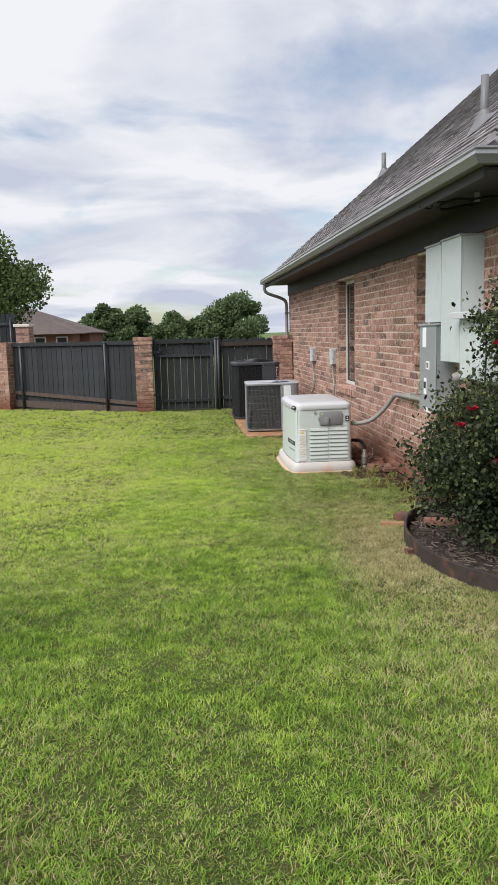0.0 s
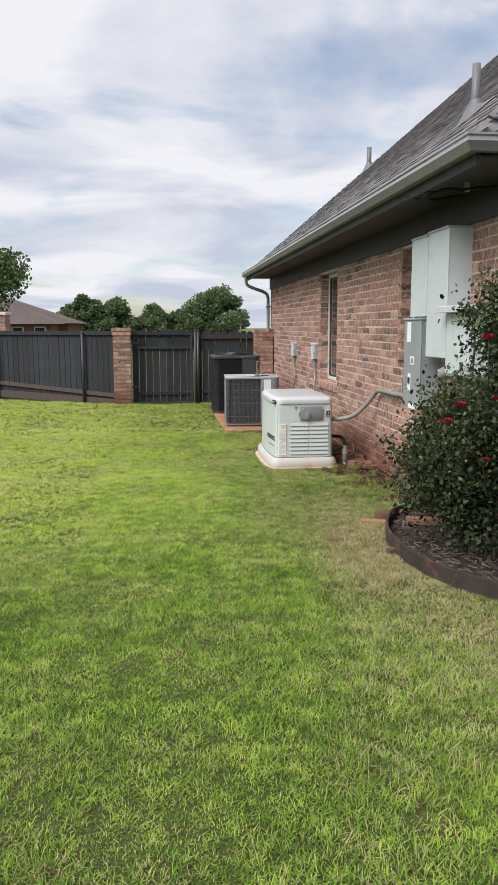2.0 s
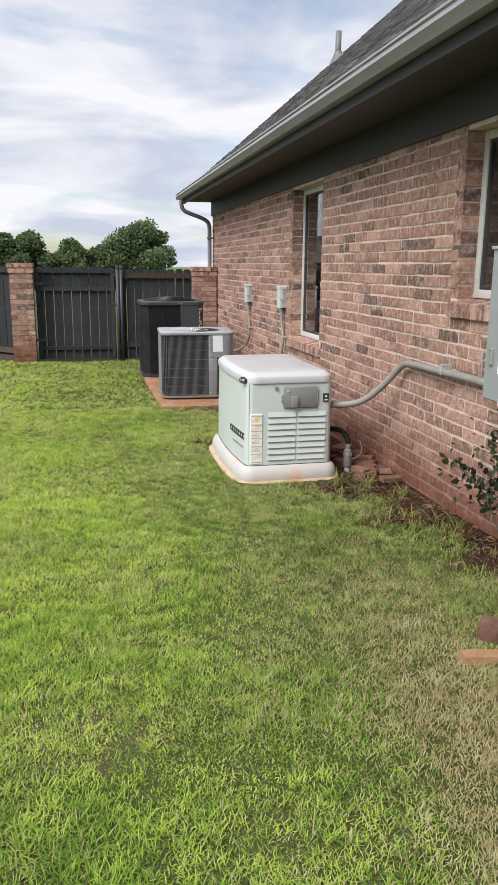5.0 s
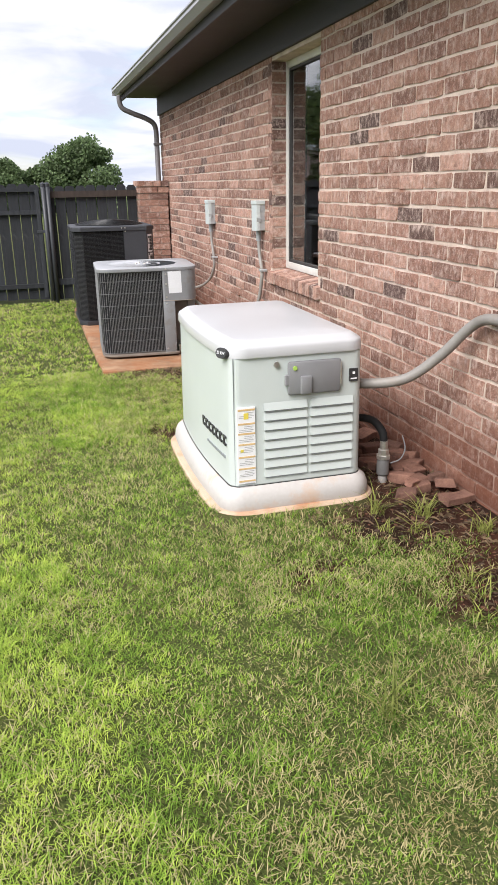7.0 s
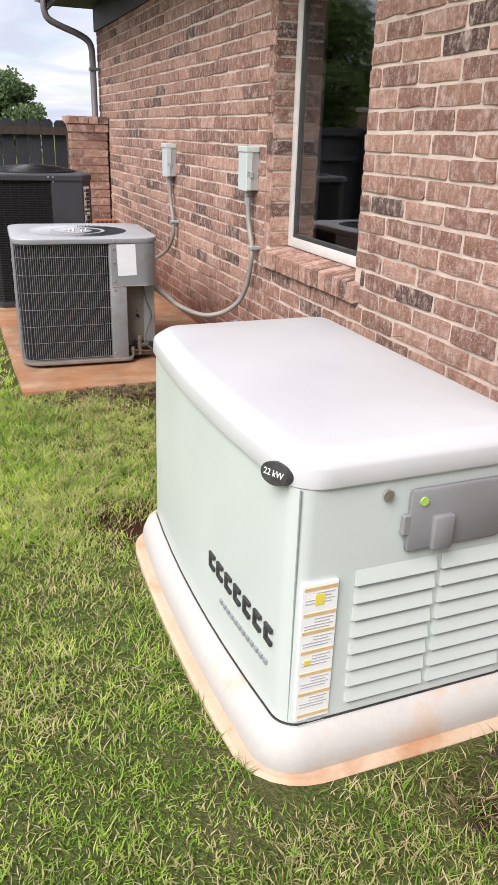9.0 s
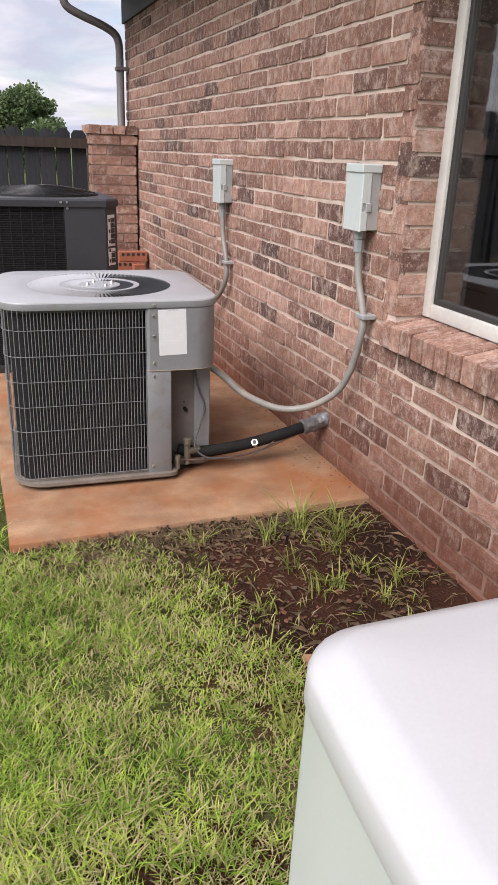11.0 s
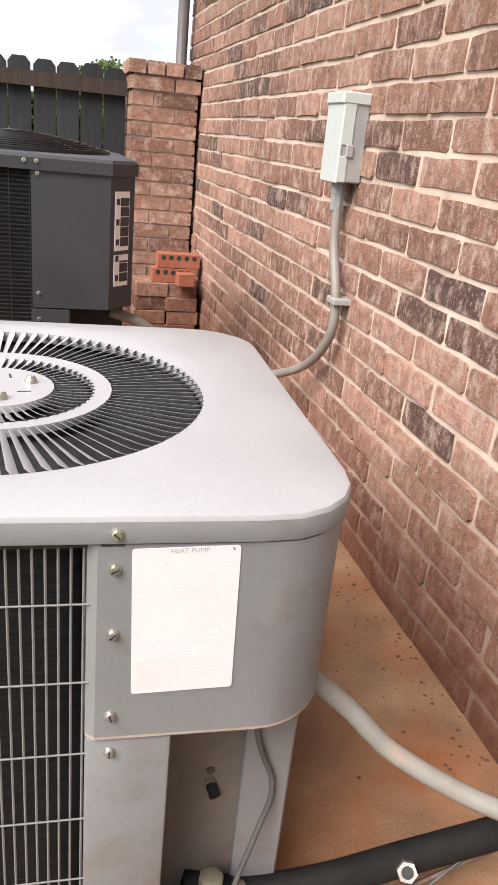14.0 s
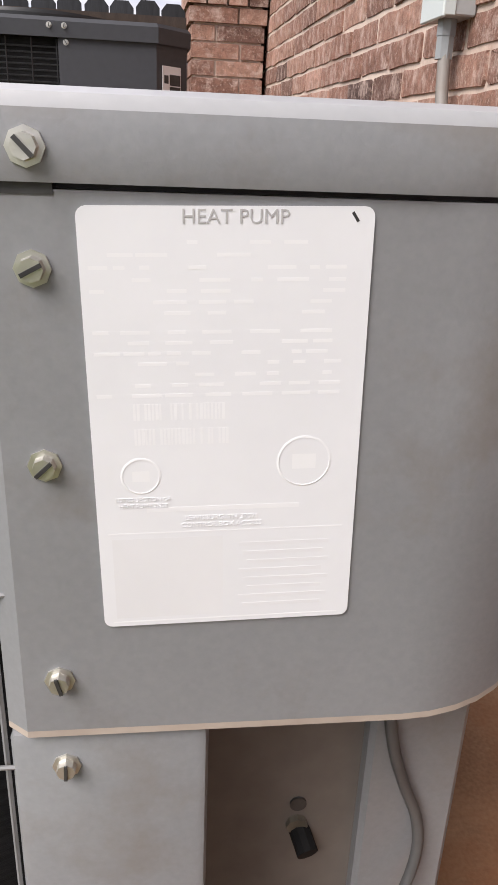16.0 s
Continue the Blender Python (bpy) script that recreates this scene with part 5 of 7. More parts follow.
    for z0, z1, lab in ((0.840, 1.034, "tall white and black caution label"), (0.719, 0.826, "white and black caution label")):
        s = sticker("label", 0.022, 0.096, z0, z1, 0.002, LABEL, pn, lab)
        k = z0 + 0.015
        i = 0
        while k < z1 - 0.022:
            h = 0.030
            sticker("print_block", 0.050, 0.093, k, min(k + h, z1 - 0.02), 0.0032, INK, s)
            if i % 2 == 0:
                sticker("pictogram", 0.028, 0.044, k + 0.004, k + 0.024, 0.0032, INK, s)
            k += h + 0.003
            i += 1
    for x, z in ((1.627, 0.690), (1.627, zl - 0.012)):
        screw(pn, x, y0 - 0.002, z)
    screw(u, 1.587, y0 - 0.013, zt - 0.02)
    screw(u, 1.625, y0 - 0.013, zt - 0.02)
    screw(u, 1.627, y0, 0.600)
    cd = thing("condenser_line", "pale insulated line from the charcoal unit down to slab", "pipe")
    part("tube", tube(smooth_path([(1.88, 14.34, 0.60), (1.98, 14.32, 0.57), (2.08, 14.36, 0.48), (2.14, 14.42, 0.30), (2.18, 14.47, 0.075)], 6), 0.020, 10), PVC, cd, smooth=True)


build_condenser()


def loose_bricks():
    old = "weathered brown brick in a small stack beside the pillar"
    z = PAD_Z
    for row in range(4):
        for k, x in enumerate((2.26, 2.46)):
            b = thing("loose_brick", old, "brick", pose(x + rng.uniform(-0.01, 0.01), 16.22 + rng.uniform(-0.015, 0.015), z, 0, 0, rng.uniform(-4, 4)), group="stacked loose bricks")
            part("clay", box(-0.097, 0.097, -0.12, 0.12, 0, 0.083, 0.004), BRICK_O, b)
        z += 0.084
    # two red ones on edge, core holes showing
    for x, zz, w in ((2.40, z, 0.13), (2.43, z + 0.088, 0.13)):
        b = thing("loose_brick", "new red cored brick lying on top of the stack", "brick", pose(x, 16.18, zz, 0, 0, rng.uniform(-3, 3)), group="stacked loose bricks")
        body = part("clay", box(-w, w, -0.045, 0.055, 0, 0.086, 0.003), RED_BRICK, b)
        for k in range(5):
            part("core_hole", disc((-0.095 + k * 0.047, -0.044, 0.062), (0, -1, 0), 0.015, 0.002, 10), INK, b)
    b = thing("loose_brick", "short red brick half resting against the stack", "brick", pose(2.46, 16.06, z + 0.0, 0, 0, 6), group="stacked loose bricks")
    part("clay", box(-0.05, 0.05, -0.04, 0.04, 0, 0.075, 0.003), RED_BRICK, b)


loose_bricks()

# ---- fence, gate and pillars ----
def pillar(x, y, w, h, rz=0, label="", cap="brick", z0=-0.1):
    p = thing("brick_pillar", label, "pillar", pose(x, y, 0, 0, 0, rz), group="brick fence pillars")
    half = w / 2
    part("core", box(-half + 0.012, half - 0.012, -half + 0.012, half - 0.012, z0, h - 0.02), MORTAR, p)
    full, short = {}, {}
    n = int((h - 0.09) / COURSE)
    top = h - 0.09
    def brick(a, b, c, d, z):
        key = (round(b - a, 3), round(d - c, 3))
        if key not in full:
            o = part("brick", box(-(b - a) / 2, (b - a) / 2, -(d - c) / 2, (d - c) / 2, 0, COURSE - JOINT), BRICK_O, p); full[key] = o.data
        else:
            o = new("brick", full[key]); o.parent = p
        o.location = ((a + b) / 2 + rng.uniform(-0.002, 0.002), (c + d) / 2 + rng.uniform(-0.002, 0.002), z)
    d, L = 0.10, BLEN - JOINT
    for k in range(n + 1):
        z = top - (k + 1) * COURSE
        if z < z0:
            break
        s = -1 if k % 2 else 1
        half = w / 2 + (0.013 if k == 0 and cap == "brick" else 0.0)
        # front and back courses, a stretcher and a header each; sides filled between
        for y_, c, dd in ((-1, -half, -half + d), (1, half - d, half)):
            cut = s * (half - L * 1.0)
            m = -half + L if s > 0 else half - L
            brick(-half, m - JOINT / 2, c, dd, z); brick(m + JOINT / 2, half, c, dd, z)
        for a, b in ((-half, -half + d), (half - d, half)):
            brick(a, b, -half + d + JOINT, half - d - JOINT, z)
    half = w / 2
    if cap == "brick":
        z = top
        nb = 4
        wd = (w + 0.05) / nb
        for i in range(nb):
            a = -half - 0.025 + i * wd
            brick(a, a + wd - JOINT, -half - 0.025, -0.006, z); brick(a, a + wd - JOINT, 0.006, half + 0.025, z)
    else:
        part("capstone", box(-half - 0.05, half + 0.05, -half - 0.05, half + 0.05, top, h, 0.012), CAPSTONE, p, "pale cast stone cap")
    return p


pillar(-0.745, 16.75, 0.375, 1.675, 0, "brown brick fence pillar with brick cap beside the gate")
pillar(2.358, 16.74, 0.400, 1.635, 0, "brown brick fence pillar against the house wall")
pillar(-4.15, 18.62, 0.40, 1.62, -28, "brown brick fence pillar at the fence corner")
pillar(-4.72, 24.0, 0.42, 2.12, -10, "farther brick pillar with a pale stone cap", cap="stone", z0=-0.3)


def picket_mesh(w, h, t=0.018):
    bm = bmesh.new()
    o = [(-w / 2, 0), (w / 2, 0), (w / 2, h - 0.035), (w / 2 - 0.028, h), (-w / 2 + 0.028, h), (-w / 2, h - 0.035)]
    A = [bm.verts.new((x, 0, z)) for x, z in o]
    B = [bm.verts.new((x, t, z)) for x, z in o]
    n = len(o)
    for k in range(n):
        bm.faces.new((A[k], A[(k + 1) % n], B[(k + 1) % n], B[k]))
    bm.faces.new(A); bm.faces.new(B[::-1])
    return bm


def fence_run(name, x0, y0, x1, y1, z_top, z_lo0, z_lo1, posts, label, category, rails, gate=False):
    """Pickets on the far side, rails and posts on the near side, from (x0, y0) to (x1, y1)."""
    a = math.degrees(math.atan2(y1 - y0, x1 - x0))
    L = math.hypot(x1 - x0, y1 - y0)
    f = thing(name, label, category, pose(x0, y0, 0, 0, 0, a))
    w = 0.140
    n = max(1, round(L / (w + 0.004)))
    pitch = L / n
    first = None
    for k in range(n):
        u = (k + 0.5) * pitch
        zl = z_lo0 + (z_lo1 - z_lo0) * u / L
        if first is None:
            o = part("picket", picket_mesh(pitch - 0.011, z_top - min(z_lo0, z_lo1)), FENCE, f); first = o.data
        else:
            o = new("picket", first); o.parent = f
        o.location = (u + rng.uniform(-0.0015, 0.0015), 0.03 + rng.uniform(0, 0.005), min(z_lo0, z_lo1) + rng.uniform(-0.008, 0.010))
        o.rotation_euler = (0, radians(rng.uniform(-0.25, 0.25)), 0)
    for i, (za, zb, h, m) in enumerate(rails):
        bm = bmesh.new()
        vs = [bm.verts.new(q) for q in ((0.005, -0.012, za), (L - 0.005, -0.012, zb), (L - 0.005, 0.028, zb), (0.005, 0.028, za), (0.005, -0.012, za + h), (L - 0.005, -0.012, zb + h), (L - 0.005, 0.028, zb + h), (0.005, 0.028, za + h))]
        for q in ((3, 2, 1, 0), (4, 5, 6, 7), (0, 1, 5, 4), (1, 2, 6, 5), (2, 3, 7, 6), (3, 0, 4, 7)):
            bm.faces.new([vs[j] for j in q])
        part("rail", bm, m, f)
    for u, top in posts:
        p = part("post", tube([(u, -0.048, -0.15), (u, -0.048, top)], 0.032, 12), POST, f, "dark round steel post", smooth=True)
        part("post_cap", tube([(u, -0.048, top - 0.03), (u, -0.048, top), (u, -0.048, top + 0.02)], [0.036, 0.036, 0.015], 12), POST, p)
    if gate:
        for u in (0.02, L - 0.075):
            part("stile", box(u, u + 0.055, -0.030, -0.013, z_lo0 + 0.03, z_top - 0.08, 0.003), FENCE, f)
        for z in (0.35, 1.3):
            part("hinge", box(-0.02, 0.14, -0.036, -0.028, z, z + 0.04, 0.002), POST, f)
        part("latch", box(L - 0.09, L + 0.03, -0.042, -0.030, 0.95, 0.99, 0.003), POST, f)
    return f


fence_run("gate", -0.535, 16.75, 0.81, 16.75, 1.600, 0.03, 0.03, [(1.385, 1.60)], "dark-stained wooden gate with three rails and steel post", "gate", [(1.50, 1.50, 0.06, FENCE), (1.20, 1.20, 0.055, FENCE), (0.19, 0.19, 0.06, FENCE)], gate=True)
fence_run("fence_panel", 0.86, 16.75, 2.15, 16.75, 1.570, 0.02, 0.02, [(0.05, 1.60)], "dark-stained dog-ear picket fence panel beside the house", "fence", [(1.415, 1.415, 0.085, FENCE_OLD), (0.22, 0.22, 0.085, FENCE)])
fence_run("fence_panel", -3.98, 18.52, -0.94, 16.80, 1.585, 0.02, 0.02, [(0.30, 1.50), (2.72, 1.56)], "dark-stained picket fence panel with sloping kick board", "fence", [(1.50, 1.50, 0.085, FENCE), (0.36, 0.14, 0.085, FENCE_OLD), (0.06, -0.06, 0.16, FENCE_OLD)])
fence_run("fence_panel", -10.5, 22.5, -4.30, 18.85, 1.75, 0.02, 0.02, [], "dark-stained picket fence running away behind the pillar", "fence", [(1.55, 1.55, 0.085, FENCE)])
fence_run("fence_panel", -9.0, 24.1, -5.02, 24.1, 2.45, 0.0, 0.0, [(3.85, 2.3)], "farther dark wooden fence panel beside a capped pillar", "fence", [(2.1, 2.1, 0.09, FENCE)])

# ---- windows and electrical cabinets ----
def build_window(name, w, label, bars=False):
    y0, y1, zs, zh = w
    xf = WX + RECESS - 0.035
    o = thing(name, label, "window", kind="structure")
    fr = 0.055
    for n_, b in (("window_frame", (xf, xf + 0.06, y0 + 0.002, y0 + fr, zs, zh)), ("window_frame", (xf, xf + 0.06, y1 - fr, y1 - 0.002, zs, zh)), ("window_frame", (xf, xf + 0.06, y0 + fr, y1 - fr, zs, zs + fr)), ("window_frame", (xf, xf + 0.06, y0 + fr, y1 - fr, zh - fr, zh - 0.002))):
        part(n_, box(*b, 0.006, seg=2), WHITE_FRAME, o, "white painted frame member")
    for b in ((xf + 0.012, xf + 0.05, y0 + fr, y0 + fr + 0.022, zs + fr, zh - fr), (xf + 0.012, xf + 0.05, y1 - fr - 0.022, y1 - fr, zs + fr, zh - fr), (xf + 0.012, xf + 0.05, y0 + fr + 0.022, y1 - fr - 0.022, zs + fr, zs + fr + 0.022), (xf + 0.012, xf + 0.05, y0 + fr + 0.022, y1 - fr - 0.022, zh - fr - 0.022, zh - fr)):
        part("sash", box(*b, 0.003), TRIM, o)
    g = part("pane", box(xf + 0.026, xf + 0.032, y0 + fr + 0.02, y1 - fr - 0.02, zs + fr + 0.02, zh - fr - 0.02), GLASS, o, "clear pane reflecting sky and fence")
    g.visible_shadow = False
    # dark sheets added over the inner jambs to keep them looking unlit
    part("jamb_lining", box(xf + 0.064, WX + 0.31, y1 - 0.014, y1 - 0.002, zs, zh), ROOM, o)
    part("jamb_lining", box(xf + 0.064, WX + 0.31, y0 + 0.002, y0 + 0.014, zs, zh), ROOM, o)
    # rowlock sill bricks
    n = round((y1 - y0 + 0.12) / 0.078)
    pitch = (y1 - y0 + 0.12) / n
    first = None
    for k in range(n):
        if first is None:
            bm = box(-0.030, RECESS + 0.03, -pitch / 2 + 0.005, pitch / 2 - 0.005, -0.095, 0.0, 0.004)
            for v in bm.verts:
                v.co.z -= (RECESS - v.co.x) * 0.16
            s = part("sill_brick", bm, BRICK_O, o); first = s.data
        else:
            s = new("sill_brick", first); s.parent = o
        s.location = (WX + rng.uniform(-0.003, 0.003), y0 - 0.06 + (k + 0.5) * pitch, zs + rng.uniform(-0.002, 0.002))
    part("sill_mortar", box(WX - 0.012, WX + RECESS, y0 - 0.055, y1 + 0.055, zs - 0.10, zs - 0.032), MORTAR, o)
    # brick reveals
    for yy, s in ((y1 - 0.003, 1),):
        z, k = zs, 0
        while z < zh - 0.02:
            d = RECESS - (0.0 if k % 2 else 0.0)
            part("reveal_brick", box(WX + 0.002, WX + RECESS + 0.01, yy - 0.004, yy + 0.10, z + 0.002, min(z + COURSE - JOINT, zh - 0.004)), BRICK_O, o)
            z += COURSE; k += 1
    return o


build_window("window_1", WIN1, "tall white-framed window in the brick wall with dark room behind")
build_window("window_2", WIN2, "white-framed window half hidden behind electrical cabinets")


def build_cabinets():
    def cabinet(name, y0, y1, z0, z1, xf, mat, label, cover=True):
        c = thing(name, label, "electrical cabinet", pose(0, 0, 0))
        part("enclosure", box(xf + 0.012, WX + 0.02, y0 + 0.004, y1 - 0.004, z0, z1, 0.004), mat, c)
        part("cover", box(xf, xf + 0.014, y0, y1, z0 - 0.004, z1 - 0.006, 0.004), mat, c)
        part("rain_hood", box(xf - 0.012, WX + 0.018, y0 - 0.006, y1 + 0.006, z1 - 0.008, z1 + 0.010, 0.003), GALV, c)
        return c
    c = cabinet("breaker_cabinet", 6.625, 7.040, 1.770, 2.465, 2.385, CAB_LIGHT, "pale blue-grey steel breaker cabinet above the switch")
    c = cabinet("meter_cabinet", 6.13, 6.580, 1.420, 2.475, 2.375, CAB_LIGHT, "tall pale blue-grey steel electrical cabinet under the eave")
    s = cabinet("transfer_switch", 6.64, 7.085, 0.945, 1.745, 2.350, CAB_GREY, "grey steel transfer switch box with white labels")
    part("label", box(2.3475, 2.351, 6.90, 7.00, 1.535, 1.720), LABEL, s, "white instruction label")
    pl = part("label", box(2.3475, 2.351, 6.80, 6.90, 1.330, 1.405), LABEL, s, "white label with a black mark")
    part("mark", box(2.3462, 2.349, 6.825, 6.875, 1.345, 1.392), INK, pl)
    text_mesh("number", "1", 0.05, Matrix.Translation((2.3455, 6.85, 1.368)) @ pose(0, 0, 0, 90, 0, -90), LABEL, pl, 0.0004)
    pl = part("label", box(2.3475, 2.351, 6.88, 6.95, 1.090, 1.245), LABEL, s, "white switch position label")
    part("switch", box(2.335, 2.351, 6.89, 6.92, 1.15, 1.21, 0.003), BLACK_MET, s)
    part("padlock_hasp", box(2.335, 2.351, 7.00, 7.03, 1.13, 1.22, 0.003), STEEL, s)
    part("warning_label", box(2.3475, 2.351, 6.74, 6.92, 0.925, 0.965), LABEL, s)
    for k, z in enumerate((1.55, 1.60, 1.65)):
        part("hinge", box(2.345, 2.36, 7.102, 7.112, z - 0.5, z - 0.46, 0.002), STEEL, s)
    # utility box with a flanged top, half in the rose
    m = thing("utility_meter_box", "off-white utility box with projecting metal top flange", "electrical box")
    part("enclosure", box(2.36, WX + 0.02, 5.62, 6.06, 1.28, 1.80, 0.006), CAB_LIGHT, m)
    part("top_flange", box(2.28, WX + 0.02, 5.56, 6.105, 1.805, 1.84, 0.006), GEN_ROOF, m)
    part("flange_lip", box(2.27, 2.282, 5.55, 6.115, 1.785, 1.835, 0.003), GEN_ROOF, m)
    part("door", box(2.345, 2.362, 5.64, 6.04, 1.30, 1.78, 0.004), CAB_LIGHT, m)
    e = thing("conduit_elbow", "pale conduit body and riser pipes under the cabinets", "conduit")
    part("elbow", tube(smooth_path([(2.50, 6.26, 1.43), (2.50, 6.26, 1.36), (2.46, 6.29, 1.30), (2.42, 6.33, 1.27)], 6), 0.05, 12), PVC, e, smooth=True)
    part("riser", tube([(2.52, 6.13, 1.44), (2.52, 6.13, 0.15)], 0.024, 10), PVC, e, smooth=True)
    part("riser", tube([(2.50, 5.72, 1.29), (2.50, 5.72, 0.15)], 0.035, 10), PVC, e, smooth=True)
    part("riser", tube([(2.50, 6.92, 0.91), (2.50, 6.92, 0.13)], 0.014, 8), GALV, e, smooth=True)


build_cabinets()


def build_cable():
    """A loop of spare cable stapled under the eave."""
    c = thing("cable_coil", "loop of black cable hanging under the soffit", "cable")
    z = 2.72
    pts = [(2.30 + 0.15 * math.cos(a) * (1 + 0.1 * math.sin(3 * a)), 5.95 + 0.20 * math.sin(a), z - 0.03 + 0.015 * math.sin(2 * a)) for a in np.linspace(0, 4 * math.pi, 60)]
    part("loop", tube(pts, 0.010, 6), BLACK, c, smooth=True)
    part("tail", tube(smooth_path([(2.30, 5.75, z - 0.03), (2.40, 5.70, z - 0.02), (2.48, 5.78, z), (2.53, 5.6, z - 0.02), (2.55, 5.5, z + 0.02)], 6), 0.008, 6), BLACK, c, smooth=True)
    part("tail", tube(smooth_path([(2.2, 5.9, z - 0.02), (2.1, 6.0, z - 0.01), (2.12, 6.15, z - 0.03), (2.06, 6.25, z)], 6), 0.006, 6), BLACK, c, smooth=True)
    part("staple", box(2.33, 2.37, 5.74, 5.76, z - 0.045, z + 0.03), GALV, c)


build_cable()


# ---- rose bed ----
BED = (2.56, 4.88, 0.93, 1.42)   # centre and half axes of the edging's curve


def bed_points(scale=1.0, n=48, a0=88, a1=300):
    cx, cy, a, b = BED
    out = []
    for k in range(n + 1):
        t = radians(a0 + (a1 - a0) * k / n)
        out.append((cx + a * scale * math.cos(t), cy + b * scale * math.sin(t)))
    return out


def build_bed():
    e = thing("bed_edging", "dark rusty metal edging curving round the rose bed", "garden edging")
    bm = bmesh.new()
    rings = []
    for k, (x, y) in enumerate(bed_points()):
        g = float(ground_z(np.array(x), np.array(y)))
        dx, dy = x - BED[0], y - BED[1]
        l = math.hypot(dx, dy)
        dx, dy = dx / l * 0.012, dy / l * 0.012
        top = g + 0.105 + 0.006 * math.sin(k * 0.7)
        rings.append([bm.verts.new(p) for p in ((x, y, g - 0.06), (x + dx, y + dy, g - 0.06), (x + dx * 1.4, y + dy * 1.4, top), (x - dx * 0.4, y - dy * 0.4, top + 0.004), (x - dx * 0.2, y - dy * 0.2, top - 0.02))])
    for A, B in zip(rings, rings[1:]):
        for k in range(5):
            bm.faces.new((A[k], A[(k + 1) % 5], B[(k + 1) % 5], B[k]))
    part("strip", bm, EDGING, e)
    # a spare coil of the same strip inside the bed
    s = thing("edging_offcut", "curved offcut of dark edging lying in the mulch", "garden edging")
    pts = []
    for k in range(30):
        t = radians(60 + 230 * k / 29)
        x, y = 2.42 + 0.36 * math.cos(t), 4.38 + 0.40 * math.sin(t)
        pts.append((x, y, float(ground_z(np.array(x), np.array(y))) + 0.065))
    part("strip", tube(pts, 0.016, 6), EDGING, s)
    # mulch sheet
    v, q = [], []
    xs, ys = np.linspace(1.55, 2.62, 36), np.linspace(3.4, 6.35, 90)
    X, Y = np.meshgrid(xs, ys)
    Z = ground_z(X, Y) + 0.030 + 0.012 * np.sin(X * 17) * np.sin(Y * 13 + 1) + 0.008 * np.sin(X * 41 + Y * 37)
    inside = ((X - BED[0]) / (BED[2] - 0.01)) ** 2 + ((Y - BED[1]) / (BED[3] - 0.01)) ** 2 < 1
    nx = len(xs)
    for j in range(len(ys) - 1):
        for i in range(nx - 1):
            if inside[j, i] and inside[j, i + 1] and inside[j + 1, i] and inside[j + 1, i + 1]:
                a = j * nx + i
                q.append((a, a + 1, a + nx + 1, a + nx))
    ob = raw_mesh("mulch_bed", np.stack([X, Y, Z], -1).reshape(-1, 3), quads=np.array(q), material=MULCH)
    tagged(ob, "dark bark mulch bed under the rose", "mulch", kind="structure")
    n = 1500
    px, py = rng.uniform(1.5, 2.58, n), rng.uniform(3.6, 6.3, n)
    ok = ((px - BED[0]) / (BED[2] - 0.05)) ** 2 + ((py - BED[1]) / (BED[3] - 0.05)) ** 2 < 1
    px, py = px[ok], py[ok]
    V, Q = [], []
    for x, y in zip(px, py):
        L, W = rng.uniform(0.02, 0.07), rng.uniform(0.004, 0.012)
        a = rng.uniform(0, 3.14)
        m = pose(x, y, float(ground_z(x, y)) + 0.050 + rng.uniform(0, 0.012), rng.uniform(-20, 20), rng.uniform(-20, 20), math.degrees(a))
        o = len(V)
        for sx, sy, sz in ((-1, -1, 0), (1, -1, 0), (1, 1, 0), (-1, 1, 0), (-1, -1, 1), (1, -1, 1), (1, 1, 1), (-1, 1, 1)):
            V.append(tuple(m @ Vector((sx * L / 2, sy * W / 2, sz * 0.005))))
        for f in ((3, 2, 1, 0), (4, 5, 6, 7), (0, 1, 5, 4), (1, 2, 6, 5), (2, 3, 7, 6), (3, 0, 4, 7)):
            Q.append([o + i for i in f])
    tagged(raw_mesh("bark_mulch", V, quads=Q, material=CHIP), "loose dry bark chips and twigs on the rose bed", "bark mulch", kind="stuff")


build_bed()


def slab_stone(x, y, z, sx, sy, sz, rz, label, mat=None, tilt=0, name="flat_stone"):
    bm = box(-sx / 2, sx / 2, -sy / 2, sy / 2, -sz / 2, sz / 2)
    bmesh.ops.subdivide_edges(bm, edges=bm.edges[:], cuts=3, use_grid_fill=True)
    off = Vector((x * 7, y * 5, 0))
    for v in bm.verts:
        v.co += Vector((noise.noise(v.co * 9 + off), noise.noise(v.co * 9 + off + Vector((5, 0, 0))), noise.noise(v.co * 7 + off + Vector((0, 5, 0))) * 0.6)) * min(sx, sy) * 0.22
    ob = part(name, bm, mat or STONE)
    ob.matrix_basis = pose(x, y, z, tilt, 0, rz)
    return tagged(ob, label, "stone", group="red stones along the wall")


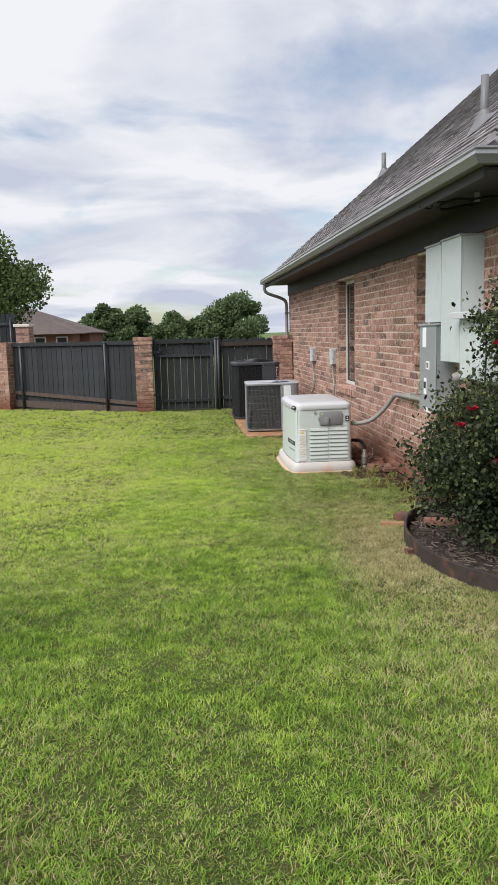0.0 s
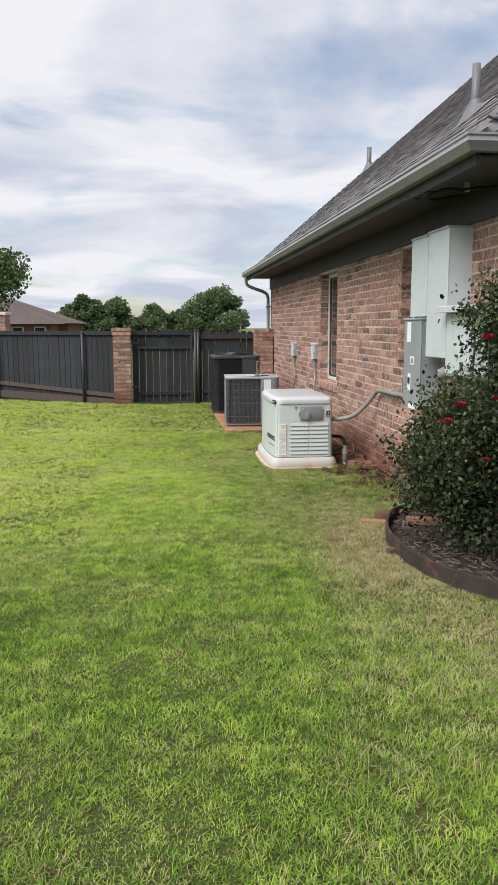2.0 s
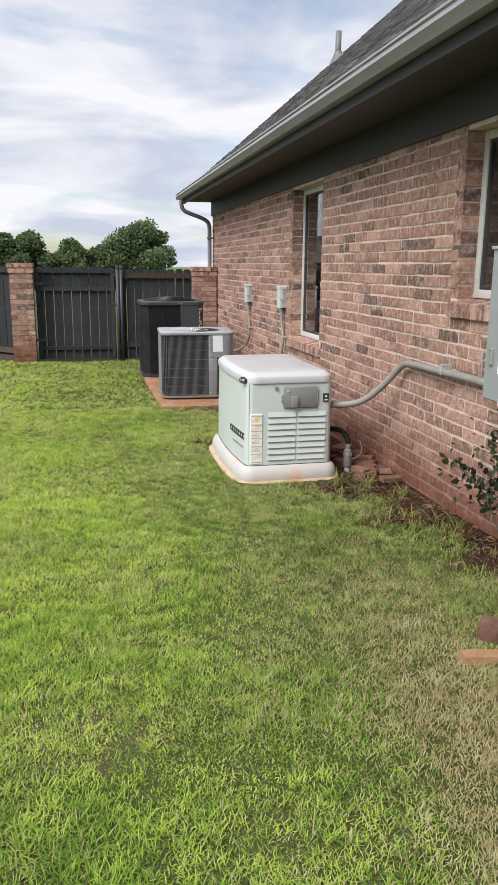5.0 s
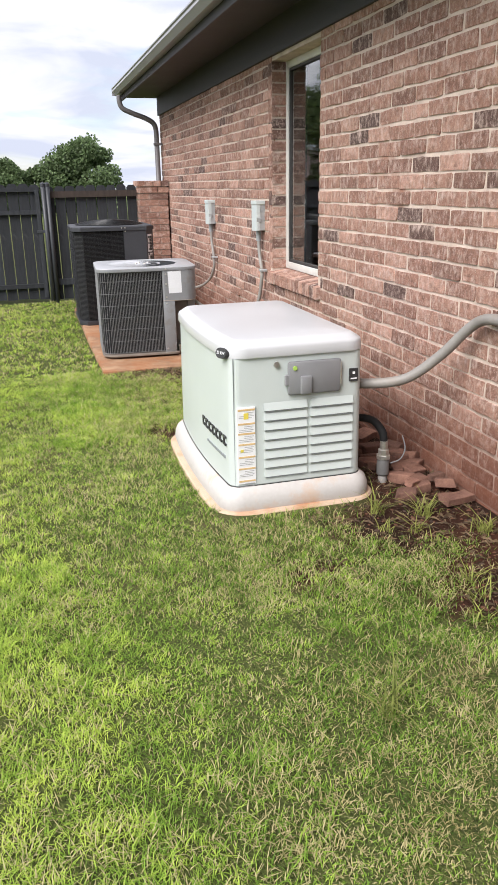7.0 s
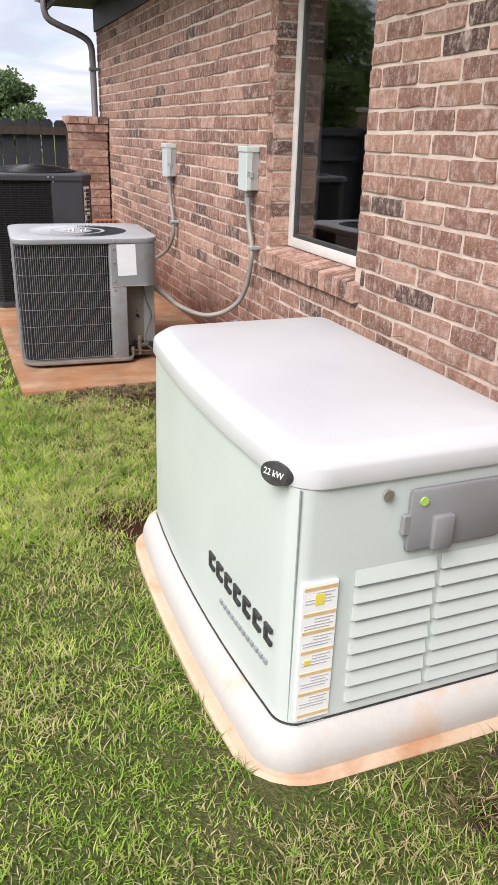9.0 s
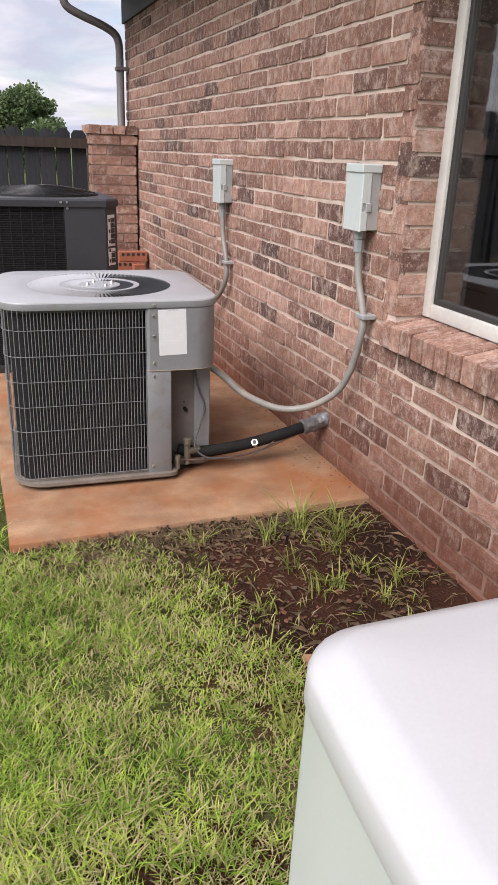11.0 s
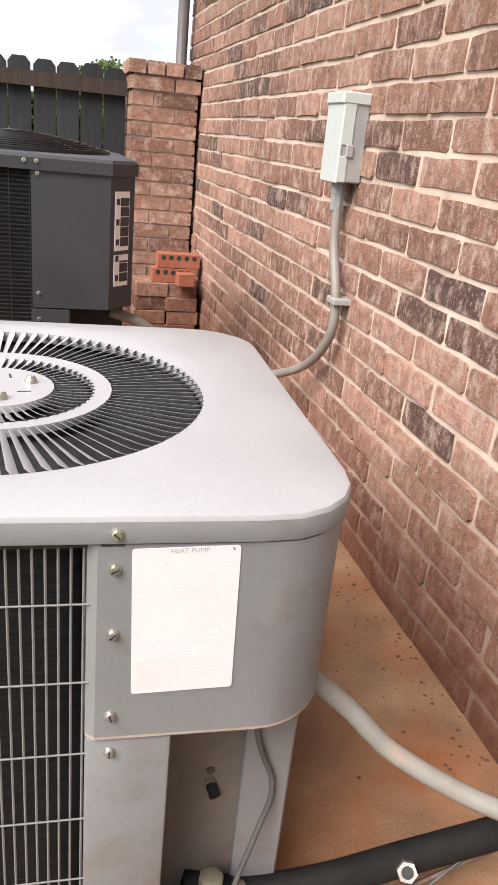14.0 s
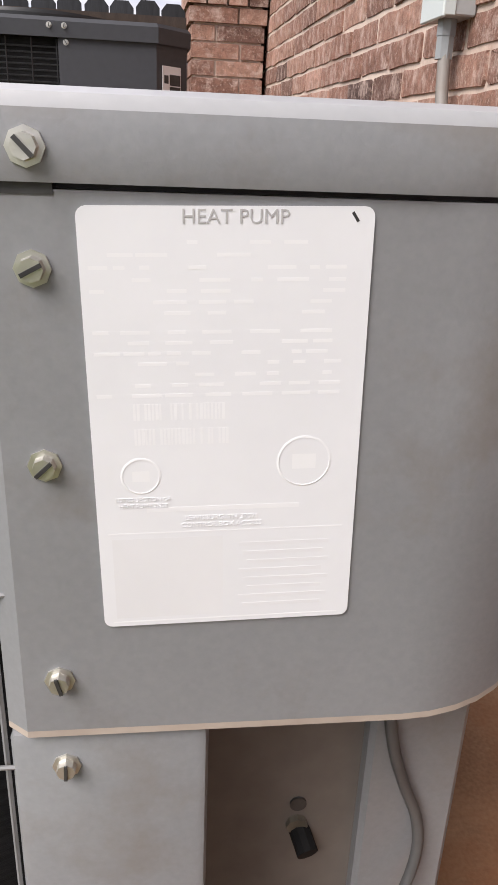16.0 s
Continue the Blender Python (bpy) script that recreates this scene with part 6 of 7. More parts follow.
def broken_stone(x, y, z, sx, sy, sz, rz, label, tilt=0):
    """An angular split piece: the hull of a few scattered corners."""
    r = random.Random(int(x * 1000 + y * 77))
    bm = bmesh.new()
    for i in (-1, 1):
        for j in (-1, 1):
            for k in (-1, 1):
                bm.verts.new((i * sx / 2 * r.uniform(0.72, 1.05), j * sy / 2 * r.uniform(0.70, 1.05), k * sz / 2 * r.uniform(0.75, 1.05)))
    for k in range(5):
        bm.verts.new((r.uniform(-0.55, 0.55) * sx, r.uniform(-0.5, 0.5) * sy, r.choice((-0.5, 0.5)) * sz * r.uniform(0.7, 1.1)))
    res = bmesh.ops.convex_hull(bm, input=bm.verts[:])
    dead = list({g for g in res["geom_interior"] if isinstance(g, bmesh.types.BMVert)})
    bmesh.ops.delete(bm, geom=dead, context="VERTS")
    bmesh.ops.bevel(bm, geom=bm.edges[:], offset=min(sx, sy, sz) * 0.07, segments=1, affect="EDGES")
    ob = part("broken_brick", bm, STONE)
    ob.matrix_basis = pose(x, y, z, tilt, r.uniform(-8, 8), rz)
    return tagged(ob, label, "stone", group="red stones along the wall")


def build_stones():
    lab = "flat red sandstone piece lying on the soil by the wall"
    rs = random.Random(8)
    for k in range(26):
        x, y = rs.uniform(2.26, 2.54), rs.uniform(8.66, 9.55)
        if abs(x - 2.265) < 0.09 and abs(y - 8.93) < 0.09:
            continue
        s = rs.choice((0.6, 0.8, 1.0, 1.0))
        broken_stone(x, y, float(ground_z(x, y)) + 0.022 + 0.03 * (k % 3 == 0), 0.15 * s, 0.085 * s, 0.062 * s, rs.uniform(-90, 90), "broken rough red brick piece lying by the wall", rs.uniform(-14, 14))
    for x, y, sx, sy, sz, rz, t in ((2.46, 9.62, 0.20, 0.10, 0.04, 35, 6), (2.47, 8.52, 0.16, 0.08, 0.035, 10, 4)):
        slab_stone(x, y, float(ground_z(x, y)) + 0.035, sx, sy, sz, rz, lab, tilt=t)
    lab = "flat orange-brown stone half sunk in the grass"
    slab_stone(1.985, 10.92, 0.012, 0.24, 0.075, 0.022, -4, lab, SANDSTONE)
    slab_stone(2.31, 10.84, 0.012, 0.18, 0.085, 0.022, -25, lab, SANDSTONE)
    slab_stone(1.72, 5.80, float(ground_z(1.72, 5.80)) + 0.02, 0.22, 0.07, 0.03, -8, lab, SANDSTONE)
    slab_stone(1.86, 5.98, float(ground_z(1.86, 5.98)) + 0.04, 0.15, 0.13, 0.05, 50, lab)
    slab_stone(2.15, 5.55, float(ground_z(2.15, 5.55)) + 0.07, 0.50, 0.09, 0.04, -24, "long split stone lying across the mulch")
    slab_stone(1.60, 5.00, float(ground_z(1.6, 5.0)) + 0.025, 0.07, 0.05, 0.03, 20, "small pale orange stone beside the edging")


build_stones()


def leaves_raw(centres, dirs, size, rnd, n_side=1.0):
    """Pointed oval leaves, six vertices each, bent along the middle."""
    n = len(centres)
    up = rnd.normal(size=(n, 3)); up /= np.linalg.norm(up, axis=1, keepdims=True)
    d = dirs / np.linalg.norm(dirs, axis=1, keepdims=True)
    s = np.cross(d, up); s /= np.linalg.norm(s, axis=1, keepdims=True) + 1e-9
    nn = np.cross(s, d)
    L = size * rnd.uniform(0.6, 1.25, n)
    W = L * 0.30 * n_side
    prof = ((0.0, 0.0, 0), (0.35, 1.0, 0.25), (0.35, -1.0, 0.25), (0.75, 0.75, 0.2), (0.75, -0.75, 0.2), (1.0, 0, -0.1))
    V = np.stack([centres + d * (L * a)[:, None] + s * (W * b)[:, None] + nn * (W * c)[:, None] for a, b, c in prof], 1)
    base = (np.arange(n) * 6)[:, None]
    q = np.concatenate([base + np.array([[1, 3, 4, 2]])])
    t = np.concatenate([base + np.array([[0, 1, 2]]), base + np.array([[3, 5, 4]])])
    return V.reshape(-1, 3), q, t


def build_rose():
    r = thing("rose_bush", "leafy dark green rose bush with crimson blooms beside wall", "bush", pose(2.22, 4.88, 0.16))
    rnd = np.random.default_rng(21)
    cen, dr, young = [], [], []
    heads = []
    for i in range(61):
        # canes arch up and outward; a few tall ones stand above the rest
        tall = i < 10 or i >= 54
        az = rnd.uniform(0, 2 * math.pi)
        h = rnd.uniform(1.30, 1.90) if tall else rnd.uniform(0.45, 1.15)
        out = rnd.uniform(0.10, 0.35) if tall else rnd.uniform(0.25, 0.75)
        ex, ey = out * math.cos(az) * 0.80, out * math.sin(az) * 1.05
        if tall:
            ex, ey = abs(ex) * 0.4 - 0.05, rnd.uniform(-0.70, 0.05)
        if i >= 54:
            # a second stand of canes leaning to the wall
            h, ex, ey = rnd.uniform(1.40, 1.95), rnd.uniform(-0.20, 0.06), rnd.uniform(-0.40, 0.10)
        ex = min(ex, 0.32)
        p0 = Vector((rnd.uniform(-0.12, 0.10), rnd.uniform(-0.25, 0.2), -0.05))
        p1 = p0 + Vector((ex * 0.25, ey * 0.25, h * 0.5))
        p2 = Vector((ex * 0.75, ey * 0.75, h * 0.88))
        p3 = Vector((ex, ey, h * (0.95 if not tall else 1.0)))
        pts = smooth_path([p0, p1, p2, p3], 7)
        n = len(pts)
        part("cane", tube(pts, [0.011 - 0.008 * k / n for k in range(n)], 5), BARK, r)
        heads.append(pts[-1])
        for k, p in enumerate(pts):
            u = k / n
            if u < 0.22:
                continue
            m = int((34 if not tall else 22) * (0.6 + u))
            for _ in range(m):
                g = Vector(rnd.normal(size=3)) * (0.085 if not tall else 0.055)
                q = p + g
                q.x = min(q.x, 0.34)
                cen.append(q); v = Vector(rnd.normal(size=3)) + Vector((0, 0, -0.25)) + g * 4
                dr.append(v)
                young.append(rnd.random() < (0.17 if u > 0.7 else 0.05))
    # low skirts of foliage towards the lawn
    for i in range(2600):
        az = rnd.uniform(0, 2 * math.pi)
        rad = math.sqrt(rnd.random())
        q = Vector((-0.12 + 0.42 * rad * math.cos(az), 0.05 + 0.70 * rad * math.sin(az), rnd.uniform(0.16, 0.85)))
        if q.x > 0.34 or noise.noise(q * 4.0) < -0.02:
            continue
        cen.append(q); dr.append(Vector(rnd.normal(size=3)) + Vector((-0.3, -0.2, 0))); young.append(rnd.random() < 0.03)
    cen, dr, young = np.array(cen), np.array(dr), np.array(young)
    V, q, t = leaves_raw(cen[~young], dr[~young], 0.037, rnd)
    o = raw_mesh("foliage", V, q, t, LEAF, r)
    V, q, t = leaves_raw(cen[young], dr[young], 0.035, rnd)
    o = raw_mesh("young_foliage", V, q, t, LEAF_NEW, r); o["label"] = "pale yellow-green young leaves"
    # blooms
    for c in ((-0.17, -0.27, 1.44), (-0.11, -0.30, 1.065), (-0.34, -0.28, 1.025), (-0.42, -0.27, 0.92), (-0.25, -0.45, 0.70), (0.10, -0.40, 1.25)):
        bm = bmesh.new()
        c = Vector(c)
        for ring, cnt, tilt, s in ((0, 5, 70, 0.026), (1, 6, 45, 0.034), (2, 7, 20, 0.040)):
            for k in range(cnt):
                m = Matrix.Translation(c) @ pose(0, 0, 0, 25, -20, 360 * k / cnt + ring * 25) @ pose(0, 0, 0, 0, -tilt, 0)
                vs = [bm.verts.new(m @ Vector(p)) for p in ((0.004, 0, 0), (s * 0.6, -s * 0.55, 0.003), (s * 1.1, -s * 0.3, 0.0), (s * 1.1, s * 0.3, 0.0), (s * 0.6, s * 0.55, 0.003))]
                bm.faces.new(vs)
        part("bloom", bm, PETAL, r, "crimson rose bloom")
        stem = smooth_path([(c.x * 0.3, c.y * 0.3, c.z * 0.45), (c.x * 0.8, c.y * 0.8, c.z * 0.82), c], 5)
        part("cane", tube(stem, 0.004, 5), BARK, r)
    s = thing("rose_shrub", "small sparse rose shrub standing close to the wall", "bush", pose(2.34, 6.62, 0.08))
    cen, dr = [], []
    for i in range(9):
        az = rnd.uniform(0, 6.28); h = rnd.uniform(0.4, 0.72)
        e = Vector((max(-0.42, min(0.2, 0.38 * math.cos(az))), 0.42 * math.sin(az), h))
        pts = smooth_path([(0, 0, -0.05), e * 0.45 + Vector((0, 0, 0.12)), e], 7)
        part("cane", tube(pts, 0.005, 5), BARK, s)
        for p in pts[6:]:
            for _ in range(11):
                g = Vector(rnd.normal(size=3)) * 0.05
                cen.append(p + g); dr.append(rnd.normal(size=3))
    V, q, t = leaves_raw(np.array(cen), np.array(dr), 0.045, rnd)
    raw_mesh("foliage", V, q, t, LEAF, s)


build_rose()

# ---- beyond the fence ----
def build_tree(name, x, y, z, h, w, n_leaf, size, mat, label, seed, trunk=0.25, lobes=26, shape=1.0):
    """A tapered trunk with limbs and a crown of many leaf clumps."""
    rnd = np.random.default_rng(seed)
    t = thing(name, label, "tree", pose(x, y, z))
    base = h * trunk
    part("trunk", tube([(0, 0, -0.3), (0.02 * w, 0, base * 0.6), (0.0, 0.02 * w, base), (0.03 * w, 0, h * 0.75)], [h * 0.028, h * 0.022, h * 0.018, h * 0.005], 8), BARK, t)
    cs = []
    for k in range(lobes):
        u = rnd.random()
        zz = base + (h - base) * (0.08 + 0.88 * u)
        prof = math.sin(math.pi * min(1, max(0.0, (u * 0.86 + 0.12)))) ** 0.7 * shape + (1 - shape) * (1 - u) ** 0.8
        a, r = rnd.uniform(0, 6.283), w * 0.5 * prof * math.sqrt(rnd.uniform(0.15, 1))
        cs.append((r * math.cos(a), r * math.sin(a), zz, w * rnd.uniform(0.10, 0.20)))
    for c in cs[::2]:
        part("limb", tube(smooth_path([(0, 0, base * 0.9 + (c[2] - base) * 0.3), (c[0] * 0.5, c[1] * 0.5, c[2] * 0.8 + base * 0.1), c[:3]], 3), [h * 0.008 - h * 0.0012 * k for k in range(7)][:7], 5), BARK, t)
    cs = np.array(cs)
    pick = rnd.integers(0, len(cs), n_leaf)
    g = rnd.normal(size=(n_leaf, 3)); g /= np.linalg.norm(g, axis=1, keepdims=True)
    g *= (rnd.random(n_leaf) ** 0.45)[:, None]
    P = cs[pick, :3] + g * cs[pick, 3:4] * np.array([1.15, 1.15, 0.85])
    V, q, tr = leaves_raw(P, g + rnd.normal(size=(n_leaf, 3)) * 0.6 + np.array([0, 0, -0.2]), size, rnd, 1.6)
    raw_mesh("crown", V, q, tr, mat, t)
    return t


build_tree("tree", -9.15, 36.9, 0.0, 6.1, 6.6, 30000, 0.15, TREE_LEAF, "bright green leafy tree behind the fence corner", 3, trunk=0.16, lobes=52)
FAR = ((-6.9, 63.0, 3.9, 2.6), (-5.8, 62.0, 4.5, 2.1), (-4.7, 62.0, 4.3, 2.0), (-3.2, 62.0, 4.1, 3.2), (-0.2, 62.0, 3.6, 3.0), (2.7, 63.0, 3.8, 3.4))
for i, (x, y, h, w) in enumerate(FAR):
    build_tree("tree", x, y, -0.4, h, w, 10000, 0.18, TREE_DARK, "dark green rounded tree in a distant row", 40 + i, trunk=0.06, lobes=40)
build_tree("tree", 5.2, 63.0, -0.4, 4.8, 5.2, 15000, 0.19, TREE_DARK, "taller spreading dark green tree in the distance", 77, trunk=0.2, lobes=40)


def hedge():
    rnd = np.random.default_rng(9)
    n = 26000
    X = rnd.uniform(-20, 8, n)
    P = np.stack([X, 72 + rnd.normal(size=n) * 1.6, -0.9 + rnd.random(n) ** 0.7 * (2.3 + 0.35 * np.sin(X * 0.7) + 0.3 * np.sin(X * 1.9 + 1))], -1)
    V, q, t = leaves_raw(P, rnd.normal(size=(n, 3)), 0.35, rnd, 1.6)
    tagged(raw_mesh("far_woods", V, q, t, TREE_DARK), "low distant scrub and woods beyond the fence", "woods", kind="stuff")


hedge()


def neighbour():
    h = thing("neighbour_house", "low brick house with a brown hip roof beyond the fence", "house", pose(-11.9, 50.0, -0.6))
    part("wall", box(-6, 6.2, 0, 9, 0, 2.55), BRICK_FAR, h)
    def hip(x0, x1, y0, y1, z, p, e=0.5):
        bm = bmesh.new()
        x0, x1, y0, y1 = x0 - e, x1 + e, y0 - e, y1 + e
        d = min(x1 - x0, y1 - y0) / 2
        if x1 - x0 > y1 - y0:
            r = [(x0 + d, (y0 + y1) / 2), (x1 - d, (y0 + y1) / 2)]
        else:
            r = [((x0 + x1) / 2, y0 + d), ((x0 + x1) / 2, y1 - d)]
        b = [bm.verts.new((x, y, z)) for x, y in ((x0, y0), (x1, y0), (x1, y1), (x0, y1))]
        t = [bm.verts.new((x, y, z + d * p)) for x, y in r]
        if x1 - x0 > y1 - y0:
            fs = ((b[0], b[1], t[1], t[0]), (b[1], b[2], t[1]), (b[2], b[3], t[0], t[1]), (b[3], b[0], t[0]))
        else:
            fs = ((b[0], b[1], t[0]), (b[1], b[2], t[1], t[0]), (b[2], b[3], t[1]), (b[3], b[0], t[0], t[1]))
        for f in fs:
            bm.faces.new(f)
        bm.faces.new(b[::-1])
        return bm
    part("roof", hip(-6, 6.2, 0, 9, 2.5, 0.36), ROOF_FAR, h, "brown shingle hip roof")
    part("wing_wall", box(2.5, 5.6, -3.5, 0, 0, 2.5), BRICK_FAR, h)
    part("wing_roof", hip(2.5, 5.6, -3.5, 2.5, 2.45, 0.4), ROOF_FAR, h)
    part("chimney", box(-0.5, 0.5, 3.2, 4.2, 3.2, 4.9), BRICK_FAR, h)
    for x in (3.3, 4.6):
        w = part("window", box(x, x + 0.7, -3.56, -3.48, 1.0, 2.3), WHITE_FRAME, h)
        part("pane", box(x + 0.08, x + 0.62, -3.58, -3.55, 1.08, 2.22), BLACK_MET, w)


neighbour()

# ---- grass ----
def grass_mat(name, straw, weed=False):
    m = bpy.data.materials.new(name)
    m.use_nodes = True
    nt = m.node_tree
    n, l = nt.nodes.new, nt.links.new
    b = nt.nodes["Principled BSDF"]
    geo = n("ShaderNodeNewGeometry")
    ramp = n("ShaderNodeValToRGB")
    e = ramp.color_ramp.elements
    if straw:
        e[0].color, e[1].color = (0.36, 0.30, 0.13, 1), (0.62, 0.55, 0.32, 1)
    elif weed:
        e[0].color, e[1].color = (0.09, 0.125, 0.028, 1), (0.46, 0.48, 0.14, 1)
    else:
        e[0].color, e[1].color = (0.070, 0.135, 0.024, 1), (0.56, 0.68, 0.13, 1)
        k = e.new(0.5); k.color = (0.235, 0.385, 0.055, 1)
    no = n("ShaderNodeTexNoise"); no.inputs["Scale"].default_value = 1.1; no.inputs["Detail"].default_value = 5
    l(geo.outputs["Position"], no.inputs["Vector"])
    mr = n("ShaderNodeMapRange"); mr.inputs[1].default_value = 0.35; mr.inputs[2].default_value = 0.68
    l(no.outputs["Fac"], mr.inputs[0])
    ad = n("ShaderNodeMath"); ad.operation = "MULTIPLY_ADD"; ad.inputs[1].default_value = 0.44
    l(geo.outputs["Random Per Island"], ad.inputs[0])
    hf = n("ShaderNodeMath"); hf.operation = "MULTIPLY"; hf.inputs[1].default_value = 0.26
    l(mr.outputs[0], hf.inputs[0])
    cl = n("ShaderNodeTexNoise"); cl.inputs["Scale"].default_value = 9.0; cl.inputs["Detail"].default_value = 3
    l(geo.outputs["Position"], cl.inputs["Vector"])
    cr = n("ShaderNodeMapRange"); cr.inputs[1].default_value = 0.34; cr.inputs[2].default_value = 0.68; cr.inputs[4].default_value = 0.46
    l(cl.outputs["Fac"], cr.inputs[0])
    cs = n("ShaderNodeMath"); cs.operation = "ADD"
    l(hf.outputs[0], cs.inputs[0]); l(cr.outputs[0], cs.inputs[1]); l(cs.outputs[0], ad.inputs[2])
    # sunlight put into the colour: open lawn lighter and yellower than beside the house
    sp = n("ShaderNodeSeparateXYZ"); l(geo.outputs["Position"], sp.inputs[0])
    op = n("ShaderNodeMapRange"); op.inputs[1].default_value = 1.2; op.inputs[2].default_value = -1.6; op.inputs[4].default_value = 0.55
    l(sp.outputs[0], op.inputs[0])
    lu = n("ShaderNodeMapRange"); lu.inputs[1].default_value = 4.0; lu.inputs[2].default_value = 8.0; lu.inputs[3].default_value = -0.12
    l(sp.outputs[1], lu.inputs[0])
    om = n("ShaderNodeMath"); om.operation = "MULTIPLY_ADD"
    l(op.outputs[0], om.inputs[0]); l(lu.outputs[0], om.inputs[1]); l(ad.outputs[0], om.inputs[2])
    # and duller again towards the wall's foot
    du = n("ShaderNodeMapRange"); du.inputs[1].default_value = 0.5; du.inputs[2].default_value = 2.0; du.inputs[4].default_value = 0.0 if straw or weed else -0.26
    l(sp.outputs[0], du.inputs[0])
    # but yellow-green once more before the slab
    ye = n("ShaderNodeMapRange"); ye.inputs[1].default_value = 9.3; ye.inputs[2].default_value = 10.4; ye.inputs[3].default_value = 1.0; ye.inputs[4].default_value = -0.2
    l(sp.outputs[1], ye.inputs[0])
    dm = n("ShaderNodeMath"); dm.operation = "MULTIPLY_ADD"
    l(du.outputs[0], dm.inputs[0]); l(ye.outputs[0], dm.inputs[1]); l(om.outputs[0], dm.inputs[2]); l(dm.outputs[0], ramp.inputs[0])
    l(ramp.outputs[0], b.inputs["Base Color"])
    b.inputs["Roughness"].default_value = 0.6
    b.inputs["Specular IOR Level"].default_value = 0.14
    tr = n("ShaderNodeBsdfTranslucent"); l(ramp.outputs[0], tr.inputs[0])
    mx = n("ShaderNodeMixShader"); mx.inputs[0].default_value = 0.35
    l(b.outputs[0], mx.inputs[1]); l(tr.outputs[0], mx.inputs[2])
    l(mx.outputs[0], nt.nodes["Material Output"].inputs[0])
    return m


def patch(x, y):
    """Where the lawn is dry: 0 green to 1 straw."""
    v = 0.5 * np.sin(x * 2.1 + 1.3 * np.sin(y * 1.7)) * np.cos(y * 1.9 + 0.8 * np.sin(x * 2.6)) + 0.5 * np.sin(x * 5.3 + y * 4.1) * np.cos(y * 6.1 - x * 3.7)
    v = v + 0.55 * np.clip(np.sin(x * 11.3 + 2.1 * np.sin(y * 6.7)) * np.cos(y * 12.9 + 1.7 * np.sin(x * 7.9)) - 0.35, 0, 1) * (1 + np.sin(x * 1.3 + 2 * np.sin(y * 0.9 + 1)))
    near = np.clip((x - 0.9) / 0.8, 0, 1) * np.clip((7.6 - y) / 2.0, 0, 1)
    d = np.exp(-(((x - 1.45) / 0.40) ** 2 + ((y - 5.0) / 1.1) ** 2)) + 0.20 * np.exp(-(((x - 1.5) / 0.5) ** 2 + ((y - 11.2) / 0.5) ** 2))
    return np.clip(0.14 + 0.10 * np.clip(x - 0.1, 0, 1.5) * np.clip((y - 5.5) / 1.5, 0, 1) + 0.05 * np.clip((y - 6) / 2, 0, 1) + 0.24 * v + 0.35 * near + 0.75 * d, 0, 0.95)


def bare(x, y):
    """Where no grass grows: under the machines, along the wall, in the bed."""
    wob = 0.10 * np.sin(y * 5.3) + 0.07 * np.sin(y * 11.7 + 1) + 0.05 * np.sin(x * 9 + y * 7)
    b = x > 2.52
    b |= (x > 1.30) & (x < 2.16) & (y > 8.70) & (y < 10.2)
    b |= (x > 1.04) & (y > 11.80) & (y < 15.7)
    b |= (((x - BED[0]) / (BED[2] + 0.02)) ** 2 + ((y - BED[1]) / (BED[3] + 0.02)) ** 2 < 1)
    b |= (y > 16.7 - np.clip(-0.94 - x, 0, 9) * -0.565)
    return b


def soil(x, y):
    """Bare soil with only a few blades."""
    wob = 0.10 * np.sin(y * 5.3) + 0.07 * np.sin(y * 11.7 + 1) + 0.05 * np.sin(x * 9 + y * 7)
    b = x > 2.24 + wob
    b |= (y > 8.2) & (y < 9.2) & (x > 2.02 + wob)
    b |= (y > 10.2) & (y < 11.9) & (x > 1.80 + wob * 0.9 - 0.12 * (y > 11.1))
    for cx, cy, r in SPOTS:
        b |= (x - cx) ** 2 + (y - cy) ** 2 < (r * 0.8 + wob * 1.1) ** 2
    b |= (y > 11.76 + wob * 0.4) & (y < 11.9) & (x > 1.55 + wob)
    return b


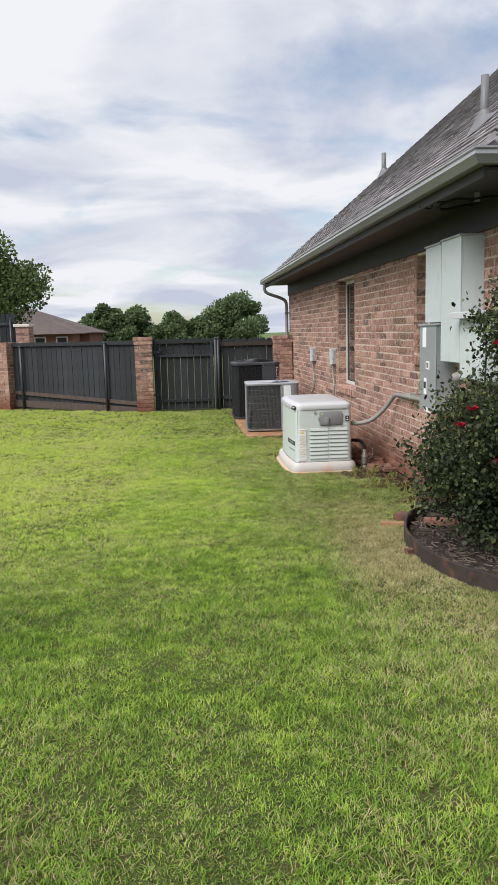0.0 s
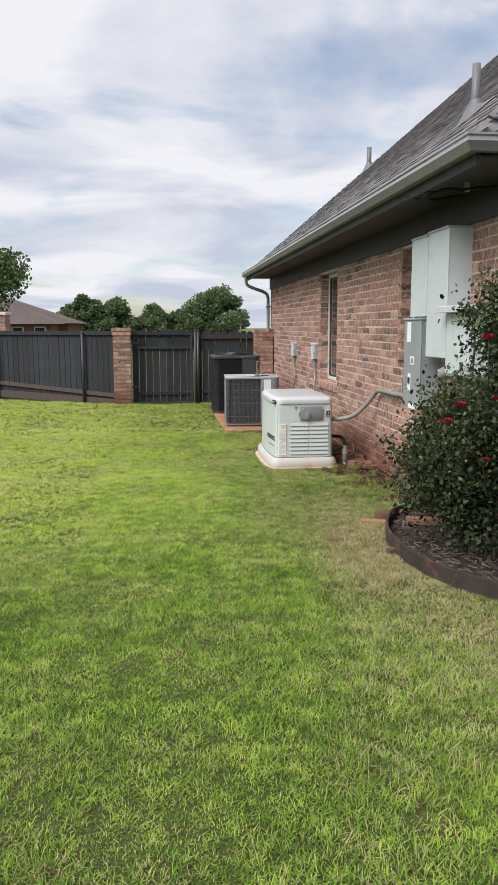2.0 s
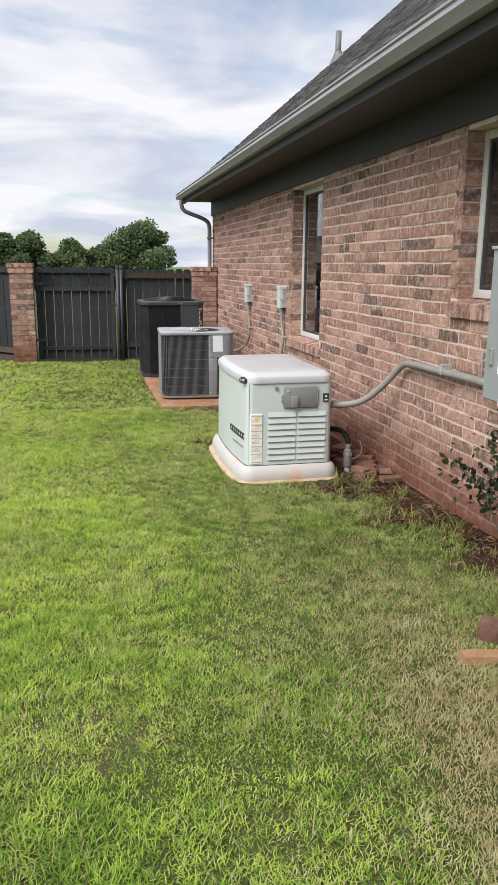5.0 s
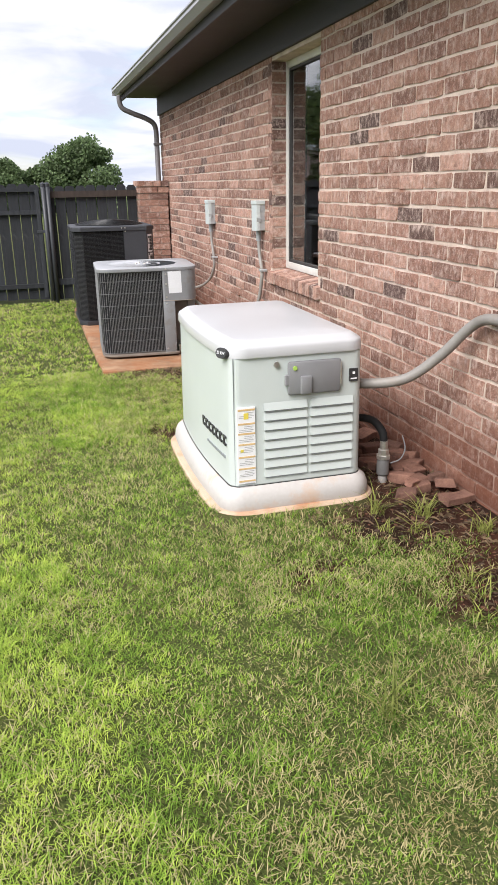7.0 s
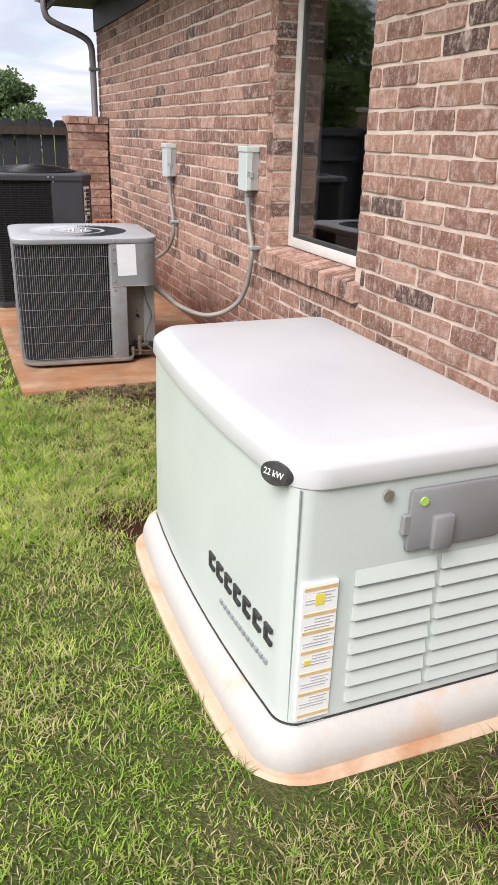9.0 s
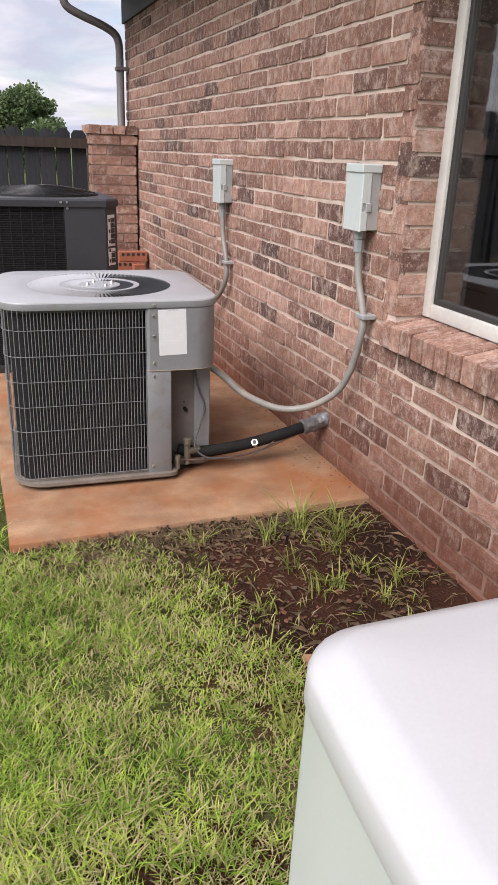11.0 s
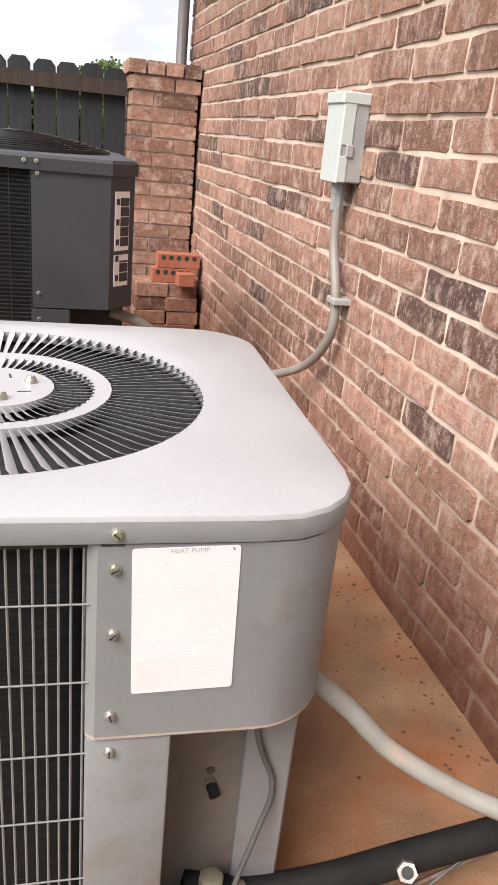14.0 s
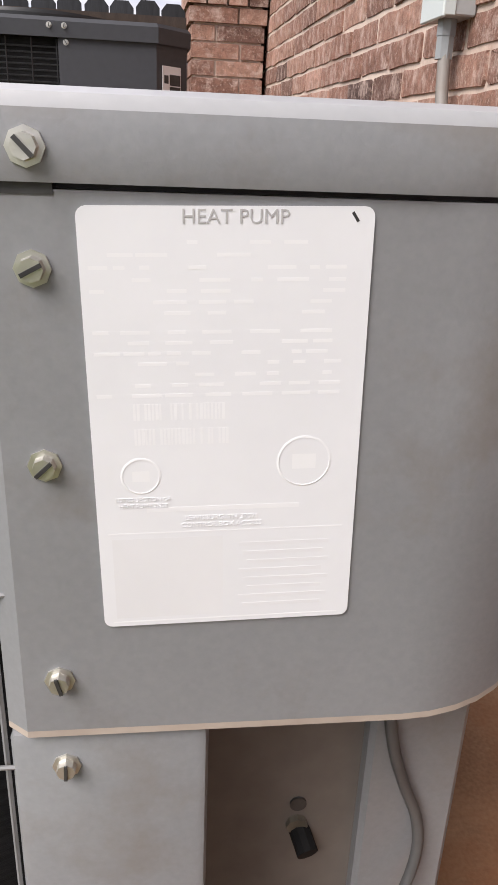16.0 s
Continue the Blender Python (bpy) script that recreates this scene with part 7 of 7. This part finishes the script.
def blades(n, x0, x1, y0, y1, hmin, hmax, width, name, label, seed):
    rnd = np.random.default_rng(seed)
    # tufts: each seed carries a few blades
    m = n // 4
    tx, ty = rnd.uniform(x0, x1, m), rnd.uniform(y0, y1, m)
    ok = ~bare(tx, ty) & (~soil(tx + rnd.normal(size=m) * 0.07, ty + rnd.normal(size=m) * 0.07) | (rnd.random(m) < 0.015))
    tx, ty = tx[ok], ty[ok]
    # thin gaps where the thatch shows, more of them beyond the rose bed
    gap = np.sin(tx * 23 + 4 * np.sin(ty * 9)) * np.cos(ty * 21 + 3 * np.sin(tx * 8)) + 0.5 * np.sin(tx * 47 + ty * 39)
    ok = (gap > -0.30) | (rnd.random(len(tx)) > 0.30 + 0.35 * np.clip((ty - 5.5) / 2, 0, 1) * np.clip((tx + 0.6) / 1.2, 0, 1))
    tx, ty = tx[ok], ty[ok]
    X = np.repeat(tx, 4) + rnd.normal(size=len(tx) * 4) * 0.012
    Y = np.repeat(ty, 4) + rnd.normal(size=len(tx) * 4) * 0.012
    k = len(X)
    a = rnd.uniform(0, 2 * np.pi, k)
    dx, dy = np.cos(a), np.sin(a)
    clump = np.sin(X * 13 + 3 * np.sin(Y * 5)) * np.cos(Y * 11 + 2 * np.sin(X * 7))
    tall = 1 + 0.28 * clump + 0.30 * np.sin(X * 3.1 + 2 * np.sin(Y * 2.3)) * np.cos(Y * 2.9)
    H = rnd.uniform(hmin, hmax, k) * tall
    lean = rnd.uniform(0.25, 1.25, k) * H
    W = width * rnd.uniform(0.7, 1.3, k)
    Z = ground_z(X, Y) - 0.004
    turn = rnd.normal(size=k) * 0.5
    sx, sy = -np.sin(a + turn) * W, np.cos(a + turn) * W
    def at(u, w):
        return np.stack([X + dx * lean * u ** 1.8 + sx * w, Y + dy * lean * u ** 1.8 + sy * w, Z + H * (u - 0.25 * u * u)], -1)
    V = np.stack([at(0.0, 0), at(0.45, 1), at(0.45, -1), at(1.0, 0)], 1)
    dry = rnd.random(k) < patch(X, Y)
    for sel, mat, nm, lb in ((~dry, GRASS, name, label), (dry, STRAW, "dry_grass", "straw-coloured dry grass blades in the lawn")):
        v = V[sel].reshape(-1, 3)
        b = (np.arange(sel.sum()) * 4)[:, None]
        ob = raw_mesh(nm, v, tris=np.concatenate([b + np.array([[0, 2, 1]]), b + np.array([[1, 2, 3]])]), material=mat)
        tagged(ob, lb, "grass", kind="stuff")


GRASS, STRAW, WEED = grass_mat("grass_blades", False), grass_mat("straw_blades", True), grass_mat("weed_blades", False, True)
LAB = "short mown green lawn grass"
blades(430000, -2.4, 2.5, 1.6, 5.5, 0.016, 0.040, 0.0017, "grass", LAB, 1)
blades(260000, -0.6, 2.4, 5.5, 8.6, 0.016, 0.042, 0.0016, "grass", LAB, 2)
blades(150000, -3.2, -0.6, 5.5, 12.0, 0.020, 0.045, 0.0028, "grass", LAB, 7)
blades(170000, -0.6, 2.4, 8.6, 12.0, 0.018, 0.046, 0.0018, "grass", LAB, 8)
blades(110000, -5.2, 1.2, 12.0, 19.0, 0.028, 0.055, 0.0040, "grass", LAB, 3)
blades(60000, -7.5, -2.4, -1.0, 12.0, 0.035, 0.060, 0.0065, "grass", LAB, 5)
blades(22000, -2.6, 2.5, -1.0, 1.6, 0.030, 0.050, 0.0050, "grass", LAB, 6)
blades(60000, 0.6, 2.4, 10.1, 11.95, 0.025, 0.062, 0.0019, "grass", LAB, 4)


def weeds():
    """Coarse tufts near the wall, the slab and the generator."""
    rnd = np.random.default_rng(12)
    rs = random.Random(23)
    for x, y, n, h in ((2.18, 11.72, 46, 0.20), (2.30, 11.60, 34, 0.16), (2.02, 11.66, 22, 0.14), (2.36, 11.74, 20, 0.13), (2.05, 8.55, 34, 0.15), (2.25, 8.45, 40, 0.17), (2.12, 8.30, 24, 0.13), (2.42, 8.2, 26, 0.14), (1.42, 7.15, 26, 0.20), (2.2, 10.75, 26, 0.12), (2.38, 11.25, 26, 0.13), (1.75, 11.70, 20, 0.10), (0.35, 4.15, 20, 0.13), (2.44, 7.4, 24, 0.13), (2.30, 7.2, 24, 0.10)) + tuple((rs.uniform(1.72, 2.45), rs.uniform(10.4, 11.75), rs.randint(12, 26), rs.uniform(0.06, 0.12)) for _ in range(30)) + tuple((rs.uniform(1.95, 2.45), rs.uniform(6.6, 8.6), rs.randint(12, 24), rs.uniform(0.06, 0.11)) for _ in range(16)):
        w = thing("weed_tuft", "coarse green grass tuft growing out of red soil", "grass tuft", pose(x, y, float(ground_z(x, y))), group="weed tufts by the wall")
        a = rnd.uniform(0, 6.283, n)
        H = h * rnd.uniform(0.5, 1.2, n); L = H * rnd.uniform(0.2, 1.3, n); W = 0.0021 * rnd.uniform(0.7, 1.4, n)
        bx, by = rnd.normal(size=n) * 0.02, rnd.normal(size=n) * 0.02
        dx, dy = np.cos(a), np.sin(a)
        f = lambda u, s: np.stack([bx + dx * L * u ** 1.7 - dy * W * s, by + dy * L * u ** 1.7 + dx * W * s, H * (u - 0.35 * u * u) - 0.005], -1)
        V = np.stack([f(0, 1), f(0, -1), f(0.4, 1), f(0.4, -1), f(0.75, 0.7), f(0.75, -0.7), f(1, 0)], 1).reshape(-1, 3)
        b = (np.arange(n) * 7)[:, None]
        raw_mesh("grass_clump", V, np.concatenate([b + np.array([[0, 1, 3, 2]]), b + np.array([[2, 3, 5, 4]])]), b + np.array([[4, 5, 6]]), WEED, w)


weeds()


def litter():
    """Dead stalks and clods on the bare soil."""
    rnd = np.random.default_rng(31)
    n = 9000
    X, Y = rnd.uniform(1.1, 2.56, n), rnd.uniform(6.4, 11.85, n)
    X[:1500], Y[:1500] = rnd.uniform(1.1, 2.3, 1500), 11.84 - np.abs(rnd.normal(size=1500)) * 0.10
    ok = (soil(X + rnd.normal(size=n) * 0.08, Y) | (X > 2.5) | (Y > 11.62)) & ~((X < 2.18) & (Y > 8.7) & (Y < 10.2))
    X, Y = X[ok], Y[ok]
    k = len(X)
    a = rnd.uniform(0, 6.283, k); L = rnd.uniform(0.02, 0.09, k); W = rnd.uniform(0.0007, 0.0016, k)
    Z = ground_z(X, Y) + 0.006
    V = np.stack([np.stack([X + np.cos(a) * L * u - np.sin(a) * W * s, Y + np.sin(a) * L * u + np.cos(a) * W * s, Z + 0.02 * u * (1 - u) * 4 * rnd.random(k)], -1) for u, s in ((0, 1), (0, -1), (0.5, 1), (0.5, -1), (1, 0))], 1).reshape(-1, 3)
    b = (np.arange(k) * 5)[:, None]
    tagged(raw_mesh("dead_stalks", V, b + np.array([[0, 1, 3, 2]]), b + np.array([[2, 3, 4]]), STALK), "dry dead grass stalks scattered on bare soil", "dry grass", kind="stuff")


litter()


def clods():
    """Crumbs of red soil and small dead leaves on the bare strip."""
    rnd = np.random.default_rng(44)
    n = 3800
    X, Y = rnd.uniform(1.05, 2.56, n), rnd.uniform(6.4, 11.85, n)
    ok = (soil(X, Y) | (X > 2.4)) & ~((X < 2.18) & (Y > 8.7) & (Y < 10.2))
    X, Y = X[ok], Y[ok]
    k = len(X)
    s = rnd.uniform(0.003, 0.011, (k, 1)) * np.array([[1.0, 1.0, 0.6]]) * rnd.uniform(0.7, 1.3, (k, 3))
    Z = ground_z(X, Y) + 0.002
    # some washed onto the slab, mostly along the wall
    j = 170
    X = np.concatenate([X, 2.57 - np.abs(rnd.normal(size=j)) * 0.09]); Y = np.concatenate([Y, rnd.uniform(11.92, 13.9, j)])
    Z = np.concatenate([Z, np.full(j, PAD_Z + 0.0005)])
    s = np.concatenate([s, rnd.uniform(0.0015, 0.0055, (j, 1)) * np.array([[1.0, 1.0, 0.35]])])
    k += j
    c = np.stack([X, Y, Z], -1)
    o = np.array([[1, 0, 0], [0, 1, 0], [-1, 0, 0], [0, -1, 0], [0, 0, 1], [0.7, 0.7, 0.4], [-0.7, 0.6, 0.5], [-0.6, -0.7, 0.4], [0.7, -0.6, 0.5]], float)
    V = c[:, None] + (o[None] + rnd.normal(size=(k, 9, 3)) * 0.15) * s[:, None]
    f = np.array([[0, 5, 4], [5, 1, 4], [1, 6, 4], [6, 2, 4], [2, 7, 4], [7, 3, 4], [3, 8, 4], [8, 0, 4], [0, 1, 5], [1, 2, 6], [2, 3, 7], [3, 0, 8]])
    T = (np.arange(k) * 9)[:, None, None] + f[None]
    tagged(raw_mesh("soil_crumbs", V.reshape(-1, 3), tris=T.reshape(-1, 3), material=SOIL), "crumbs of dark red soil on bare strip and slab", "soil", kind="stuff")


clods()


def dead_leaves():
    """Small curled dead leaves lying on the damp soil by the wall."""
    rnd = np.random.default_rng(58)
    n = 700
    X, Y = rnd.uniform(1.6, 2.55, n), rnd.uniform(6.6, 11.82, n)
    ok = (soil(X, Y) | (X > 2.45)) & ~((X < 2.18) & (Y > 8.7) & (Y < 10.2))
    X, Y = X[ok], Y[ok]
    P = np.stack([X, Y, ground_z(X, Y) + 0.006 + 0.006 * rnd.random(len(X))], -1)
    d = rnd.normal(size=(len(X), 3)); d[:, 2] *= 0.15
    V, q, t = leaves_raw(P, d, 0.024, rnd, 1.5)
    V[:, 2] = np.repeat(P[:, 2], 6) + (V[:, 2] - np.repeat(P[:, 2], 6)) * 0.35
    tagged(raw_mesh("dead_leaves", V, q, t, DEAD_LEAF), "small brown dead leaves lying on damp red soil", "dead leaves", kind="stuff")


dead_leaves()

# ---- bricks of the long wall ----
PERIM = 12


def rough_brick(L, h, rnd, back=0.026):
    """A tumbled brick's face: an uneven outline, a slightly bowed front and sides going back into the mortar."""
    c = 0.006
    u = np.array([-L / 2 + c, -L / 6, L / 6, L / 2 - c, L / 2, L / 2, L / 2 - c, L / 6, -L / 6, -L / 2 + c, -L / 2, -L / 2])
    w = np.array([0, 0, 0, 0, c, h - c, h, h, h, h, h - c, c])
    u = u + rnd.normal(size=PERIM) * 0.0026
    w = w + rnd.normal(size=PERIM) * 0.0022
    rear = np.stack([np.full(PERIM, back), u, w], -1)
    front = np.stack([rnd.normal(size=PERIM) * 0.0008 + 0.0012, u * (1 - 0.005 / L), (w - h / 2) * 0.95 + h / 2], -1)
    mid = np.array([[-0.0012, rnd.normal() * 0.01, h / 2]])
    return np.concatenate([rear, front, mid])


K = np.arange(PERIM)
RIM = np.stack([K + PERIM, (K + 1) % PERIM + PERIM, (K + 1) % PERIM, K], -1)
FAN = np.stack([(K + 1) % PERIM + PERIM, K + PERIM, np.full(PERIM, 2 * PERIM)], -1)


def wall_bricks():
    """Running bond on the house wall; those beside the machines are pieces of their own, the rest one mesh."""
    rnd = np.random.default_rng(17)
    shared = {}
    C = []
    count = 0
    z = -0.13
    k = 0
    hb = COURSE - JOINT
    while z + hb <= FRIEZE + 0.03:
        y = Y0 - (BLEN / 2 if k % 2 else 0) + 0.0
        while y < Y1:
            spans = [(max(y, Y0), min(y + BLEN - JOINT, Y1))]
            for w in (WIN1, WIN2):
                if z + hb > w[2] - 0.10 and z < w[3]:
                    cut = []
                    lo, hi = w[0], w[1]
                    if z < w[2]:
                        lo, hi = w[0] - 0.06, w[1] + 0.06
                    for a, b in spans:
                        if b <= lo or a >= hi:
                            cut.append((a, b))
                        else:
                            if a < lo - 0.02: cut.append((a, lo))
                            if b > hi + 0.02: cut.append((hi, b))
                    spans = cut
            for a, b in spans:
                if b - a < 0.015:
                    continue
                out = min(rnd.normal() * 0.0020, 0.0022)
                zz = z + rnd.normal() * 0.0012
                near = 12.0 < (a + b) / 2 < 15.2 and 0.35 < z < 1.75 and count < 300
                if near:
                    key = (round(b - a, 2), count % 5)
                    if key not in shared:
                        o = raw_mesh("brick", rough_brick(b - a, hb, rnd), quads=RIM, tris=FAN, material=BRICK_O, parent=WALL); shared[key] = o.data
                    else:
                        o = new("brick", shared[key]); o.parent = WALL
                    o.location = (WX + out, (a + b) / 2, zz)
                    o.rotation_euler = (rnd.normal() * 0.004, 0, rnd.normal() * 0.006)
                    count += 1
                else:
                    C.append(rough_brick(b - a, hb, rnd) + np.array([WX + out, (a + b) / 2, zz]))
            y += BLEN
        z += COURSE
        k += 1
    s = (np.arange(len(C)) * (2 * PERIM + 1))[:, None, None]
    tagged(raw_mesh("bricks", np.concatenate(C), quads=(s + RIM).reshape(-1, 4), tris=(s + FAN).reshape(-1, 3), material=BRICK_I, parent=WALL), kind="stuff")


wall_bricks()
